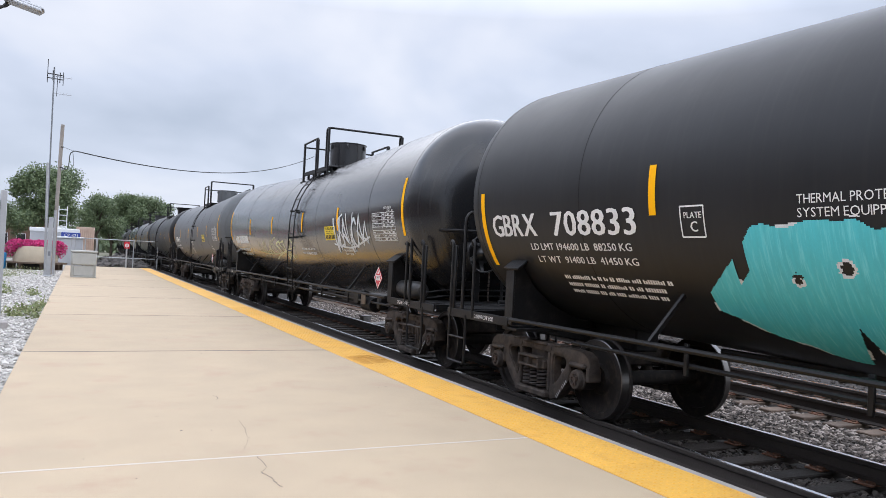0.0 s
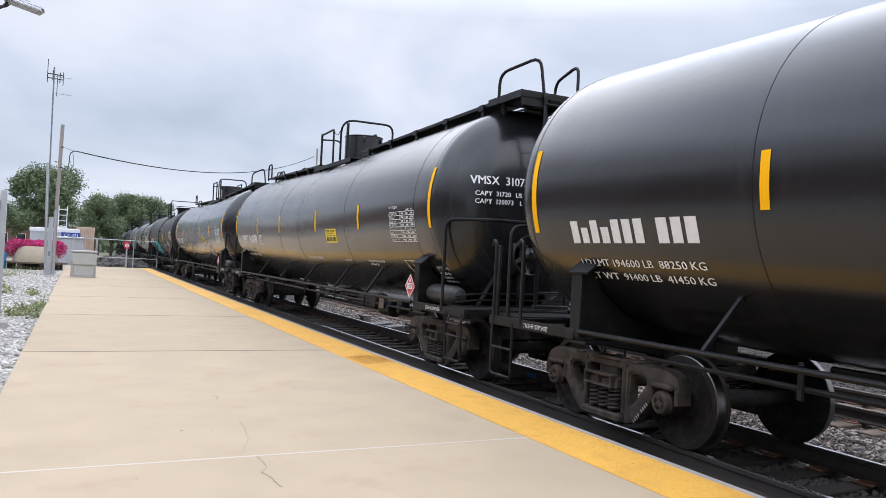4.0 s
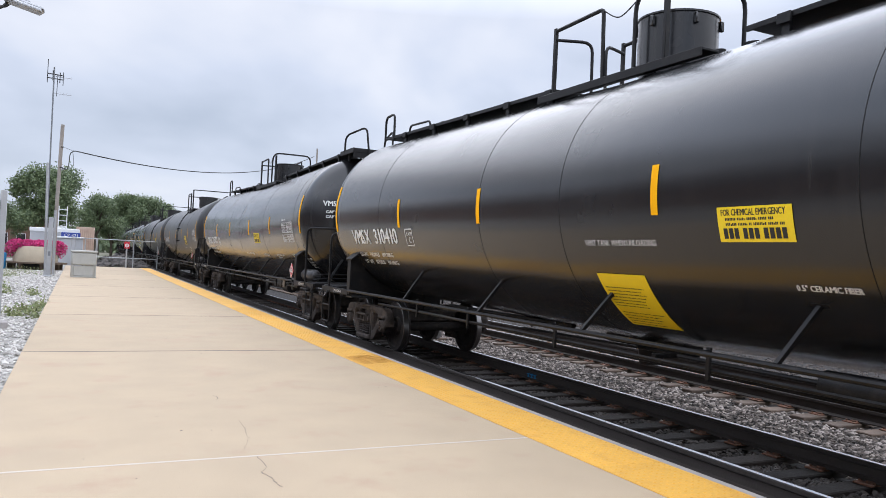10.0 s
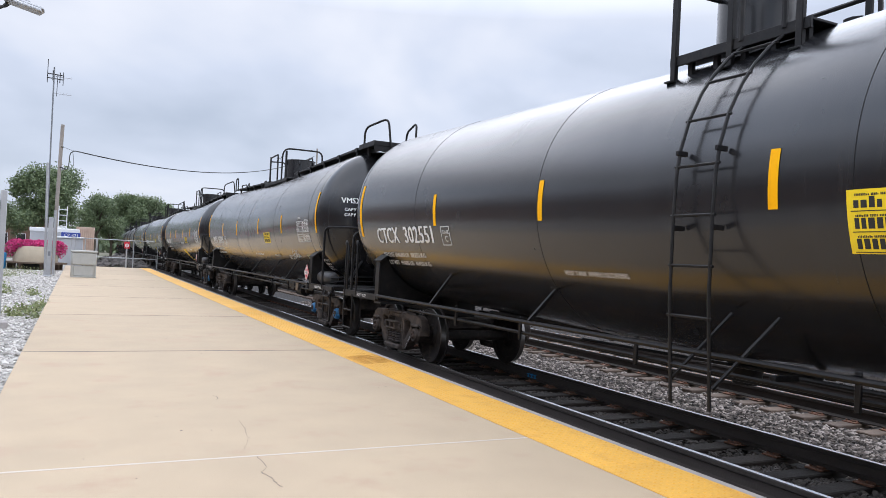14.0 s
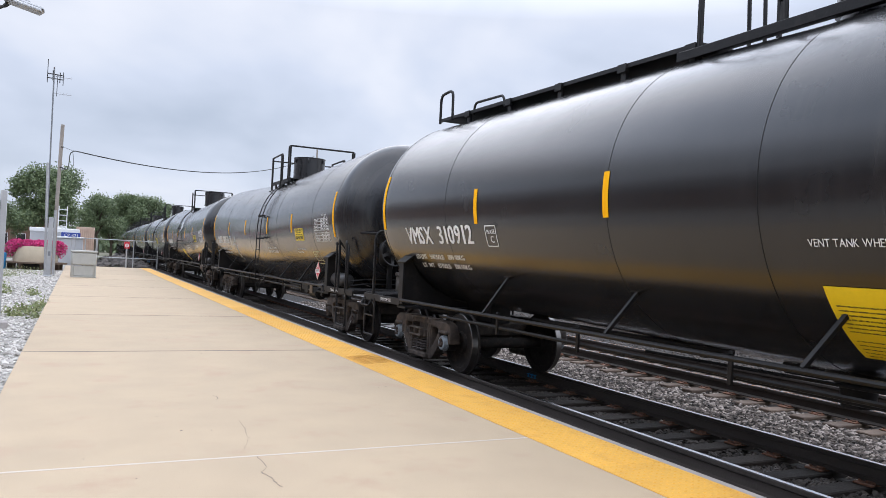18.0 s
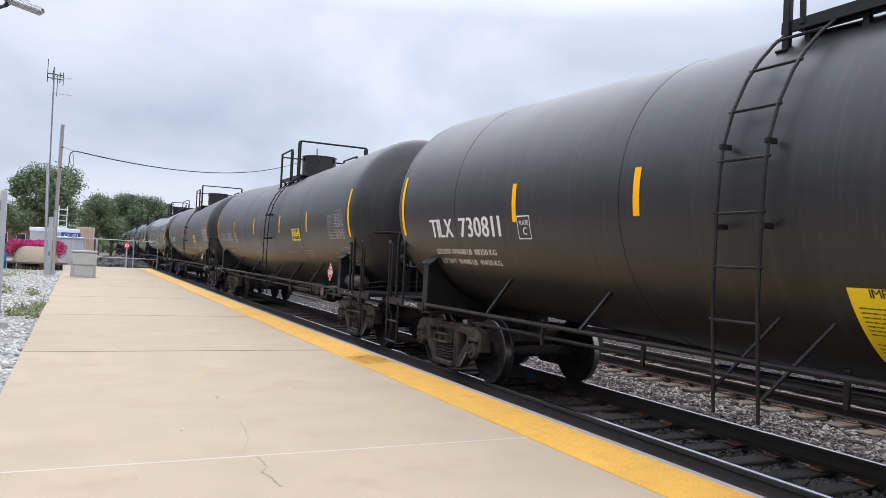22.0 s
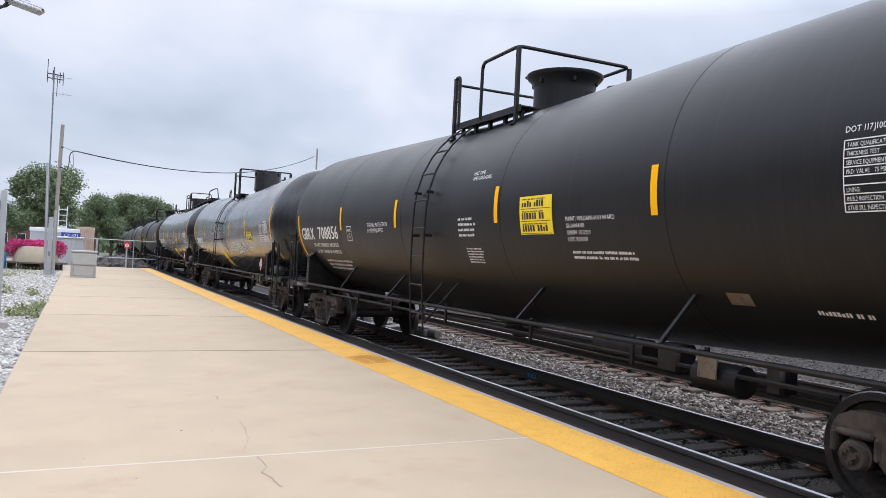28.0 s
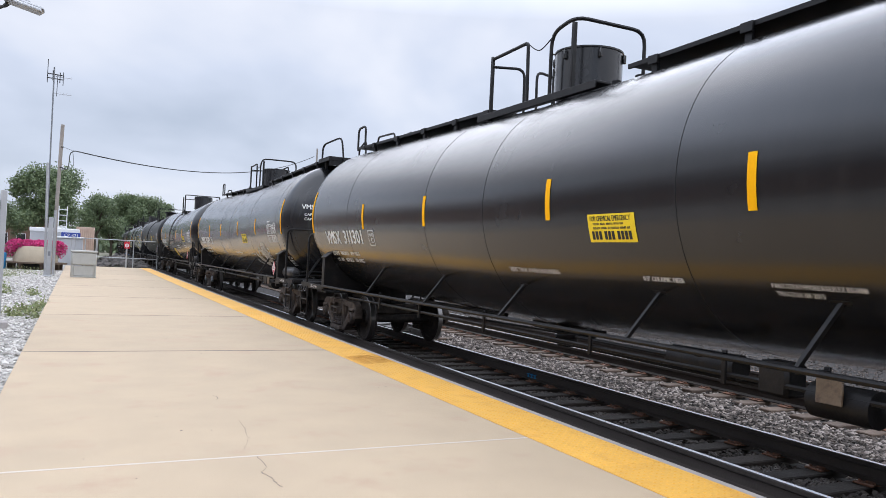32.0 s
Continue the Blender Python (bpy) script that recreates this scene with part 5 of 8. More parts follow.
    if spec["mark"][0] > 7:
        s = Shape()
        for k, txt in enumerate(("JACK", "HERE")):
            v, f, w = text_points(txt, 0.05)
            s.add([(-1.431, -spec["truck"] + 0.09 - p[0] * 0.16 / w, 1.27 - 0.085 * k + p[1]) for p in v], f)
        yc = -spec["truck"] + 0.01
        s.add([(-1.431, yc + a, b) for a, b in ((0.008, 1.15), (0.008, 1.09), (0.03, 1.09), (0, 1.05), (-0.03, 1.09), (-0.008, 1.09), (-0.008, 1.15))], [(0, 1, 2, 3, 4, 5, 6)])
        part("jack_lettering", s, M_WHITE, car, smooth=0)
    if info["kind"] == "long":
        s = Shape()
        q = [(-6.24, -0.90), (-6.74, -0.90), (-6.72, -1.22), (-6.42, -1.22), (-6.24, -0.90)]
        side_line(s, q, 0.022)
        side_line(s, [(-6.52, -0.90), (-6.56, -1.22)], 0.014)
        part("outline_mark", s, M_GRAF_Y, car, smooth=0)
        s = Shape()
        side_text(s, "EMPTY LOAD", -7.35, -38.5, 0.06, width=0.42)
        side_bars(s, -7.35, -42, 3, 0.42, 0.045, 0.035, 12)
        part("load_lettering", s, M_WHITE, car, smooth=0)
    if info["n"] in (12, 21):
        s = Shape()
        side_line(s, [(-5.64, -0.80), (-6.08, -0.80), (-6.10, -1.12), (-5.66, -1.12), (-5.64, -0.80)], 0.022)
        side_line(s, [(-5.92, -0.80), (-5.95, -1.03)], 0.012)
        side_line(s, [(-5.66, -1.04), (-6.09, -1.03)], 0.012)
        side_bars(s, -5.70, -32.5, 2, 0.16, 0.026, 0.02, 61)
        part("outline_mark", s, M_GRAF_Y, car, smooth=0)
    # rear head lettering
    s = Shape()
    hx, hz, hs, hw = spec["head_text"]
    for txt, x0, z, size in ((mk + "  " + num, hx, hz, hs), (info.get("cap", "CAPY  31720   US GAL"), hx + (0.07 if long else 0.24), hz - 0.17, 0.068), (info.get("cap2", "CAPY  120073    L"), hx + (0.07 if long else 0.24), hz - 0.285, 0.068)):
        v, f, w = text_points(txt, size)
        k = hw / w if size > 0.1 else 0.95
        for j in (0, 1, 2):
            s.add([on_head(x0 + p[0] * k + (j - 1) * size * 0.03, z + p[1], -1, spec["half"], 0.006 + 0.0007 * j) for p in v], f)
    part("head_lettering", s, ink, car, smooth=0)
    if spec["paint"] is M_BLACK and spec["mark"][0] > 7:
        s = Shape()
        for k, t in enumerate(("SPRG", "7 OC D5    7 IC D5", "2 OC 5063  2 IC 5063", "36 INCH 1W CLASS C WHLS", "SE60 CPL", "SY40AE YOKE", "M901E DR GR", "AAR 24B BM")):
            v, f, w = text_points(t, 0.05)
            s.add([on_head(0.04 + (p[0] - w / 2) * 0.95, 2.36 - 0.078 * k + p[1], -1, spec["half"]) for p in v], f)
        part("head_small_print", s, M_GREYTXT, car, smooth=0)
    s = Shape()
    for k in range(0 if spec["paint"] is M_BLACK and spec["mark"][0] > 7 else 4):
        x = 0.05
        while x < 0.55:
            w = rnd.uniform(0.05, 0.14)
            s.add([on_head(a, b, -1, spec["half"], .008) for a, b in ((x, 2.2 - k * .085), (x + w, 2.2 - k * .085), (x + w, 2.245 - k * .085), (x, 2.245 - k * .085))], [(0, 1, 2, 3)])
            x += w + 0.03
    if s.v:
        part("head_small_print", s, M_GREYTXT, car, smooth=0)
    # placards: on the side by the rear saddle, and on the rear railing
    py = -(spec["truck"] - 0.36) if info["kind"] == "mid" and not spec.get("tall_rail") else -(spec["truck"] - 0.06)
    placard(car, pose(-1.50, py, 1.30 if long else 1.48 if spec["paint"] is M_BLACK and spec["mark"][0] > 7 else 1.37))
    hx, hz = (0.75, 1.36) if long else (-0.10, 1.67)
    s = Shape()
    s.box((hx, -8.44, (1.08 + hz) / 2), (0.05, 0.02, hz - 1.08), ch=0.004)
    part("placard_holder", s, M_FRAME, car)
    placard(car, pose(hx, -8.46, hz, 0, 0, 90))
    # stencil along a diagonal of each side frame
    for tr in [c for c in car.children if c.name.startswith("truck")]:
        m = 1 if spec["kind"] == "long" else -1
        a, b = (Vector((0.70, 0.475)), Vector((0.49, 0.225))) if m > 0 else (Vector((-0.47, 0.20)), Vector((-0.69, 0.45)))
        d = (b - a).normalized()
        n2 = Vector((d.y, -d.x))
        s = Shape()
        for i in range(9):
            if i != 4:
                q0 = a + d * (i * 0.034)
                cs = [q0, q0 + d * 0.015, q0 + d * 0.015 - n2 * 0.036, q0 - n2 * 0.036]
                s.add([(-1.071, q.x, q.y) for q in cs], [(0, 1, 2, 3)])
        part("frame_stencil", s, M_GREYTXT, tr, smooth=0)
    # large yellow instruction sheet low on the side
    if info.get("sheet") is not None:
        sy = info["sheet"]
        s = side_patch(Shape(), sy, sy - 0.73, -64.5, -34.3, 0.005, 8)
        sh = part("instruction_sheet", s, M_LABEL, car, "yellow instruction sheet")
        s = Shape()
        side_bars(s, sy - 0.05, -41.0, 7, 0.62, 0.014, 0.03, 5)
        side_bars(s, sy - 0.05, -55.0, 5, 0.6, 0.014, 0.04, 15)
        if info["n"] == 16:
            side_text(s, "IMPORTANT", sy - 0.16, -37.2, 0.075, width=0.58)
        part("sheet_print", s, M_INK, sh, smooth=0)


# ---------------------------------------------------------------- the train
HT = (-0.64, 2.75, 0.12, 0.87)
KINDS = {
    "tilx_a": dict(kind="mid", paint=M_DULL, truck=6.83, half=8.30, strips=(7.48, 4.10, 0.63, -2.0, -4.70, -7.50), end_strip=(-17, 18), bands=(5.80, 2.20, 0.4, -4.11),
                   ladder=-1.10, ladder_side="rear", front=0.78, leg=-0.48, hoop=-1.30, rail_top=4.70, manway=-0.12, lid=4.57, neck=0.49, mark=(6.58, 2.10), plate=4.1, table=(-6.36, 0.0, -18.0),
                   braces=(4.30, 1.75, -3.10, -5.0), head_text=HT),
    "tilx_b": dict(kind="mid", paint=M_DULL, truck=6.95, half=8.42, strips=(7.70, 4.35, 1.15, -2.10, -4.70, -7.70), end_strip=(-17, 18), bands=(6.08, 2.42, 0.15, -4.15),
                   ladder=-1.08, ladder_side="rear", front=0.50, leg=-0.74, hoop=-1.52, rail_top=4.64, manway=-0.10, lid=4.57, neck=0.49, mark=(6.86, 2.10), plate=4.22, table=(-6.35, 0.0, -18.0),
                   braces=(4.33, 1.66, -3.08, -4.95), head_text=HT),
    "tilx_c": dict(kind="mid", plain_end=True, paint=M_DULL, truck=7.20, half=8.68, strips=(7.92, 4.50, 2.30, -1.55, -4.94, -7.92), end_strip=(-17, 18), bands=(6.09, 2.56, -0.4, -4.16),
                   ladder=0.98, ladder_side="front", front=1.20, leg=0.12, hoop=-1.0, rail_top=4.74, manway=-0.30, lid=4.56, neck=0.49, mark=(6.93, 2.06), plate=4.44, table=(-6.6, 0.0, -18.0),
                   braces=(5.19, 3.19, -2.0, -4.67), head_text=HT),
    "gbrx": dict(kind="mid", plain_end=True, paint=M_BLACK, truck=7.10, half=8.49, strips=(7.65, 4.48, 1.60, -1.73, -4.60, -7.66), end_strip=(-33, 2), bands=(4.62, 1.37, -1.82, -4.73),
                 rail_z=2.42, rail_y=-7.96, ladder=0.38, ladder_side="front", front=0.78, leg=-0.08, hoop=-1.10, rail_top=4.62, manway=-0.84, lid=4.47, neck=0.44, flared=True, mark=(7.45, 2.72), plate=4.13,
                 table=(-6.48, 4.5, -13.5), braces=(4.53, 2.0, -2.21, -4.66), head_text=(-0.63, 3.00, 0.13, 1.20), tall_rail=True, tall_label=-1.3),
    "gbrx_b": dict(kind="mid", plain_end=True, paint=M_BLACK, truck=7.10, half=8.49, strips=(7.65, 4.48, 1.60, -1.73, -4.60, -7.66), end_strip=(-33, 2), bands=(5.6, 2.0, -3.2, -6.25),
                   rail_z=2.42, rail_y=-7.96, ladder=-0.90, ladder_side="rear", front=0.80, leg=-0.50, hoop=-1.15, rail_top=4.70, manway=0.10, lid=4.46, neck=0.44, flared=True, mark=(7.45, 2.72), plate=4.13,
                   table=(-6.48, 4.5, -13.5), braces=(4.53, 2.0, -2.21, -4.62), head_text=(-0.63, 3.00, 0.13, 1.20), tall_rail=True, tall_label=-1.0),
    "natx": dict(kind="mid", paint=M_BLACK, truck=6.78, half=8.24, strips=(7.25, 4.34, 1.80, -1.54, -4.63, -7.24), end_strip=(-16, 19), bands=(5.6, 2.0, -3.37, -6.07),
                 ladder=0.65, ladder_side="front", front=1.27, leg=0.52, hoop=-0.18, rail_top=4.64, manway=-0.13, lid=4.64, neck=0.34, flared=True, mark=(6.45, 1.86), mark_ang=-16.6, plate=4.0,
                 table=(-6.09, 2.0, -16.0), braces=(4.70, 2.76, -2.16, -4.76), head_text=HT, tall_rail=True, rail_y=-8.05, rail_z=2.22, v_brace=True, plain_end=True),
    "gloss_a": dict(kind="mid", paint=M_GLOSS, truck=6.95, half=8.45, strips=(7.66, 4.45, 1.82, -1.20, -4.10, -7.66), end_strip=(-17, 18), bands=(4.57, 0.1, -0.5, -3.2),
                    ladder=0.87, ladder_side="front", front=1.38, leg=0.50, hoop=0.33, rail_top=4.70, manway=0.02, lid=4.70, neck=0.48, mark=(7.0, 2.28), mark_ang=-21.6, plate=4.45, table=(-6.25, -2.0, -20.0),
                    braces=(5.09, 3.19, -1.74, -4.2), head_text=HT),
    "gloss_b": dict(kind="mid", paint=M_GLOSS, truck=6.95, half=8.45, strips=(7.68, 4.44, 1.55, -1.55, -4.24, -7.64), end_strip=(-17, 18), bands=(4.78, 0.84, -2.66, -6.05),
                    ladder=-1.03, ladder_side="rear", front=0.76, leg=-0.50, hoop=-1.36, rail_top=4.64, manway=0.04, lid=4.63, neck=0.47, mark=(6.95, 2.25), mark_ang=-21.8, plate=4.45, table=(-6.25, -2.0, -20.0),
                    braces=(4.61, 1.89, -2.99, -4.9), head_text=HT),
    "gloss_c": dict(kind="mid", paint=M_GLOSS, truck=6.95, half=8.45, strips=(7.62, 4.43, 1.62, -1.55, -4.20, -7.64), end_strip=(-17, 18), bands=(5.15, 1.69, -2.2, -4.4),
                    ladder=-0.85, ladder_side="rear", front=0.22, leg=-0.62, hoop=-1.24, rail_top=4.64, manway=0.06, lid=4.78, neck=0.40, mark=(6.87, 2.3), mark_ang=-21.5, plate=4.25, table=(-6.15, -2.0, -20.0),
                    braces=(4.61, 1.89, -2.99, -4.9), head_text=HT),
    "grey": dict(kind="mid", paint=M_GREY, truck=6.85, half=8.35, strips=(7.6, 4.4, 1.2, -2.0, -4.7, -7.6), end_strip=(-17, 18), bands=(6.0, 2.4, -0.14, -2.8, -5.0),
                 ladder=-1.0, ladder_side="rear", front=0.6, leg=-0.6, hoop=-1.4, rail_top=4.68, manway=0.0, lid=4.55, neck=0.45, mark=(6.75, 2.0), plate=4.1, table=(-6.2, 0.0, -18.0),
                 braces=(4.6, 1.9, -3.0, -4.9), head_text=HT),
    "long": dict(kind="long", paint=M_GLOSS, truck=7.08, half=8.37, strips=(7.66, 4.39, 1.67, -1.68, -4.50, -7.68), end_strip=(-13, 21), bands=(5.30, 1.66, -0.18, -3.67, -7.1),
                 manway=-0.20, lid=4.67, neck=0.46, mark=(6.79, 2.24), plate=4.17, table=(-6.08, -2.5, -20.5), braces=(4.20, 1.70, -0.57, -3.0, -4.90), head_text=(-1.14, 2.87, 0.12, 0.98)),
}
# number in the train, paint and kind, mark, number, shift along the track
TRAIN = [
    (-11, "gbrx", "", "", -0.4), (-10, "gloss_b", "", "", -0.4), (-9, "long", "", "", -0.4), (-8, "grey", "", "", -0.4), (-7, "tilx_a", "", "", -0.4),
    (-6, "gbrx", "", "", -0.4), (-5, "gloss_b", "", "", -0.4), (-4, "tilx_b", "", "", -0.4), (-3, "gbrx", "", "", -0.4),
    (-2, "grey", "", "", -0.4), (-1, "gloss_b", "", "", -0.4), (0, "gbrx_b", "GBRX", "708833", -0.18),
    (1, "long", "VMSX", "310536", -0.22), (2, "long", "VMSX", "310788", -0.3), (3, "gloss_a", "", "", -0.32),
    (4, "tilx_b", "TILX", "730504", -0.3), (5, "tilx_a", "TILX", "194015", -0.03), (6, "long", "VMSX", "311777", 0.19),
    (7, "long", "VMSX", "310410", 0.17), (8, "long", "VMSX", "310795", 0.1), (9, "long", "VMSX", "310399", -0.09),
    (10, "gloss_c", "CTCX", "302551", -0.17), (11, "gloss_a", "", "", 0.28), (12, "gloss_b", "VMSX", "300514", 0.05),
    (13, "long", "VMSX", "310912", 0.07), (14, "tilx_a", "TILX", "191680", 0.25), (15, "tilx_b", "TILX", "730952", 0.22),
    (16, "tilx_c", "TILX", "730811", 0.06), (17, "natx", "NATX", "303464", 0.06), (18, "long", "VMSX", "310837", 0.33),
    (19, "gloss_a", "", "", 0.1), (20, "gbrx", "GBRX", "708856", -0.06), (21, "gloss_a", "VMSX", "300165", -0.34),
    (22, "long", "VMSX", "311309", -0.2), (23, "long", "VMSX", "311301", -0.37),
]
SPECIAL = {17: dict(limit_ang=-30.3, ink="yellow", size=0.25, style="plain", no_label=True, limits=("LD LMT 204800 LB  92 850 KG", "LT WT   81200 LB  36 850 KG")),
           15: dict(ink="worn"), 4: dict(ink="worn"), 16: dict(sheet=0.26, label_y=-3.36), 10: dict(label_tall=True, label_y=-2.15),
           20: dict(label_tall=True, label_y=-2.3, cap="CAPY 30540 US GAL", cap2="CAPY 115600 L"), 0: dict(label_tall=True, label_y=-2.26, cap="CAPY 30540 US GAL", cap2="CAPY 115600 L"),
           14: dict(style="plain", label_tall=True, label_y=-3.3, limits=("LD LMT 194 800    88300 KG", "LT WT  91 200    41400 KG"), cap="CAPY  30370 US GAL", cap2="CAPY  114 960  L"),
           5: dict(style="plain", label_tall=True, label_y=-3.3, limits=("LD LMT 194 300    88100 KG", "LT WT  91 700    41600 KG")),
           7: dict(sheet=-0.62, label_y=-2.42), 13: dict(sheet=-0.62), 18: dict(sheet=-0.66), 21: dict(sheet=0.83, label_y=-4.3), 12: dict(label_y=-4.55, limits=("LD LMT 194900LB  88400KG", "LT WT  91100LB  41350KG")), 3: dict(sheet=0.5, label_tall=True, label_y=-2.6), 11: dict(sheet=0.8, label_y=-4.5), 19: dict(sheet=0.83, label_y=-4.4),
           22: dict(limits=("LD LMT   198200LB    89 850KG", "LT  WT    87800LB    39 850KG"), cap="CAPY  31740   US GAL", cap2="CAPY  120149   L"),
           6: dict(table_y=-5.95, limits=("LD LMT   198000LB    898 00KG", "LT  WT    88000LB    399 00KG")), 8: dict(sheet=-0.62, cap="CAPY  31740   US GAL", cap2="CAPY  120149   L", limits=("LD LMT   198200LB    898 50KG", "LT  WT    87800LB    398 50KG"))}
SPECIAL[9] = dict(table_y=-6.05)
for _n in (1, 2, 7, 9, 13, 18, 23):
    SPECIAL.setdefault(_n, {})["limits"] = ("LD LMT   198200LB    899 00KG", "LT  WT    87700LB    398 00KG")
SPECIAL[1]["limits"] = ("LD LMT   197900LB    89 750KG", "LT  WT    88100LB    39 950KG")
# bearing caps of the leading and trailing truck where they are not rusty
CAPS = {8: (M_CAST, M_CAP_BLUE), 9: (M_CAST, M_CAP_BLUE), 14: (M_CAP_BLUE, M_CAP_BLUE), 17: (M_CAP_BLUE, M_CAP_BLUE), 1: (M_CAP_PALE, M_CAST),
        18: (M_CAP_PALE, M_CAST), 21: (M_CAP_PALE, M_CAST), 22: (M_CAP_PALE, M_CAST), 13: (M_CAP_PALE, M_CAST)}
CARS = []


def build_train():
    plain = {}
    label = {"tilx_a": "dull black tank car with rain streaks and a side ladder", "tilx_b": "dull black tank car with worn grey lettering",
             "tilx_c": "dull black tank car with a yellow instruction sheet", "gbrx": "matt black jacketed tank car on dark trucks",
             "gbrx_b": "matt black jacketed tank car with turquoise graffiti", "natx": "matt black tank car with yellow lettering", "gloss_a": "glossy black tank car with a ladder and yellow sheet",
             "gloss_b": "glossy black tank car with a ladder at its middle", "gloss_c": "glossy black tank car with a tall yellow label", "grey": "weathered grey tank car in a long train",
             "long": "glossy black tank car with a full-length running board"}
    for n, kn, mark, num, shift in TRAIN:
        cap = CAPS.get(n, (M_CAST, M_CAST))
        key = (kn, cap[0].name, cap[1].name)
        if key not in plain:
            car = plain[key] = build_car(KINDS[kn], M_CAST, cap, label[kn])
        else:
            car = copy_thing(plain[key], Matrix())
        CARS.append((n, car, shift, KINDS[kn]["truck"]))
    for (n, kn, mark, num, shift), (_, car, _, _) in zip(TRAIN, CARS):
        if n >= -2:
            info = dict(n=n, kind=KINDS[kn]["kind"], spec=KINDS[kn], mark=mark, num=num, style="" if mark else "plain")
            info.update(SPECIAL.get(n, {}))
            letter_car(car, info)


build_train()


def car_pose(n, shift, half, t):
    y = LEAD_Y + SPEED * t - n * PITCH - TRUCK + shift
    a, b = y + half, y - half
    xa, xb = TRACK_X + bend(a), TRACK_X + bend(b)
    return pose((xa + xb) / 2, y, RAIL_Z, 0, 0, math.degrees(math.atan2(xb - xa, 2 * half)))


# the train does not roll quite evenly: metres ahead of its mean pace at each second
DRIFT = [-0.12, -0.07, -0.44, 0.11, 0.12, 0.08, -0.31, -0.44, -0.32, -0.67, -0.14, -0.35, 0.30, 0.43, 0.09, -0.02, -0.02,
         0.25, -0.05, 0.04, 0.15, -0.26, 0.19, 0.08, 0.19, -0.25, -0.24, -0.2, -0.15, 0.27, -0.23, -0.19, 0.28]


def motions():
    for n, car, shift, half in CARS:
        walk(car, [(t, car_pose(n, shift + DRIFT[t], half, t)) for t in range(0, 33)])
        # wheels roll while their truck is near the platform
        for truck in [c for c in car.children if c.name.startswith("truck")]:
            t_in = (1.0 - (LEAD_Y - n * PITCH - TRUCK + shift + truck.location.y)) / SPEED
            t0, t1 = max(0, t_in), min(32, t_in + 3.2)
            if t1 <= t0 + 0.1:
                continue
            f0, f1 = round(t0 * FPS), round(t1 * FPS)
            step = math.degrees(SPEED / FPS / 0.457)
            for ws in truck.children:
                if not ws.name.startswith("wheelset"):
                    continue
                at = ws.location.copy()
                rows = [(0.0, 0.0)] if f0 > 0 else []
                rows += [(f / FPS, -(f - f0) * step) for f in range(f0, f1 + 1)]
                if f1 < 32 * FPS:
                    rows.append((32.0, rows[-1][1]))
                walk(ws, [(t, pose(at.x, at.y, at.z, a, 0, 0)) for t, a in rows])


# ---------------------------------------------------------------- graffiti on the cars
def scribble(seed, y0, y1, lo, hi, w, loops):
    """A spray-can tag: angular and curved strokes inside a box of (y, arc) on the tank side."""
    rnd = random.Random(seed)
    s = Shape()
    width, tall, mid = abs(y1 - y0), hi - lo, (lo + hi) / 2
    step = width / loops
    for k in range(loops):
        yc = y0 - step * (k + 0.5) + rnd.uniform(-.15, .15) * step
        top, low = mid + tall / 2 * rnd.uniform(0.45, 1.0), mid - tall / 2 * rnd.uniform(0.45, 1.0)
        kind = rnd.choice("zacvs")
        sl = rnd.uniform(-0.4, 0.4) * step
        if kind == "z":
            pts = [(yc + step * .6, top), (yc - step * .5, top - tall * .15), (yc + step * .4, low + tall * .1), (yc - step * .7, low)]
        elif kind == "a":
            pts = [(yc + step * .6, low), (yc + sl, top), (yc - step * .5, low * .9 + top * .1), (yc + step * .5, (top + low) / 2)]
        elif kind == "c":
            pts = [(p.x, p.y) for p in smooth_path([(yc - step * .5, top * .8 + low * .2, 0), (yc, top, 0), (yc + step * .6, (top + low) / 2, 0), (yc, low, 0), (yc - step * .6, low * .8 + top * .2, 0)], 5)]
        elif kind == "v":
            pts = [(yc + step * .7, top), (yc + sl, low), (yc - step * .2, (top + low) / 2), (yc - step * .4, low + tall * .05), (yc - step * .8, top)]
        else:
            pts = [(p.x, p.y) for p in smooth_path([(yc - step * .5, top, 0), (yc + step * .5, top * .8 + low * .2, 0), (yc - step * .2, mid, 0), (yc - step * .6, low * .6 + mid * .4, 0), (yc + step * .6, low, 0)], 5)]
        side_line(s, pts, w * rnd.uniform(0.6, 1.25), 0.006 + 0.0006 * (k % 5))
    sw = [(y0 + step * .4, mid - tall * rnd.uniform(0, .3), 0), (y0 - width * .5, mid - tall * rnd.uniform(-.2, .4), 0), (y1 - step * .5, mid + tall * rnd.uniform(-.3, .1), 0)]
    side_line(s, [(p.x, p.y) for p in smooth_path(sw, 6)], w * 0.6, 0.0095)
    return s


def car_number(n):
    """The car with this number in the train, and its tank's slope for what is painted on it."""
    return next(c for k, c, _, _ in CARS if k == n)


def set_slope(n):
    SLOPE["dip"] = 0.13 if next(k for m, k, *_ in TRAIN if m == n) == "long" else 0.19


def paint_tag(n, seed, y0, y1, a_lo, a_hi, w, loops, mat, label):
    set_slope(n)
    s = scribble(seed, y0, y1, radians(a_lo) * TANK_R, radians(a_hi) * TANK_R, w, loops)
    part("graffiti", s, mat, car_number(n), label, smooth=0)


def strokes(n, lines, mat, label, curve=True):
    """Sprayed or chalked lines on car n: each one its points (y, angle) and its width."""
    set_slope(n)
    s = Shape()
    for k, (pts, w) in enumerate(lines):
        arc = [(y, radians(a) * TANK_R) for y, a in pts]
        if curve and len(pts) > 2:
            arc = [(p.x, p.y) for p in smooth_path([(a, b, 0) for a, b in arc], 5)]
        side_line(s, arc, w, 0.006 + 0.0005 * (k % 6))
    return part("graffiti", s, mat, car_number(n), label, smooth=0)


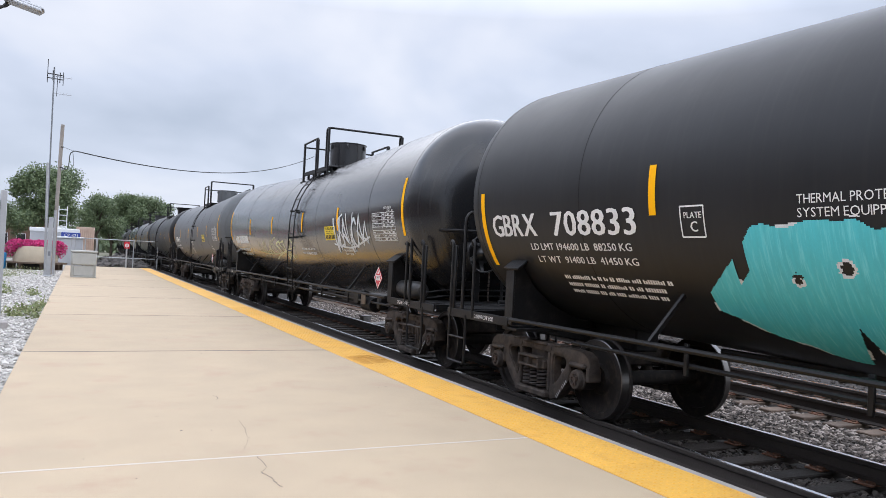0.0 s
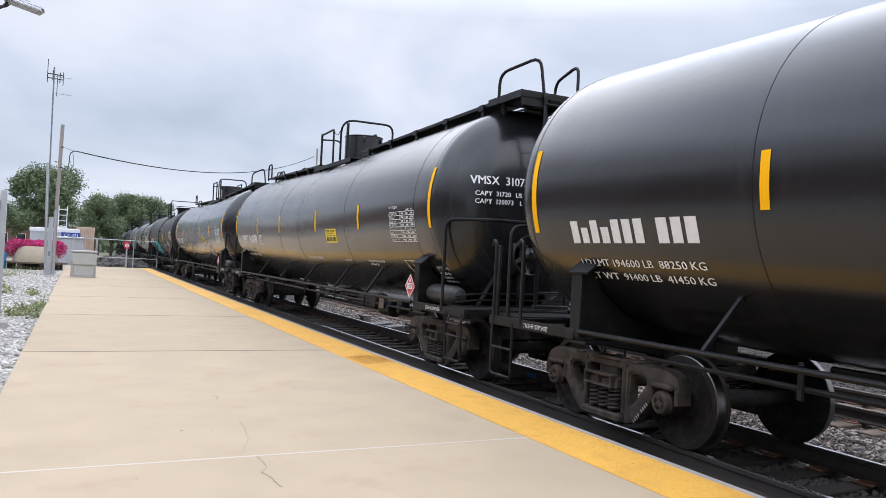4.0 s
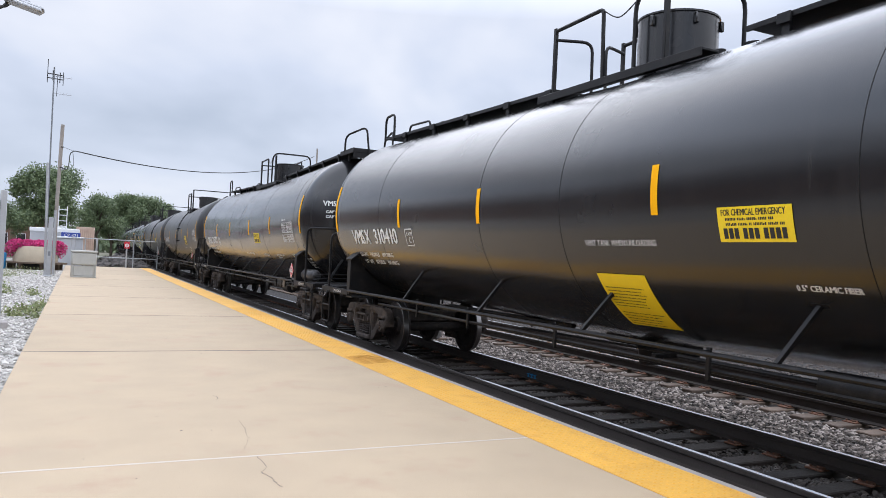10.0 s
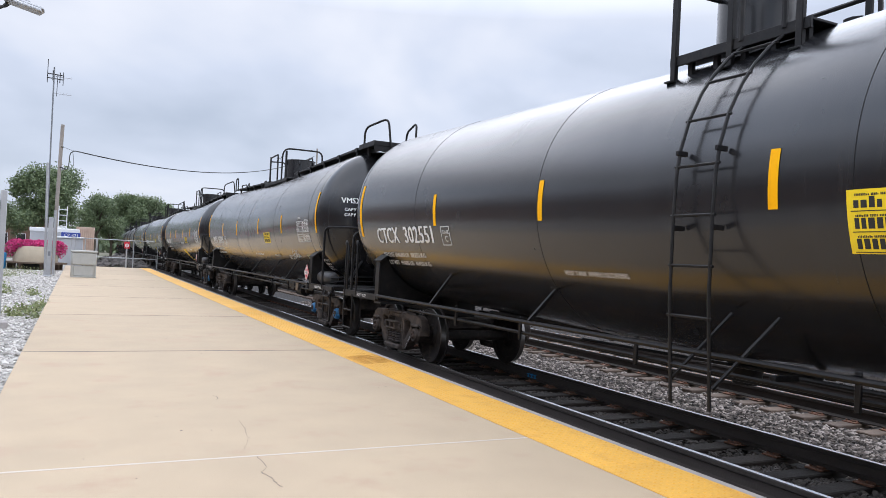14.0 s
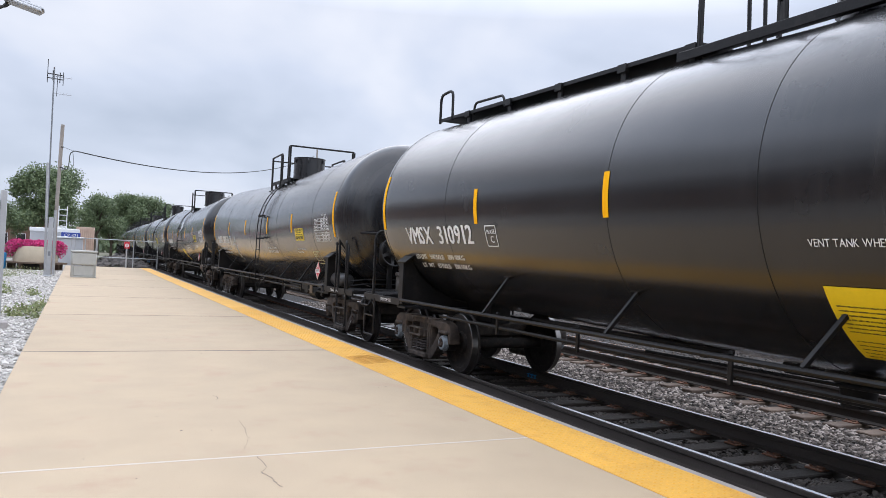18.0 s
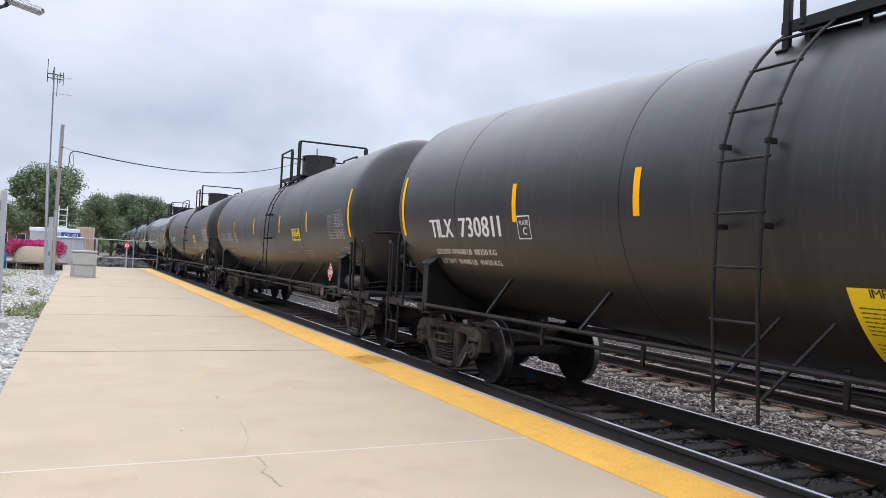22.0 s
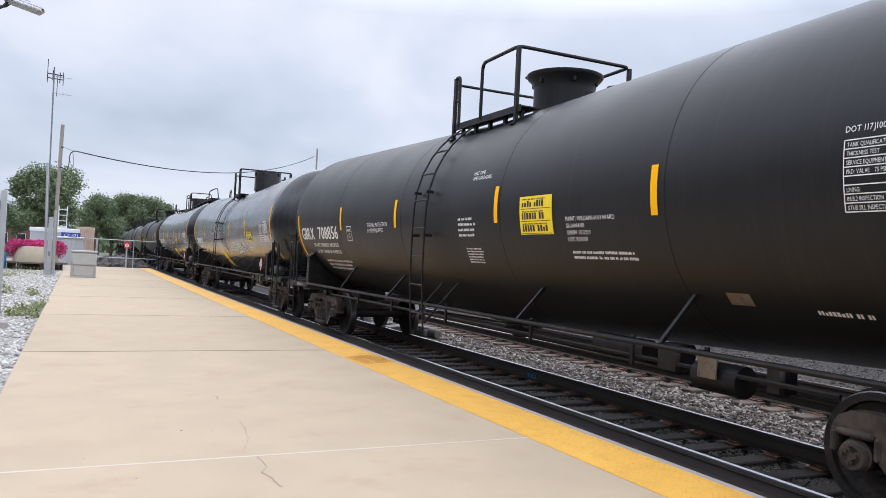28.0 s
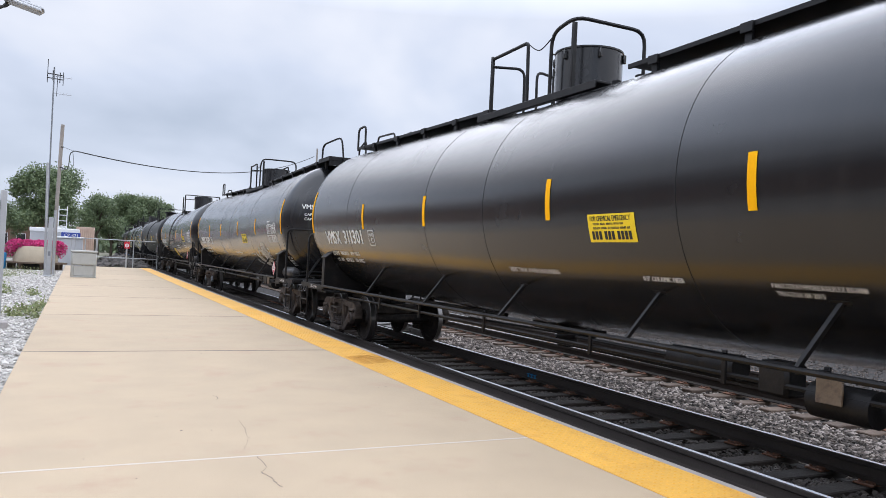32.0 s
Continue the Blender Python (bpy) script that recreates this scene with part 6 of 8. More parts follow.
def spray_area(n, loops, mat, label, lift=0.0055, cell=0.018):
    """A painted area on car n inside any of the closed loops of (y, angle), its edge ragged."""
    set_slope(n)
    s = Shape()
    da = math.degrees(cell / TANK_R)

    def inside(y, a):
        y, a = y + 0.02 * noise.noise((y * 14, a * 0.5, 3)), a + 0.8 * noise.noise((y * 14, a * 0.5, 8))
        for lp in loops:
            odd = False
            for (ya, aa), (yb, ab) in zip(lp, lp[1:] + lp[:1]):
                if (aa > a) != (ab > a) and y < ya + (a - aa) / (ab - aa) * (yb - ya):
                    odd = not odd
            if odd:
                return True
        return False
    ys, an = [p[0] for lp in loops for p in lp], [p[1] for lp in loops for p in lp]
    for i in range(int((max(ys) - min(ys)) / cell) + 1):
        for j in range(int((max(an) - min(an)) / da) + 1):
            y, a = max(ys) - i * cell, min(an) + j * da
            if inside(y - cell / 2, a + da / 2):
                s.add([on_side(y, a, lift), on_side(y - cell, a, lift), on_side(y - cell, a + da, lift), on_side(y, a + da, lift)], [(0, 1, 2, 3)])
    return part("graffiti", s, mat, car_number(n), label, smooth=0)


def drip_streaks(n, count, y0, y1, seed):
    """Pale run marks down the side of a dusty tank, in clusters."""
    rnd = random.Random(seed)
    set_slope(n)
    s = Shape()
    for k in range(count):
        y = y0 + (y1 - y0) * (0.5 + 0.5 * math.sin(rnd.uniform(0, 40)) * rnd.random())
        top = rnd.uniform(-34, -18) if rnd.random() < 0.35 else rnd.uniform(-40, -30)
        a1 = max(-52, top - rnd.uniform(5, 16))
        side_line(s, [(y + 0.02 * f, radians(top + (a1 - top) * f) * TANK_R) for f in (0, 0.25, 0.5, 0.75, 1)], rnd.uniform(0.004, 0.009), 0.004 + 0.0004 * (k % 5))
    part("drip_stain", s, M_DRIP, car_number(n), "pale dusty run marks", smooth=0)


def head_streaks(n, half, count, seed):
    """Pale runs down the rear head of car n."""
    rnd = random.Random(seed)
    set_slope(n)
    s = Shape()
    for k in range(count):
        x = rnd.uniform(-1.30, 0.9)
        lim = math.sqrt(1.42 ** 2 - x * x)
        z0 = TANK_Z + min(lim, rnd.uniform(-0.15, 0.60))
        z1 = max(TANK_Z - lim * 0.9, z0 - rnd.uniform(0.4, 1.5))
        w = rnd.uniform(0.003, 0.007)
        q = [on_head(x + sg * w, z0 + (z1 - z0) * f / 6, -1, half, 0.005) for f in range(7) for sg in (-1, 1)]
        s.add(q, [(2 * i, 2 * i + 1, 2 * i + 3, 2 * i + 2) for i in range(6)])
    part("drip_stain", s, M_DRIP, car_number(n), "pale dusty run marks", smooth=0)


def teal_piece():
    """The big turquoise painted area with ragged edges."""
    set_slope(0)
    s, rim = Shape(), Shape()
    c = 0.013

    def inside(y, a):
        t = (4.02 - y) / 3.9
        if not 0 <= t <= 1:
            return False
        top = -16 - 24 * max(0, 0.16 - t) / 0.16 - 10 * max(0, t - 0.8) / 0.2 + 3.5 * noise.noise((y * 3.1, 1.3, 0)) - (9 if 0.10 < t < 0.135 else 0) - 9 * max(0, t - 0.3) * (0.5 + 0.5 * math.sin(y * 17 + 2 * math.sin(y * 5)))
        low = -45 - 22 * min(1, t / 0.22) + 14 * max(0, t - 0.55) / 0.45 + 5 * noise.noise((y * 2.6, 7.7, 0))
        if 0.30 < t < 0.37:
            low += 20 * (1 - abs(t - 0.335) / 0.035)
        for hy, ha, hr in ((3.05, -33, 0.06), (2.62, -29, 0.075), (2.15, -37, 0.05), (1.5, -30, 0.06)):
            if (y - hy) ** 2 + (radians(a - ha) * TANK_R) ** 2 < (hr * (1 + 0.5 * noise.noise((y * 9, a, 2)))) ** 2:
                return False
        return low < a < top
    da = math.degrees(c / TANK_R)
    ny, na = int(4.0 / c), int(62 / da)
    grid = [[inside(4.1 - (i + .5) * c, -72 + (j + .5) * da) for j in range(na)] for i in range(ny)]
    for i in range(2, ny - 2):
        for j in range(2, na - 2):
            y, a = 4.1 - i * c, -72 + j * da
            q = [on_side(y, a, .006), on_side(y - c, a, .006), on_side(y - c, a + da, .006), on_side(y, a + da, .006)]
            if grid[i][j]:
                s.add(q, [(0, 1, 2, 3)])
            elif (grid[i + 2][j] or grid[i - 2][j] or grid[i][j + 2] or grid[i][j - 2]) and noise.noise((y * 2.2, a * 0.12, 5)) > 0.05:
                rim.add(q, [(0, 1, 2, 3)])
    p = part("graffiti", s, M_TEAL, car_number(0), "large turquoise graffiti area", smooth=0)
    part("outline", rim, M_GRAF_W, p, smooth=0)


def build_graffiti():
    teal_piece()
    strokes(0, [([(-2.86, -16.4), (-2.85, -23.9), (-3.18, -27.6), (-3.18, -35.6), (-3.21, -44.5), (-3.17, -53.8), (-2.95, -60), (-2.46, -58), (-2.29, -49.1), (-2.32, -38.9), (-2.49, -30.0), (-2.85, -24.5)], 0.026),
                ([(-2.57, -37.4), (-2.88, -31.8), (-3.13, -33.6), (-2.74, -43.0), (-2.52, -42.2), (-2.57, -37.4)], 0.024), ([(-2.8, -42.9), (-3.12, -40.0), (-2.98, -47.5), (-2.64, -49.6), (-2.8, -42.9)], 0.024),
                ([(-2.31, -27.0), (-2.53, -31.0)], 0.03), ([(-2.18, -33.4), (-2.39, -38.8)], 0.03), ([(-3.34, -23.4), (-3.16, -28.6)], 0.026), ([(-2.75, -51), (-2.95, -49), (-2.78, -54), (-3.02, -53)], 0.022)],
            M_GRAF_W, "white sprayed balloon-like tag")
    strokes(0, [([(-4.78, -22.9), (-5.10, -21.9), (-5.24, -25.8), (-5.34, -28.5)], 0.055), ([(-5.14, -11.2), (-5.18, -20), (-5.30, -29.0)], 0.05), ([(-5.55, -13.0), (-5.42, -22), (-5.45, -30.0)], 0.05),
                ([(-5.72, -16.0), (-5.60, -23), (-5.57, -30)], 0.045), ([(-5.57, -29.7), (-5.80, -22.5), (-6.05, -20.4), (-5.92, -25), (-5.73, -28.0)], 0.04), ([(-5.6, -29), (-5.68, -35), (-5.74, -41.5)], 0.03),
                ([(-5.32, -29.9), (-5.42, -38), (-5.49, -45.9)], 0.03), ([(-5.20, -26.0), (-5.22, -32), (-5.23, -37)], 0.035), ([(-5.1, -24.5), (-5.5, -29.5), (-5.75, -29.5)], 0.03), ([(-5.25, -17), (-5.50, -27)], 0.04)],
            M_GRAF_W, "white sprayed tag with drips", False)
    paint_tag(-1, 21, -4.0, -5.9, -32, 0, 0.06, 7, M_GRAF_W, "white graffiti lettering")
    paint_tag(-1, 22, 3.4, -0.5, -40, -14, 0.04, 9, M_GRAF_Y, "pale green graffiti outline")
    set_slope(1)
    s = Shape()
    for k, (pts, w) in enumerate((([(7.42, .70), (7.43, .64), (7.41, .52)], .035), ([(7.33, .70), (7.34, .59), (7.32, .48)], .035),
                                  ([(7.08, .50), (7.16, .57), (7.26, .58), (7.32, .52), (7.29, .42), (7.2, .35), (7.05, .37)], .045),
                                  ([(7.38, .05), (7.37, .18), (7.35, .31), (7.27, .35), (7.17, .31), (7.13, .17), (7.13, .04)], .045), ([(7.38, .16), (7.06, .17)], .03),
                                  ([(7.0, -.02), (7.19, .06), (7.31, .03), (7.35, -.07), (7.31, -.21), (7.2, -.27), (7.0, -.25)], .045), ([(7.31, -.11), (7.0, -.14)], .03),
                                  ([(7.14, -.26), (7.21, -.41), (7.34, -.57)], .055), ([(7.34, -.31), (7.25, -.38), (7.16, -.46), (7.08, -.67)], .035), ([(7.16, -.35), (6.98, -.48)], .05))):
        side_line(s, [(p.x, p.y) for p in smooth_path([(a, b, 0) for a, b in pts], 5)], w, 0.006 + 0.0005 * (k % 4))
    part("graffiti", s, M_GRAF_Y, car_number(1), "pale yellow sprayed tag", smooth=0)
    paint_tag(1, 32, 3.1, 1.2, -36, -20, 0.03, 7, M_GRAF_Y, "thin pale yellow tag")
    set_slope(1)
    s = Shape()
    for k, (pts, w) in enumerate((([(-3.99, -.59), (-3.92, -.71), (-3.76, -.85), (-3.62, -.92), (-3.73, -.96), (-3.94, -.79), (-3.7, -1.15)], .032),
                                  ([(-3.94, -.79), (-3.92, -.97), (-3.86, -1.14), (-4.14, -.62), (-3.96, -1.12)], .036), ([(-4.05, -.85), (-4.22, -.74)], .03),
                                  ([(-4.05, -.86), (-4.17, -1.01), (-4.28, -1.21)], .034), ([(-4.40, -.60), (-4.45, -.70), (-4.49, -.83), (-4.29, -.95)], .05),
                                  ([(-4.57, -.61), (-4.44, -.78), (-4.28, -.95), (-4.28, -1.22)], .03), ([(-4.30, -.85), (-4.54, -.81), (-4.73, -.83)], .045))):
        side_line(s, pts, w, 0.006 + 0.0005 * k)
    part("graffiti", s, M_GRAF_W, car_number(1), "white sprayed tag", smooth=0)
    paint_tag(1, 34, -2.3, -3.1, -32, -24, 0.02, 6, M_GRAF_W, "thin white tag")
    bub = []
    for k in range(5):
        yc, ac, h, q = -2.48 - 0.185 * k, -20.5 - 0.9 * k, 8.5 - 0.8 * (k % 2), 0.13
        bub.append(([(yc + q, ac + h * .5), (yc, ac + h), (yc - q, ac + h * .55), (yc - q * .8, ac - h * .1), (yc - q * 1.1, ac - h * .7), (yc, ac - h), (yc + q, ac - h * .6), (yc + q * .7, ac), (yc + q, ac + h * .5)], 0.008))
        bub.append(([(yc + .04, ac + h * .35), (yc - .03, ac + h * .5), (yc - .03, ac + h * .1), (yc + .04, ac + h * .35)], 0.006))
    strokes(4, bub, M_GREYTXT, "faint grey bubble letter outline")
    strokes(4, [([(-4.16, -15), (-4.42, -16), (-4.28, -23)], 0.013), ([(-4.42, -20), (-4.50, -17), (-4.62, -18.5), (-4.52, -22)], 0.013), ([(-4.60, -24), (-4.66, -17), (-4.80, -24), (-4.62, -21)], 0.013),
                ([(-4.95, -17), (-4.84, -19), (-4.96, -22), (-4.86, -25)], 0.013), ([(-4.2, -25.5), (-4.6, -26.5), (-5.0, -26)], 0.008)], M_GRAF_W, "thin white tag")
    paint_tag(7, 51, -5.2, -6.0, -22, 0, 0.03, 5, M_GRAF_W, "white graffiti outline")
    paint_tag(9, 61, -5.0, -5.6, -38, -28, 0.02, 5, M_GRAF_W, "thin white tag")
    strokes(12, [([(3.61, -17.2), (3.55, -14.5), (3.46, -14.0), (3.43, -16.2), (3.5, -19.3), (3.59, -19.7), (3.61, -17.2)], 0.028), ([(3.51, -15.3), (3.49, -16.8), (3.55, -17.5)], 0.016),
                 ([(4.03, -26.1), (3.92, -23.6), (3.73, -23.5), (3.89, -21.2), (3.91, -19.2), (3.81, -20.0), (3.65, -23.5), (3.42, -29.9), (3.24, -37.0)], 0.026),
                 ([(3.66, -22.3), (3.52, -23.5), (3.46, -26.9), (3.57, -30.7), (3.7, -30.4), (3.74, -27.1), (3.66, -22.3)], 0.022), ([(3.62, -22.6), (3.52, -27.6), (3.55, -22.6), (3.48, -26.2)], 0.026),
                 ([(3.2, -24.0), (3.36, -26.9), (3.51, -31.2), (3.57, -35.1), (3.48, -37.6), (3.24, -45.0)], 0.028), ([(3.68, -33.3), (3.56, -35.7), (3.48, -38.9)], 0.024),
                 ([(3.50, -39.2), (3.61, -40.6), (3.67, -42.5), (3.48, -41.4), (3.4, -43.6), (3.37, -47.3)], 0.022), ([(3.82, -29.5), (3.82, -30.8)], 0.03), ([(3.27, -28.0), (3.27, -29.9)], 0.03), ([(3.73, -36.7), (3.60, -37.2)], 0.026)],
            M_GRAF_W, "white chalk stick figure")
    paint_tag(11, 72, 0.9, 0.2, 2, 22, 0.03, 5, M_GRAF_W, "white sprayed tag")
    paint_tag(11, 73, -2.6, -3.9, -36, -14, 0.03, 6, M_GREYTXT, "grey graffiti outline")
    paint_tag(19, 74, -1.9, -3.9, -38, -18, 0.05, 6, M_GRAF_W, "white graffiti lettering")
    strokes(17, [([(-2.45, -29), (-2.50, -26.8), (-2.72, -26.8), (-2.80, -31), (-2.72, -37), (-2.76, -43)], 0.014), ([(-2.45, -29), (-2.38, -36), (-2.42, -43)], 0.009), ([(-2.55, -31), (-2.66, -30), (-2.66, -33), (-2.56, -34), (-2.55, -31)], 0.012),
                 ([(-2.85, -29), (-2.80, -33), (-2.98, -32), (-2.95, -36), (-2.82, -36)], 0.011), ([(-2.52, -36), (-2.62, -38), (-2.58, -42), (-2.68, -39), (-2.72, -44)], 0.012), ([(-2.46, -45.0), (-2.86, -45.5)], 0.018), ([(-2.62, -47.6), (-2.80, -47.9)], 0.014)],
            M_GREYTXT, "faint chalk face drawing")
    strokes(17, [([(-3.48, -32.5), (-3.42, -30.5), (-3.52, -29.8), (-3.56, -32), (-3.52, -35.5), (-3.50, -38)], 0.014), ([(-3.66, -28), (-3.56, -26.2), (-3.68, -25.4), (-3.80, -28), (-3.76, -31.5), (-3.58, -35), (-3.50, -38)], 0.016),
                 ([(-3.55, -36.5), (-3.78, -33.5), (-3.98, -34.5), (-3.95, -37.5)], 0.012), ([(-3.50, -38), (-3.72, -40), (-3.86, -42)], 0.014), ([(-3.56, -43), (-3.82, -43.6)], 0.018), ([(-3.58, -46.5), (-3.86, -47.6)], 0.018)],
            M_GREYTXT, "faint chalk bird drawing")
    spray_area(22, [[(-4.86, -22.4), (-5.0, -21.3), (-5.22, -21.6), (-5.34, -24.2), (-5.36, -29.8), (-5.40, -34), (-5.33, -36.8), (-5.30, -43), (-5.15, -47.0), (-4.95, -45.2), (-4.72, -45), (-4.70, -36.7), (-4.76, -27.2)],
                    [(-4.05, -37.7), (-4.19, -31.8), (-4.36, -27.3), (-4.57, -27.4), (-4.74, -30.8), (-4.76, -36.0), (-4.60, -36.0), (-4.5, -31.5), (-4.34, -31.7), (-4.17, -36.3)],
                    [(-3.72, -32.8), (-3.89, -37.6), (-4.26, -38.8), (-4.42, -44.0), (-4.55, -46.5), (-4.76, -43.5), (-4.78, -46), (-4.64, -50.0), (-4.41, -52.5), (-4.23, -51.5), (-4.08, -46.4), (-3.95, -42.4), (-3.77, -38.7)]],
               M_SILVER, "silver white graffiti piece")
    strokes(22, [([(-4.92 - 0.085 * k, -23.2 - 0.3 * k), (-4.90 - 0.085 * k, -32), (-4.88 - 0.085 * k, -41 - 0.6 * k)], 0.014) for k in range(5)] +
                [([(-4.22 - 0.07 * k, -28.6), (-4.25 - 0.07 * k, -31)], 0.010) for k in range(6)] + [([(-4.3, -40), (-4.46, -45), (-4.34, -50), (-4.12, -44), (-4.22, -40)], 0.010)], M_INK, "black strokes in silver graffiti")
    strokes(22, [([(-5.33, -29.8), (-5.42, -34), (-5.52, -37.5)], 0.03), ([(-5.55, -27.3), (-5.64, -29.5), (-5.57, -32.9), (-5.39, -33.1)], 0.02), ([(-5.22, -40.2), (-5.40, -40), (-5.57, -41.7)], 0.035), ([(-5.45, -44.2), (-5.48, -46)], 0.03),
                 ([(-5.56, -43.5), (-5.64, -44), (-5.55, -47.5), (-5.66, -47.5)], 0.018), ([(-5.78, -43), (-5.68, -49)], 0.016), ([(-5.78, -46), (-5.86, -46.2), (-5.84, -52)], 0.018), ([(-5.2, -47), (-5.4, -50), (-5.5, -53), (-5.62, -54)], 0.018)] +
                [([(-3.40 - 0.07 * k, -40.5 - 0.9 * k), (-3.36 - 0.07 * k, -44 - 1.2 * k), (-3.45 - 0.07 * k, -46 - k)], 0.014) for k in range(6)], M_GRAF_W, "white sprayed strokes beside silver graffiti")
    drip_streaks(5, 210, 3.9, -3.4, 3)
    drip_streaks(14, 120, 3.6, -3.2, 5)
    head_streaks(5, KINDS["tilx_a"]["half"], 120, 4)
    paint_tag(22, 93, 2.0, 1.3, -42, -22, 0.012, 6, M_GREYTXT, "faint chalk drawing")


build_graffiti()

# ---------------------------------------------------------------- beside the platform
M_WOODPOLE = material("weathered_pole_wood", (0.30, 0.27, 0.24), 0.85, vary=0.25, scale=3, bump=0.004, bump_scale=30, stretch=(3, 3, 0.3))
M_DARKGALV = material("dull_grey_steel", (0.20, 0.21, 0.225), 0.55, metal=0.3, vary=0.15, scale=5)
M_BIN = material("grey_plastic", (0.42, 0.42, 0.39), 0.6, vary=0.1, scale=5)
M_DARK = material("dark_gap", (0.03, 0.03, 0.03), 0.8, vary=0.2)
M_PLANTER = material("tan_planter_concrete", (0.46, 0.39, 0.29), 0.85, vary=0.12, scale=3, bump=0.003, bump_scale=60)
M_BROWN = material("brown_timber", (0.12, 0.085, 0.06), 0.75, vary=0.3, scale=4, stretch=(0.4, 4, 4))
M_BRICK = material("far_brick", (0.22, 0.13, 0.10), 0.85, vary=0.25, scale=1.5)
M_ROOF = material("dark_roof", (0.10, 0.085, 0.08), 0.8, vary=0.2)
M_SIDING = material("light_grey_siding", (0.42, 0.43, 0.45), 0.6, vary=0.08, scale=1)
M_WHITEP = material("white_roof_paint", (0.75, 0.76, 0.78), 0.5, vary=0.06)
M_BLUE = material("blue_sign", (0.03, 0.06, 0.30), 0.5, vary=0.08)
M_BLUE_RAIL = material("blue_marking_paint", (0.02, 0.20, 0.42), 0.6, vary=0.3, scale=30)
M_TAN = material("tan_container_paint", (0.50, 0.36, 0.28), 0.6, vary=0.12, scale=2)
M_RUBBLE = island_stone("dark_rubble", (0.03, 0.028, 0.026), (0.12, 0.105, 0.095))
M_BARK = material("tree_bark", (0.10, 0.08, 0.06), 0.9, vary=0.3, scale=3, bump=0.01, bump_scale=12)
M_ORANGEW = material("orange_building_wall", (0.85, 0.35, 0.08), 0.7, vary=0.1, scale=1.2)
M_MESHW = material("chain_link_wire", (0.30, 0.31, 0.32), 0.5, metal=0.6, vary=0.1)


def leaf_material(name, a, b):
    m = island_stone(name, a, b, 0.6)
    bs = m.node_tree.nodes["Principled BSDF"]
    bs.inputs["Subsurface Weight"].default_value = 0.0
    return m


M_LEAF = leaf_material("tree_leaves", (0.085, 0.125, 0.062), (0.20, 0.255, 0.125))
# distance haze is mixed into these paler leaf colours
M_WOODS = leaf_material("haze_tinted_far_leaves", (0.11, 0.15, 0.085), (0.22, 0.27, 0.15))
M_GRASS = leaf_material("grass_blades", (0.14, 0.19, 0.07), (0.34, 0.35, 0.17))
M_PINK = leaf_material("pink_petals", (0.42, 0.02, 0.13), (0.75, 0.07, 0.28))


def quads(count, centre_fn, size, rg, up=0.0):
    """Small leaf faces at the places that centre_fn gives."""
    P = centre_fn(count)
    n = rg.normal(size=(count, 3)) + np.array([0, 0, up])
    n /= np.linalg.norm(n, axis=1)[:, None]
    t = np.cross(n, rg.normal(size=(count, 3)))
    t /= np.linalg.norm(t, axis=1)[:, None] + 1e-9
    b = np.cross(n, t)
    r = rg.uniform(size[0], size[1], (count, 1))
    V = np.stack([P - t * r - b * r * .25, P + b * r * .55, P + t * r + b * r * .2, P - b * r * .6], 1).reshape(-1, 3)
    F = np.arange(count * 4).reshape(-1, 4)
    me = bpy.data.meshes.new("leaves")
    me.from_pydata(V.tolist(), [], F.tolist())
    return me


def build_tree(x, y, h, r, seed, leaves=2600, ground=-0.6, label="broad green deciduous tree in full leaf", size=(0.055, 0.15)):
    rg = np.random.default_rng(seed)
    rnd = random.Random(seed)
    tree = tagged(new("tree"), label, "tree", "trees round the station")
    tree.matrix_basis = pose(x, y, ground, 0, 0, rnd.uniform(0, 360))
    th = h * 0.42
    s = Shape()
    n = 10
    tr = 0.032 * h
    ring = []
    for i in range(6):
        z = th * i / 5
        rr = tr * (1.25 if i == 0 else 1 - 0.09 * i)
        ring.append((z, rr))
    s.lathe(ring, "z", n)
    blobs = []
    for k in range(9):
        a = k * 2.4 + rnd.uniform(-.4, .4)
        d = r * rnd.uniform(0.35, 0.68) if k else 0
        z = h * rnd.uniform(0.45, 0.82) if k else h * 0.80
        e = (d * math.cos(a), d * math.sin(a), z)
        m = (e[0] * .4, e[1] * .4, th * 0.8 + (z - th * .8) * .55)
        s.tube([(0, 0, th * rnd.uniform(.65, .98)), m, e], tr * 0.30, 6)
        blobs.append((e, r * rnd.uniform(0.34, 0.52)))
    for k in range(8):
        a = rnd.uniform(0, 6.28)
        d = r * rnd.uniform(0.55, 0.85)
        blobs.append(((d * math.cos(a), d * math.sin(a), h * rnd.uniform(0.34, 0.78)), r * rnd.uniform(0.2, 0.34)))
    part("trunk", s, M_BARK, tree)

    def places(c):
        w = np.array([b[1] ** 2 for b in blobs])
        i = rg.choice(len(blobs), c, p=w / w.sum())
        C = np.array([b[0] for b in blobs])[i]
        R = np.array([b[1] for b in blobs])[i][:, None]
        v = rg.normal(size=(c, 3))
        v /= np.linalg.norm(v, axis=1)[:, None]
        u = rg.random((c, 1)) ** 0.42
        return C + v * R * u * np.array([1, 1, .8]) * (1 + 0.18 * rg.normal(size=(c, 1)))
    me = quads(int(leaves * 5.5), places, (size[0] * h / 9, size[1] * h / 9), rg, 0.5)
    me.materials.append(M_LEAF)
    part("crown", me, None, tree)
    return tree


def post(name, x, y, z0, z1, r, mat, label, category, n=10, lean=0.0):
    s = Shape()
    s.tube([(0, 0, 0), (lean, 0, z1 - z0)], r, n)
    ob = part(name, s, mat)
    ob.matrix_basis = pose(x, y, z0)
    return tagged(ob, label, category)


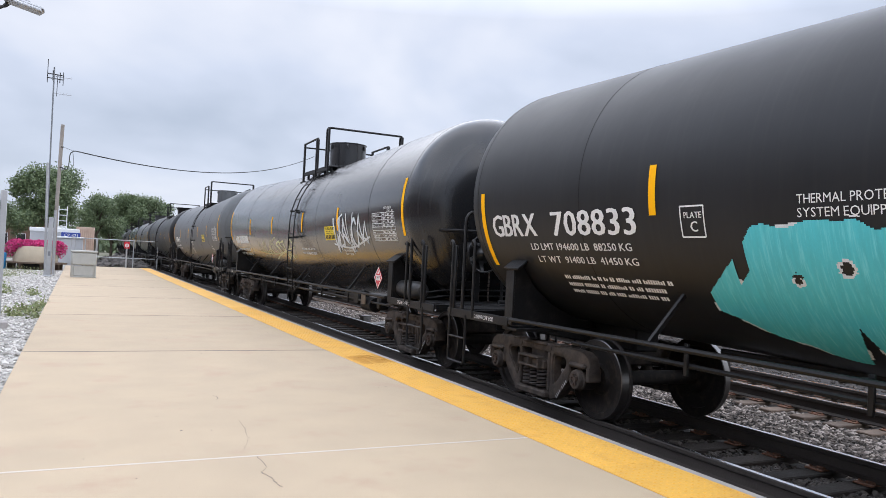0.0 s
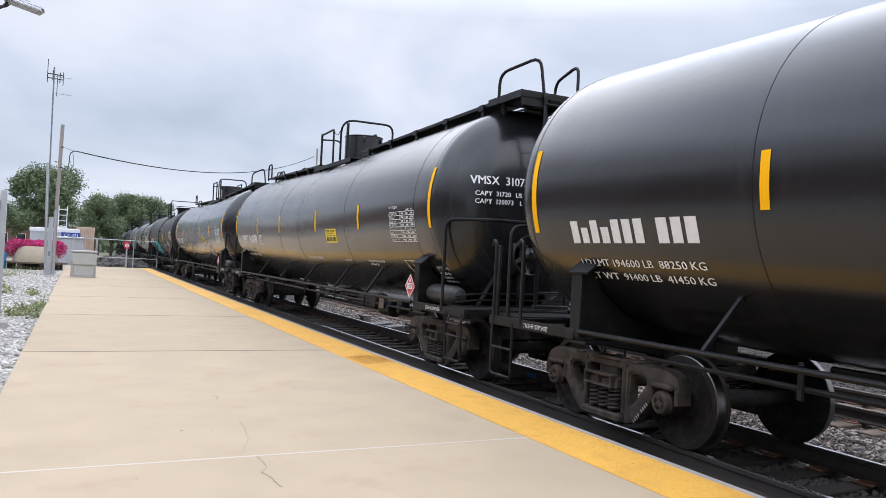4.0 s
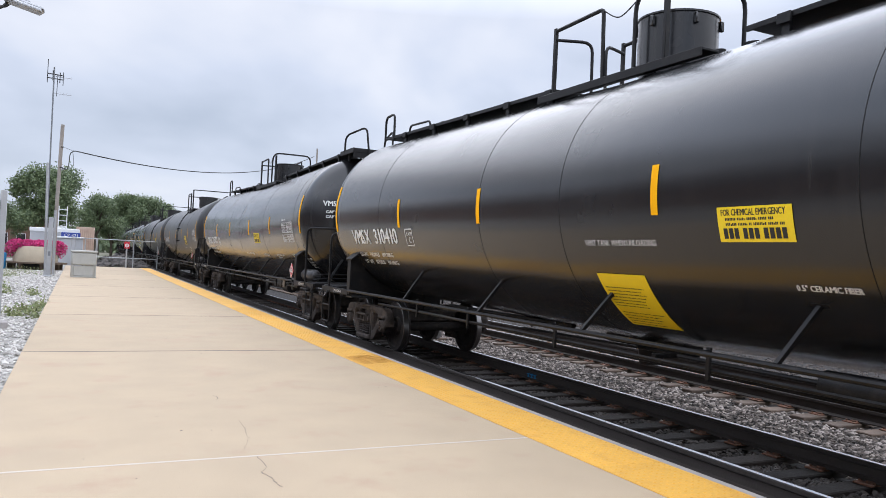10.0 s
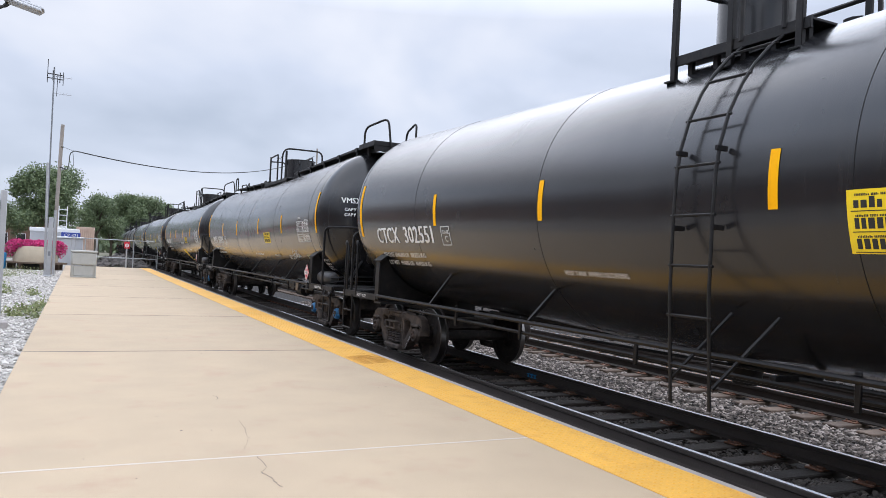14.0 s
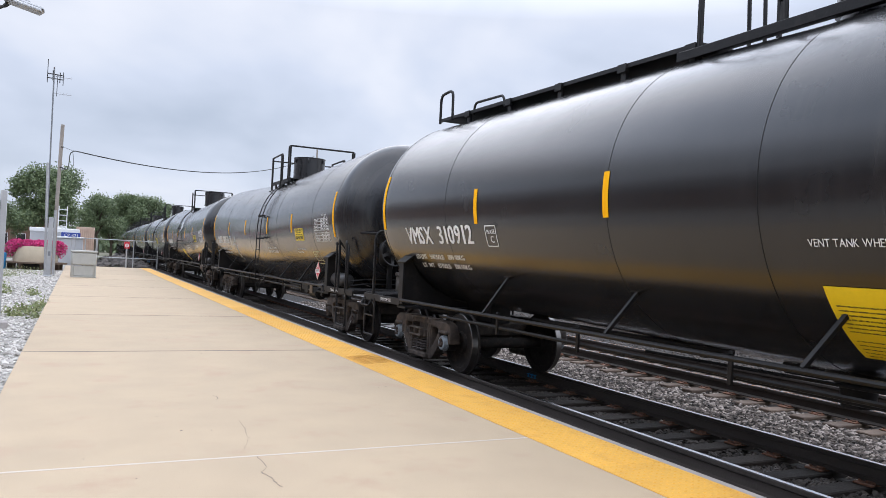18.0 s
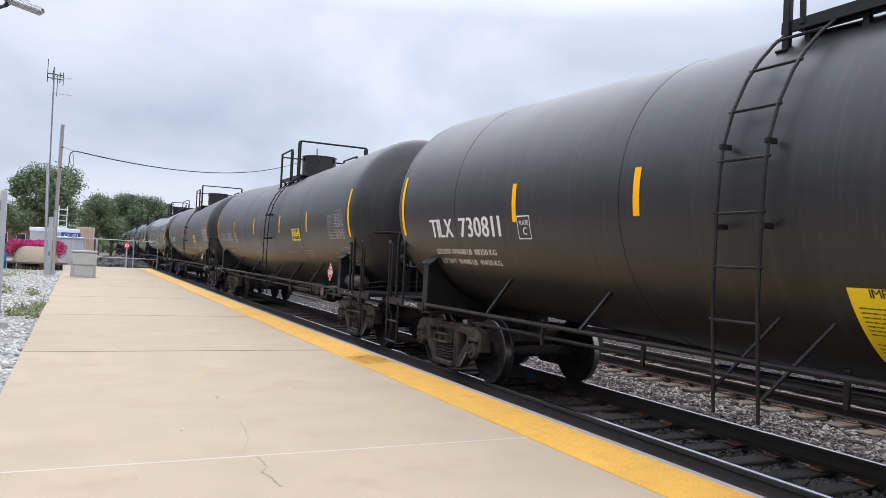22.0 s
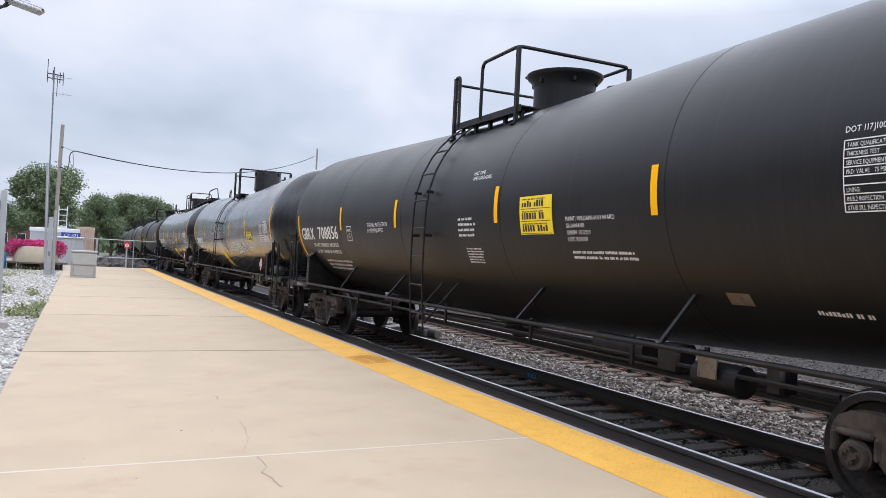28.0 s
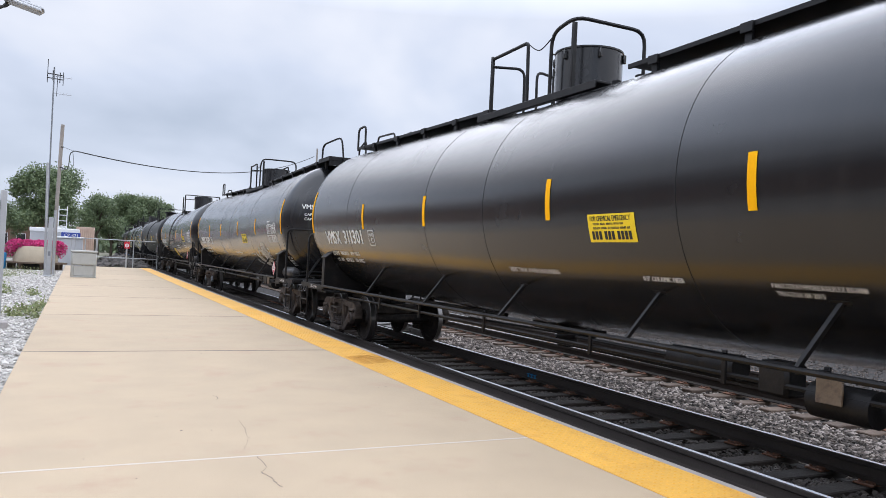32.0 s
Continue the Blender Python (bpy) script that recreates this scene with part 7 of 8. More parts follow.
def side_things():
    # sign panel on posts beside the platform, only its edge in view
    board = tagged(new("notice_board"), "grey steel notice board on posts in the gravel", "notice board")
    board.matrix_basis = pose(-1.28, 15.6, -0.09, 0, 0, 8)
    for x in (0.06, -1.14):
        s = Shape()
        s.box((x, 0, 1.24), (0.10, 0.10, 2.48), ch=0.008)
        part("post", s, M_GALV, board)
        s = Shape()
        s.box((x, 0, 0.06), (0.34, 0.34, 0.14), ch=0.02)
        part("footing", s, M_NOSE, board)
    s = Shape()
    s.box((-0.55, 0, 2.0), (1.10, 0.06, 0.84), ch=0.01)
    part("panel", s, M_SIDING, board)
    s = Shape()
    s.box((-0.55, -0.035, 2.05), (1.0, 0.012, 0.62), ch=0.004)
    part("sheet", s, M_DARK, board)
    # street lamp
    lamp = tagged(new("street_lamp"), "grey street lamp with two flat heads", "street lamp")
    lamp.matrix_basis = pose(-2.05, 14.0, -0.09)
    s = Shape()
    s.tube([(0, 0, 0), (0, 0, 5.5)], 0.06, 10)
    part("pole", s, M_GALV, lamp)
    for k, (dy, zz) in enumerate(((0.0, 5.40), (0.7, 5.62))):
        s = Shape()
        s.tube(smooth_path([(0, dy * .3, 5.2), (0.35, dy * .7, zz - 0.12), (0.72, dy, zz - 0.10), (0.86, dy, zz + 0.06)]), 0.022, 7)
        part("arm", s, M_DARK, lamp)
        s = Shape()
        s.box((1.06, dy, zz), (0.56, 0.24, 0.075), (0, 13, 0), ch=0.03)
        s.box((1.0, dy, zz + 0.06), (0.24, 0.14, 0.05), (0, 13, 0), ch=0.015)
        part("head", s, M_GALV, lamp)
    # grey storage bin on the platform
    b = tagged(new("storage_bin"), "grey plastic bin on a stand at the platform edge", "storage bin")
    b.matrix_basis = pose(0.30, 37.0, 0.0, 0, 0, 4)
    for x in (-0.46, 0.46):
        for y in (-0.26, 0.26):
            s = Shape()
            s.box((x, y, 0.28), (0.06, 0.06, 0.56), ch=0.01)
            part("leg", s, M_BIN, b)
    s = Shape()
    s.box((0, 0, 0.82), (1.02, 0.62, 0.56), ch=0.05)
    part("body", s, M_BIN, b)
    s = Shape()
    s.box((0, 0, 1.14), (1.08, 0.68, 0.10), ch=0.03)
    part("lid", s, M_BIN, b)
    s = Shape()
    s.box((0, -0.10, 0.28), (0.84, 0.30, 0.44), ch=0.02)
    part("lower_box", s, M_BIN, b)
    s = Shape()
    s.box((0, -0.29, 0.03), (1.0, 0.10, 0.06), ch=0.01)
    part("foot_board", s, M_BIN, b)
    for x in (-0.5, 0.5):
        part("handle_frame", round_rail([(x, 0.3, 1.1), (x, 0.3, 1.75), (x * .8, 0.3, 1.75)], 0.025, 0.05), M_GALV, b)
    # poles
    post("steel_post", -1.28, 39.6, -0.09, 5.17, 0.055, M_GALV, "galvanised steel post in the gravel", "post", lean=-0.15)
    tp = tagged(new("steel_post"), "thick square galvanised post on a base plate", "post")
    tp.matrix_basis = pose(-1.12, 38.6, -0.09)
    s = Shape()
    s.box((0, 0, 1.35), (0.19, 0.19, 2.70), ch=0.015)
    part("shaft", s, M_GALV, tp)
    s = Shape()
    s.box((-0.02, 0, 0.03), (0.36, 0.36, 0.06), ch=0.01)
    part("base_plate", s, M_GALV, tp)
    s = Shape()
    s.box((0.0, -0.10, 1.05), (0.10, 0.03, 0.20), ch=0.008)
    part("hand_hole_cover", s, M_DARKGALV, tp)
    post("steel_post", -0.95, 40.3, -0.09, 3.0, 0.06, M_GALV, "short galvanised post beside a wooden pole", "post", lean=-0.06)
    wp = tagged(new("utility_pole"), "weathered wooden utility pole with cables", "utility pole")
    wp.matrix_basis = pose(-0.99, 40.9, -0.09)
    s = Shape()
    s.tube([(0, 0, 0), (0.01, 0, 3.6), (0.06, 0, 7.28)], 0.085, 10)
    part("pole", s, M_WOODPOLE, wp)
    s = Shape()
    s.cyl((0.04, -0.08, 6.19), (0.18, -0.10, 6.19), 0.025, 6)
    part("bracket", s, M_DARK, wp)
    s = Shape()
    s.cyl((0.04, -0.08, 5.20), (0.14, -0.10, 5.20), 0.035, 6)
    part("bracket", s, M_DARK, wp)
    for q, rr in (([(0.10, -.1, 5.20), (0.28, -.1, 5.12), (0.41, -.1, 5.26), (0.45, -.1, 5.84), (0.58, -.1, 6.02), (0.74, 0, 6.06)], 0.022), ([(0.10, -.1, 5.22), (0.40, -.1, 5.14), (0.62, -.1, 5.34), (0.60, -.1, 5.75), (0.56, -.1, 5.98)], 0.010), ([(0.17, -.1, 6.19), (0.45, -.05, 6.10), (0.74, 0, 6.06)], 0.007)):
        s = Shape()
        s.tube(smooth_path(q), rr, 5)
        part("cable_loop", s, M_DARK, wp)
    s = Shape()
    a, b2 = Vector((-0.25, 40.9, 5.97)), Vector((22.7, 80, 12.2))
    pts = [a.lerp(b2, t / 24) - Vector((0, 0, 5.6 * (t / 24) * (1 - t / 24))) for t in range(25)]
    s.tube(pts, 0.03, 5)
    tagged(part("overhead_cable", s, M_DARK), "sagging black overhead cable between two poles", "cable")
    post("utility_pole", 23.0, 80, -0.6, 13.1, 0.09, M_WOODPOLE, "wooden utility pole behind the train", "utility pole")
    m = tagged(new("antenna_mast"), "tall thin radio mast with antennas on crossbars", "antenna")
    m.matrix_basis = pose(-1.96, 60, -0.6)
    s = Shape()
    s.tube([(0, 0, 0), (-0.06, 0, 6.8), (-0.14, 0, 14.45)], 0.05, 8)
    part("mast", s, M_DARKGALV, m)
    for z in (13.95, 13.65):
        s = Shape()
        s.cyl((-0.55, 0, z), (0.48, 0, z - 0.05), 0.035, 6)
        part("crossbar", s, M_DARK, m)
    for x, z0, z1, r in ((-0.54, 13.3, 14.95, 0.026), (-0.20, 13.5, 14.2, 0.03), (0.25, 13.35, 14.1, 0.03), (0.46, 13.2, 14.15, 0.026), (0.10, 12.4, 13.9, 0.022)):
        s = Shape()
        s.cyl((x, 0, z0), (x, 0, z1), r, 6)
        part("antenna", s, M_DARK, m)
    for z in (13.8, 12.6):
        s = Shape()
        s.cyl((-0.05, 0, z), (1.05, 0, z - 0.03), 0.018, 5)
        for k in range(4):
            s.cyl((0.3 + 0.22 * k, 0, z - 0.16), (0.3 + 0.22 * k, 0, z + 0.14), 0.009, 4)
        part("antenna_boom", s, M_SIDING, m)
    # planter with pink flowers
    p = tagged(new("planter"), "tan concrete planter with trailing pink flowers and a bench ring", "planter")
    p.matrix_basis = pose(-2.06, 48.2, -0.09, 0, 0, 3)
    s = Shape()
    s.lathe([(0.34, 1.12), (0.50, 1.14), (1.22, 1.00), (1.28, 0.96), (1.20, 0.0)], "z", 28)
    part("bowl", s, M_PLANTER, p)
    s = Shape()
    s.lathe([(0.0, 0.92), (0.34, 0.92)], "z", 24)
    part("plinth", s, M_DARK, p)
    s = Shape()
    s.lathe([(0.33, 1.0), (0.41, 1.0), (0.41, 1.62), (0.33, 1.62)], "z", 28, closed=True)
    part("bench_ring", s, M_BROWN, p)
    for k in range(8):
        a = k * math.pi / 4 + 0.2
        s = Shape()
        s.box((1.30 * math.cos(a), 1.30 * math.sin(a), 0.165), (0.22, 0.14, 0.33), (0, 0, math.degrees(a)), ch=0.01)
        part("bench_leg", s, M_BROWN, p)
    rg = np.random.default_rng(5)

    def bloom(c):
        """A flat-topped mound that trails over the two ends of the bowl."""
        u = rg.uniform(-1, 1, c)
        v = rg.normal(size=(c, 3))
        v /= np.linalg.norm(v, axis=1)[:, None]
        e = np.clip((np.abs(u) - 0.72) / 0.28, 0, 1)
        r = 0.27 + 0.10 * e + 0.05 * rg.random(c)
        return np.stack([u * 1.20 + v[:, 0] * r, v[:, 1] * (0.75 - 0.35 * e), 1.36 - 0.26 * e ** 1.5 + v[:, 2] * r * (0.85 + 0.4 * e) + 0.03 * np.sin(u * 14)], -1)
    me = quads(6500, bloom, (0.04, 0.08), rg, 0.4)
    me.materials.append(M_PINK)
    part("bloom", me, None, p, "dense bright pink flowers")
    me = quads(900, lambda c: bloom(c) * np.array([.97, .9, 1]) - np.array([0, 0, 0.05]), (0.05, 0.09), rg, 0.3)
    me.materials.append(M_LEAF)
    part("foliage", me, None, p)
    d = Shape()
    d.lathe([(0.0, 0.30), (0.85, 0.32), (0.88, 0.28), (0.90, 0.0)], "z", 18)
    ob = part("drum", d, M_BLUE_RAIL)
    ob.matrix_basis = pose(-3.75, 47.5, -0.09)
    tagged(ob, "blue plastic drum beside the planter", "drum")


side_things()


def depot():
    """Unseen, made-up long low building: closes the platform's other side, darkens the tanks' reflections."""
    b = tagged(new("depot"), "unseen long brown brick building with a dark pitched roof", "building", "", "structure")
    b.matrix_basis = pose(-14.5, 24, -0.6)
    s = Shape()
    s.box((3.4, 0, 2.4), (0.3, 96, 4.8), ch=0.02)
    s.box((-3.4, 0, 2.4), (0.3, 96, 4.8), ch=0.02)
    for sy in (-1, 1):
        s.box((0, sy * 47.85, 2.4), (6.5, 0.3, 4.8), ch=0.02)
    part("wall", s, M_BRICK, b)
    for sx in (-1, 1):
        s = Shape()
        s.plate([(sx * 4.4, 4.75), (0, 8.0), (0, 8.2), (sx * 4.4, 4.95)][::sx], [], 97.6, lambda u, v, w: (u, w, v))
        part("roof", s, M_ROOF, b)


def far_things():
    # round red sign at the platform's end
    sg = tagged(new("platform_sign"), "red and white round sign on a steel post", "sign")
    sg.matrix_basis = pose(3.02, 55.0, 0)
    s = Shape()
    s.box((0, 0, 0.75), (0.10, 0.06, 1.5), ch=0.01)
    part("post", s, M_GALV, sg)
    s = Shape()
    s.box((0, -0.05, 1.52), (0.34, 0.03, 0.46), ch=0.01)
    part("panel", s, M_RED, sg)
    s = Shape()
    s.lathe([(-0.075, 0.0), (-0.075, 0.13), (-0.068, 0.13)], "y", 20, (0, 0, 1.5))
    part("disc", s, M_WHITE, sg)
    s = Shape()
    s.box((0, -0.08, 1.5), (0.06, 0.01, 0.15))
    part("symbol", s, M_RED, sg)
    # chain-link fence across the platform's end
    fence = tagged(new("chain_link_fence"), "low galvanised chain-link fence across the platform end", "fence")
    fence.matrix_basis = pose(0, 57.5, -0.1)
    for x in (-0.1, 0.5, 1.25, 3.6, 5.2):
        s = Shape()
        s.cyl((x, 0, 0), (x, 0, 2.0), 0.04, 7)
        part("post", s, M_GALV, fence)
    for z in (1.95, 0.7):
        s = Shape()
        s.cyl((-0.1, 0, z), (5.2, 0, z), 0.03, 6)
        part("rail", s, M_GALV, fence)
    # signal bungalow with its blue name board, and the white roof behind
    h = tagged(new("signal_hut"), "light grey metal signal hut with a blue board", "hut")
    h.matrix_basis = pose(-0.62, 60.5, -0.6)
    s = Shape()
    s.box((0, 0.9, 1.2), (2.0, 1.8, 2.4), ch=0.03)
    part("wall", s, M_SIDING, h)
    s = Shape()
    s.box((0, 0.9, 2.46), (2.2, 2.0, 0.12), ch=0.03)
    part("roof", s, M_WHITEP, h)
    s = Shape()
    s.box((-0.3, -0.02, 1.05), (0.8, 0.04, 1.9), ch=0.01)
    part("door", s, M_SIDING, h)
    s = Shape()
    s.box((0.18, -0.03, 2.62), (1.25, 0.05, 0.40), ch=0.01)
    bd = part("name_board", s, M_BLUE, h)
    s = Shape()
    v, f, w = text_points("CP 421", 0.22)
    s.add([(p[0] - w / 2 + 0.18, -0.062, 2.51 + p[1]) for p in v], f)
    part("lettering", s, M_WHITE, bd, smooth=0)
    t = tagged(new("trailer"), "white flat-roofed site trailer behind the hut", "trailer")
    t.matrix_basis = pose(-1.7, 71, -0.6)
    s = Shape()
    s.box((0, 0, 1.65), (3.6, 2.4, 2.5), ch=0.05)
    part("body", s, M_SIDING, t)
    s = Shape()
    s.box((0, 0, 3.05), (3.7, 2.5, 0.35), ch=0.05)
    part("roof", s, M_WHITEP, t)
    for x in (-0.9, 0.9):
        s = Shape()
        s.lathe([(-0.12, 0.0), (-0.12, 0.4), (0.12, 0.4), (0.12, 0.0)], "x", 16, (x, 0, 0.4))
        part("wheel", s, M_DARK, t)
    # brick building
    bb = tagged(new("brick_building"), "low brown brick building with a dark flat roof", "building")
    bb.matrix_basis = pose(-7.5, 110, -0.6)
    s = Shape()
    s.box((0, 4, 2.2), (9, 8, 4.4), ch=0.05)
    part("wall", s, M_BRICK, bb)
    s = Shape()
    s.box((0, 4, 4.6), (9.4, 8.4, 0.5), ch=0.05)
    part("roof", s, M_ROOF, bb)
    for x in (-3, -1, 1, 3):
        s = Shape()
        s.box((x, -0.02, 2.2), (1.1, 0.08, 1.5), ch=0.02)
        w = part("window", s, M_WHITEP, bb)
        s = Shape()
        s.box((x, -0.05, 2.2), (0.95, 0.06, 1.35))
        part("pane", s, M_DARK, w)
    # tan container
    c = tagged(new("container"), "tan corrugated steel storage container", "container")
    c.matrix_basis = pose(0.65, 80, -0.6)
    s = Shape()
    s.box((0, 2, 1.85), (1.6, 4, 3.6), ch=0.03)
    part("body", s, M_TAN, c)
    for k in range(9):
        s = Shape()
        s.box((-0.72 + k * 0.18, -0.02, 1.85), (0.07, 0.06, 3.3), ch=0.015)
        part("rib", s, M_TAN, c)
    # lattice signal tower
    tw = tagged(new("lattice_tower"), "white lattice signal tower", "tower")
    tw.matrix_basis = pose(-1.28, 75, -0.6)
    for x in (-0.33, 0.33):
        for y in (0, 0.6):
            s = Shape()
            s.cyl((x, y, 0), (x, y, 5.3), 0.035, 5)
            part("leg", s, M_WHITEP, tw)
    for k in range(9):
        for y in (0, 0.6):
            s = Shape()
            s.cyl((-0.33, y, 1 + k * 0.5), (0.33, y, 1 + k * 0.5), 0.028, 5)
            part("strut", s, M_WHITEP, tw)
    # heap of dark rubble beyond the platform
    stones("rubble_heap", 500, (0.9, 5.0, 58.6, 70), (0.14, 0.42), M_RUBBLE, "heap of dark broken stone beyond the platform", 8,
           lambda x, y: -0.5 + 0.95 * max(0, 1 - ((x - 2.6) / 2.3) ** 2) * max(0, 1 - ((y - 63) / 6) ** 2) + 0.04)
    # beyond the second track: fence and orange building
    f2 = tagged(new("chain_link_fence"), "tall chain-link fence beyond the second track", "fence")
    f2.matrix_basis = pose(19.0, 0, -0.6)
    for k in range(14):
        s = Shape()
        s.cyl((0, 2 + k * 2.6, 0), (0, 2 + k * 2.6, 2.2), 0.04, 6)
        part("post", s, M_GALV, f2)
    for z in (0.15, 2.15):
        s = Shape()
        s.cyl((0, 2, z), (0, 35.8, z), 0.025, 5)
        part("rail", s, M_GALV, f2)
    s = Shape()
    for k in range(260):
        y = 2 + k * 0.13
        for d in (1, -1):
            s.tube([(0.01 * d, y, 0.15 if d > 0 else 2.15), (0.01 * d, y + 2.0, 2.15 if d > 0 else 0.15)], 0.006, 3, cap=False)
    part("mesh", s, M_MESHW, f2)
    ob = tagged(new("orange_building"), "long low orange building behind the fence", "building")
    ob.matrix_basis = pose(23.0, 18, -0.6)
    s = Shape()
    s.box((2.5, 0, 2.5), (5, 34, 2.2), ch=0.03)
    part("wall", s, M_ORANGEW, ob)
    s = Shape()
    s.box((2.5, 0, 0.7), (4.9, 34, 1.4), ch=0.03)
    part("base_wall", s, M_ROOF, ob)
    s = Shape()
    s.box((2.5, 0, 3.7), (5.6, 34.6, 0.2), ch=0.03)
    part("roof", s, M_ROOF, ob)
    build_tree(-3.2, 101, 11.5, 4.5, 11, 7000)
    build_tree(-8.0, 104, 7.5, 3.0, 12, 2000)
    build_tree(2.4, 121, 10.4, 2.9, 13, 3400)
    build_tree(4.6, 124, 6.4, 2.2, 14, 1600)
    build_tree(9.6, 168, 14.2, 4.6, 15, 4600)
    build_tree(14.2, 170, 13.8, 4.8, 16, 4200)
    build_tree(18.0, 172, 9.0, 4.2, 17, 1800)
    build_tree(3.6, 160, 7.4, 3.6, 18, 1600)
    build_tree(-10, 125, 8.0, 3.5, 19, 1600)
    build_tree(1.0, 135, 6.0, 3.5, 20, 1500)
    build_tree(60, 40, 11.5, 4.6, 21, 2600)
    build_tree(66, 30, 10.0, 4.2, 22, 2200)
    build_tree(48, 60, 9.5, 4.0, 23, 2200)
    rg = np.random.default_rng(9)

    def hedge(c):
        x = rg.uniform(-70, 140, c)
        return np.stack([x, 210 + rg.uniform(-8, 8, c) + 0.0008 * x * x, -0.6 + (3.0 + 1.5 * np.sin(x * 0.31) + 1.1 * np.sin(x * 0.83)) * rg.random(c) ** 0.8], -1)
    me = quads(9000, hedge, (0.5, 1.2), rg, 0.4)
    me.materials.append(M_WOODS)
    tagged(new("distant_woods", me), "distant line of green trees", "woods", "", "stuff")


far_things()
depot()


def switch_machine(x, y):
    """The grey point motor between the tracks, with its rods and cover plates."""
    z = RAIL_Z - 0.24
    m = tagged(new("switch_machine"), "weathered grey switch machine with rods between the tracks", "switch machine")
    m.matrix_basis = pose(x, y, z, 0, 0, 4)
    s = Shape()
    s.box((0, 0.1, 0.13), (0.46, 1.1, 0.20), ch=0.03)
    part("case", s, M_SWITCH, m)
    for yy, ww, hh in ((0.38, 0.5, 0.055), (-0.15, 0.44, 0.045)):
        s = Shape()
        s.box((0, yy, 0.23 + hh / 2), (0.42, ww, hh), (0, 4, 0), ch=0.015)
        part("cover", s, M_SWITCH, m, "pale grey lid")
    s = Shape()
    s.lathe([(-0.78, 0.0), (-0.77, 0.10), (-0.70, 0.125), (-0.42, 0.125), (-0.40, 0.09)], "y", 14, (0, 0, 0.15))
    part("motor", s, M_SWITCH, m, "grey motor housing")
    for yy in (-0.6, 0.55):
        s = Shape()
        s.box((-0.2, yy, 0.02), (1.5, 0.20, 0.05), ch=0.01)
        part("bearer", s, M_TIE, m, "timber bearer")
    for yy, x1 in ((0.25, -1.1), (0.75, -0.9)):
        s = Shape()
        s.cyl((-0.2, yy, 0.13), (x1, yy + 0.1, 0.11), 0.022, 7)
        s.box((x1, yy + 0.1, 0.11), (0.16, 0.07, 0.05), ch=0.01)
        part("rod", s, M_CAST, m)
    for yy, w, d in ((1.45, 0.55, 0.30), (2.3, 0.62, 0.34)):
        s = Shape()
        s.box((-0.1, yy, 0.13), (w, d, 0.03), (3, -4, 8), ch=0.008)
        s.box((-0.1, yy, 0.05), (w * 0.8, d * 0.7, 0.14), ch=0.012)
        part("cover_plate", s, M_SWITCH, m, "flat grey cover plate")
    b = tagged(new("junction_box"), "small grey junction box beside the track", "junction box")
    b.matrix_basis = pose(x - 0.32, y + 3.4, z)
    s = Shape()
    s.box((0, 0, 0.12), (0.26, 0.30, 0.20), ch=0.02)
    part("body", s, M_SWITCH, b)
    s = Shape()
    s.box((0, 0, 0.235), (0.29, 0.33, 0.03), ch=0.01)
    part("lid", s, M_SWITCH, b)


def small_ground():
    stones("ballast_stones", 34000, (TRACK_X + 0.86, TRACK2_X - 0.85, 1.8, 30), (0.018, 0.042), M_STONE, "grey crushed ballast stones", 1, lambda x, y: RAIL_Z - 0.256 + 0.012 * math.sin(x * 9 + y * 3) + 0.03 * max(0, 1 - abs(x - 8.35) / 0.75))
    stones("ballast_stones", 13000, (TRACK2_X - 0.7, TRACK2_X + 6.0, 3, 34), (0.018, 0.042), M_STONE_FAR, "grey crushed ballast stones", 2, lambda x, y: RAIL_Z - 0.252)
    stones("oily_ballast_stones", 13000, (TRACK_X - 0.68, TRACK_X + 0.66, 2.2, 22), (0.02, 0.048), M_STONE_DARK, "dark ballast stones under the track", 3, lambda x, y: RAIL_Z - 0.258 + 0.012 * math.sin(x * 5 + y * 4))
    switch_machine(8.05, 17.5)
    stones("gravel_stones", 15000, (-4.5, XL - 0.03, 8, 46), (0.02, 0.05), M_STONE_W, "white crushed limestone pieces", 4, lambda x, y: -0.085)
    rg = np.random.default_rng(3)

    def tufts(c):
        k = rg.integers(0, 15, c)
        cx = np.array([-0.80, -0.95, -2.2, -2.6, -3.2, -1.1, -1.8, -2.4, -3.0, -2.57, -3.1, -0.71, -0.67, -1.16, -1.82])[k]
        cy = np.array([19.5, 18.2, 28, 31, 35, 25, 41, 44, 42, 37.2, 48.5, 17.5, 20.5, 18.1, 25.6])[k]
        sp = np.array([.07, .09, .12, .15, .3, .1, .5, .6, .6, .22, .4, .05, .06, .08, .1])[k]
        return np.stack([cx + rg.normal(size=c) * sp, cy + rg.normal(size=c) * sp * 2, -0.08 + np.abs(rg.normal(size=c)) * 0.11], -1)
    me = quads(2100, tufts, (0.018, 0.05), rg, 0.0)
    me.materials.append(M_GRASS)
    tagged(new("grass_tufts", me), "weeds and grass tufts in the gravel", "grass", "", "stuff")


small_ground()


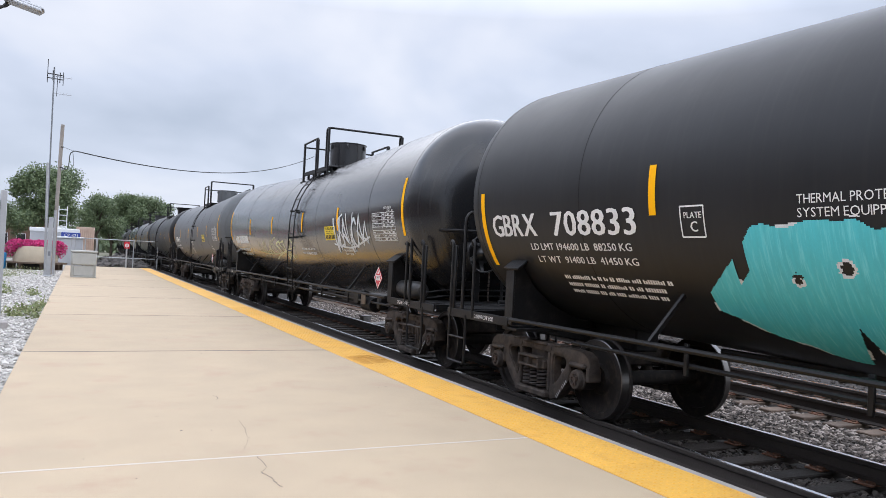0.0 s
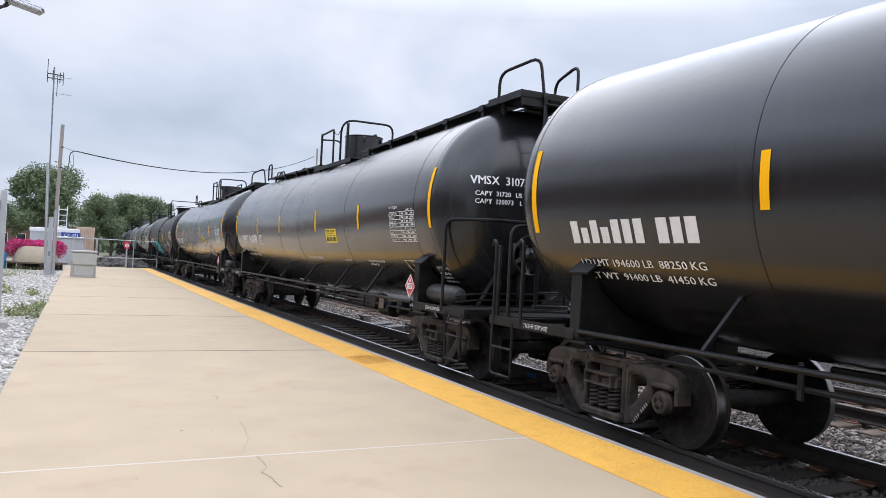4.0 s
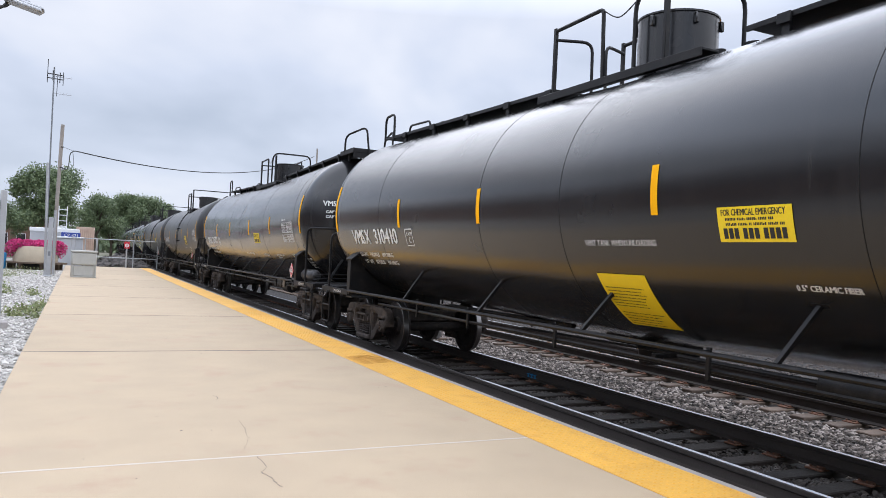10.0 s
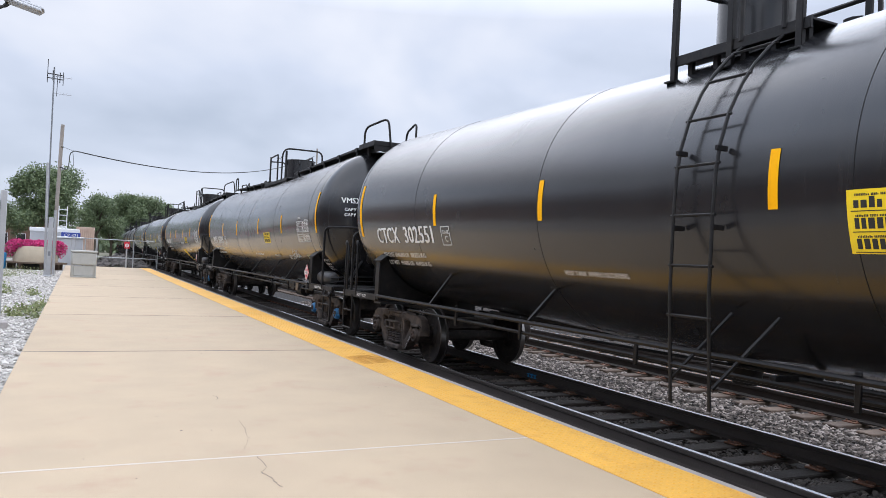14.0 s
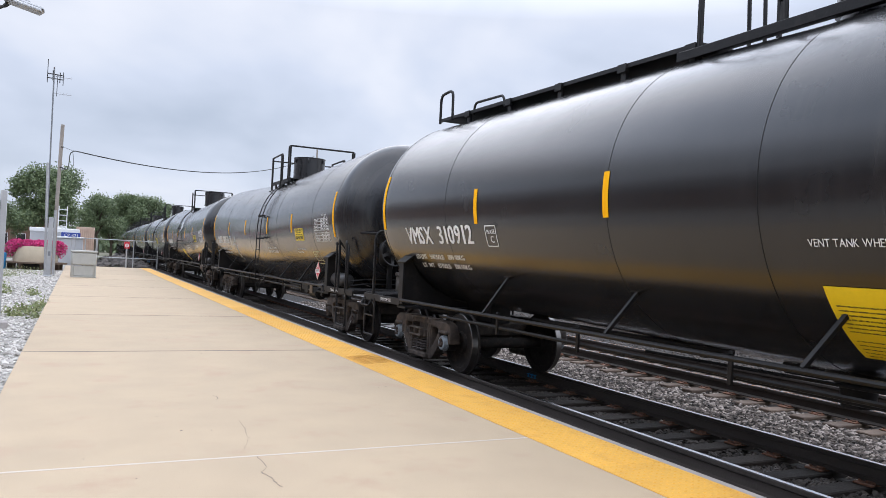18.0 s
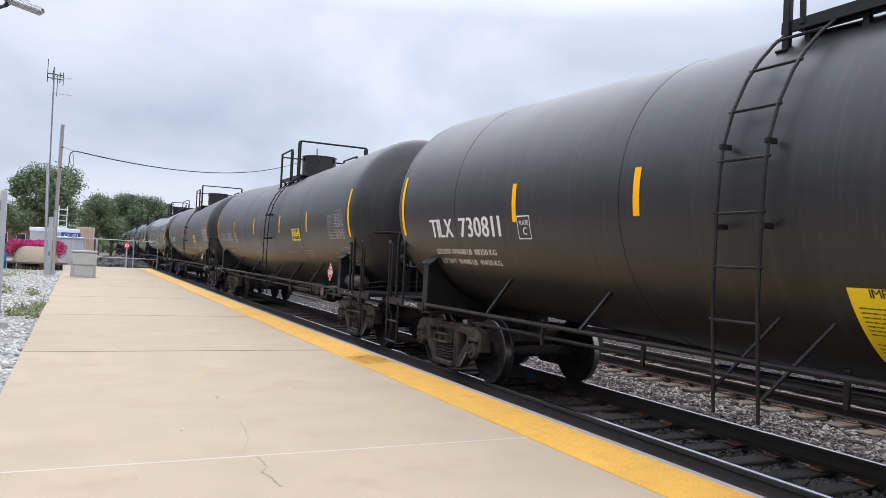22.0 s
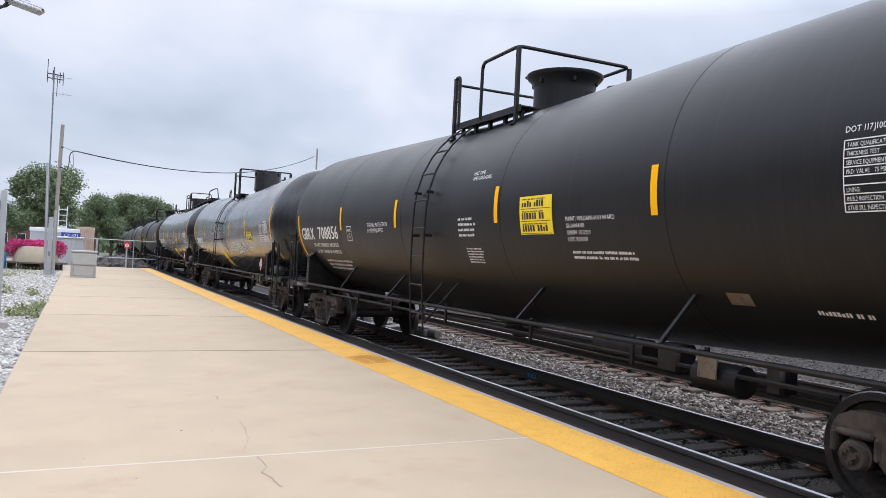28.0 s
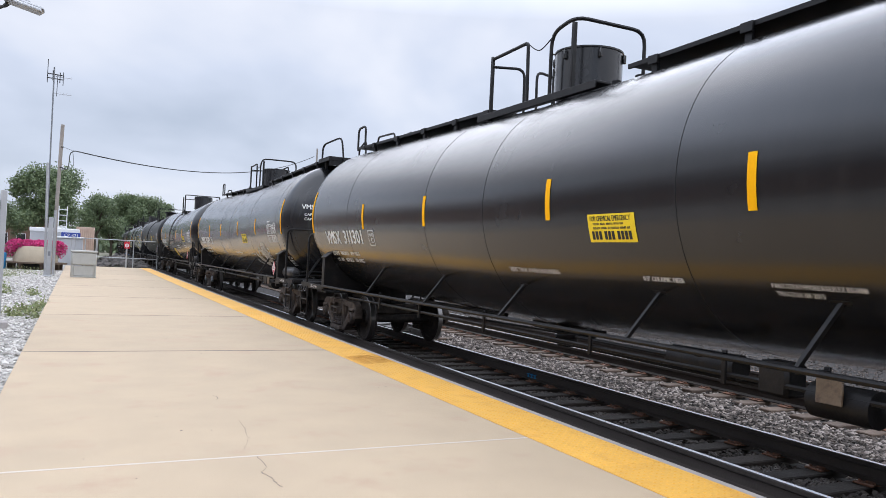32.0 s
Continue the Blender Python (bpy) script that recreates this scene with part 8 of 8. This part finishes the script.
def platform_marks(plat):
    """Cracks in the slabs, the worn tile strip, the blue mark on the rail."""
    for pts, w in (([(1.39, 6.825), (1.346, 6.286), (1.30, 6.05), (1.207, 5.762)], 0.006), ([(1.28, 5.608), (1.274, 5.299), (1.22, 5.18), (1.258, 5.062), (1.25, 4.95), (1.279, 4.834)], 0.011), ([(1.347, 8.078), (1.38, 7.95), (1.351, 7.826)], 0.008)):
        rnd = random.Random(len(pts))
        P = smooth_path([(a, b, 0) for a, b in pts], 5)
        s = Shape()
        vs, fs = [], []
        for i, p in enumerate(P):
            k = w * rnd.uniform(0.2, 1)
            jx = rnd.uniform(-.012, .012)
            vs += [(p.x + jx - k / 2, p.y, 0.0012), (p.x + jx + k / 2, p.y + 0.01, 0.0012)]
        for i in range(len(P) - 1):
            fs.append((2 * i, 2 * i + 1, 2 * i + 3, 2 * i + 2))
        s.add(vs, fs)
        part("crack", s, M_JOINT_D, plat, "fine crack in the concrete", smooth=0)
    rnd = random.Random(2)
    for k in range(26):
        s = Shape()
        x, y, r = rnd.uniform(0, 3.5), rnd.uniform(3.5, 18), rnd.uniform(0.006, 0.016)
        s.add([(x + r * math.cos(t) * rnd.uniform(.5, 1), y + 1.4 * r * math.sin(t) * rnd.uniform(.5, 1), 0.0014) for t in np.linspace(0, 5.6, 8)], [tuple(range(8))])
        part("stain", s, M_JOINT_D, plat, smooth=0)
    s = Shape()
    for i in range(9):
        for j in range(14):
            x, y = XI + 0.06 + i * 0.06, 10.05 + j * 0.06 + i * 0.02
            s.add([(x, y, 0.0092), (x + 0.05, y, 0.0092), (x + 0.05, y + 0.022, 0.0092), (x, y + 0.022, 0.0092)], [(0, 1, 2, 3)])
    part("worn_patch", s, M_TACT_OLD, plat, "worn dark patch of the tactile strip", smooth=0)
    s = Shape()
    for k in range(3):
        side = TRACK_X + 0.7535 - 0.020
        y = 10.80 - k * 0.10
        s.tube(smooth_path([(side, y, -0.31), (side, y - 0.06, -0.30), (side, y - 0.03, -0.335), (side, y - 0.07, -0.36), (side, y, -0.365)], 4), 0.012, 4)
    part("paint_mark", s, M_BLUE_RAIL, TRACK1, "blue sprayed mark on the rail web", smooth=0)


platform_pieces(PLATFORM)
platform_marks(PLATFORM)
ties_of(TRACK1, TRACK_X, 3, M_TIE_DARK)
ties_of(TRACK2, TRACK2_X, 4, M_TIE)
motions()
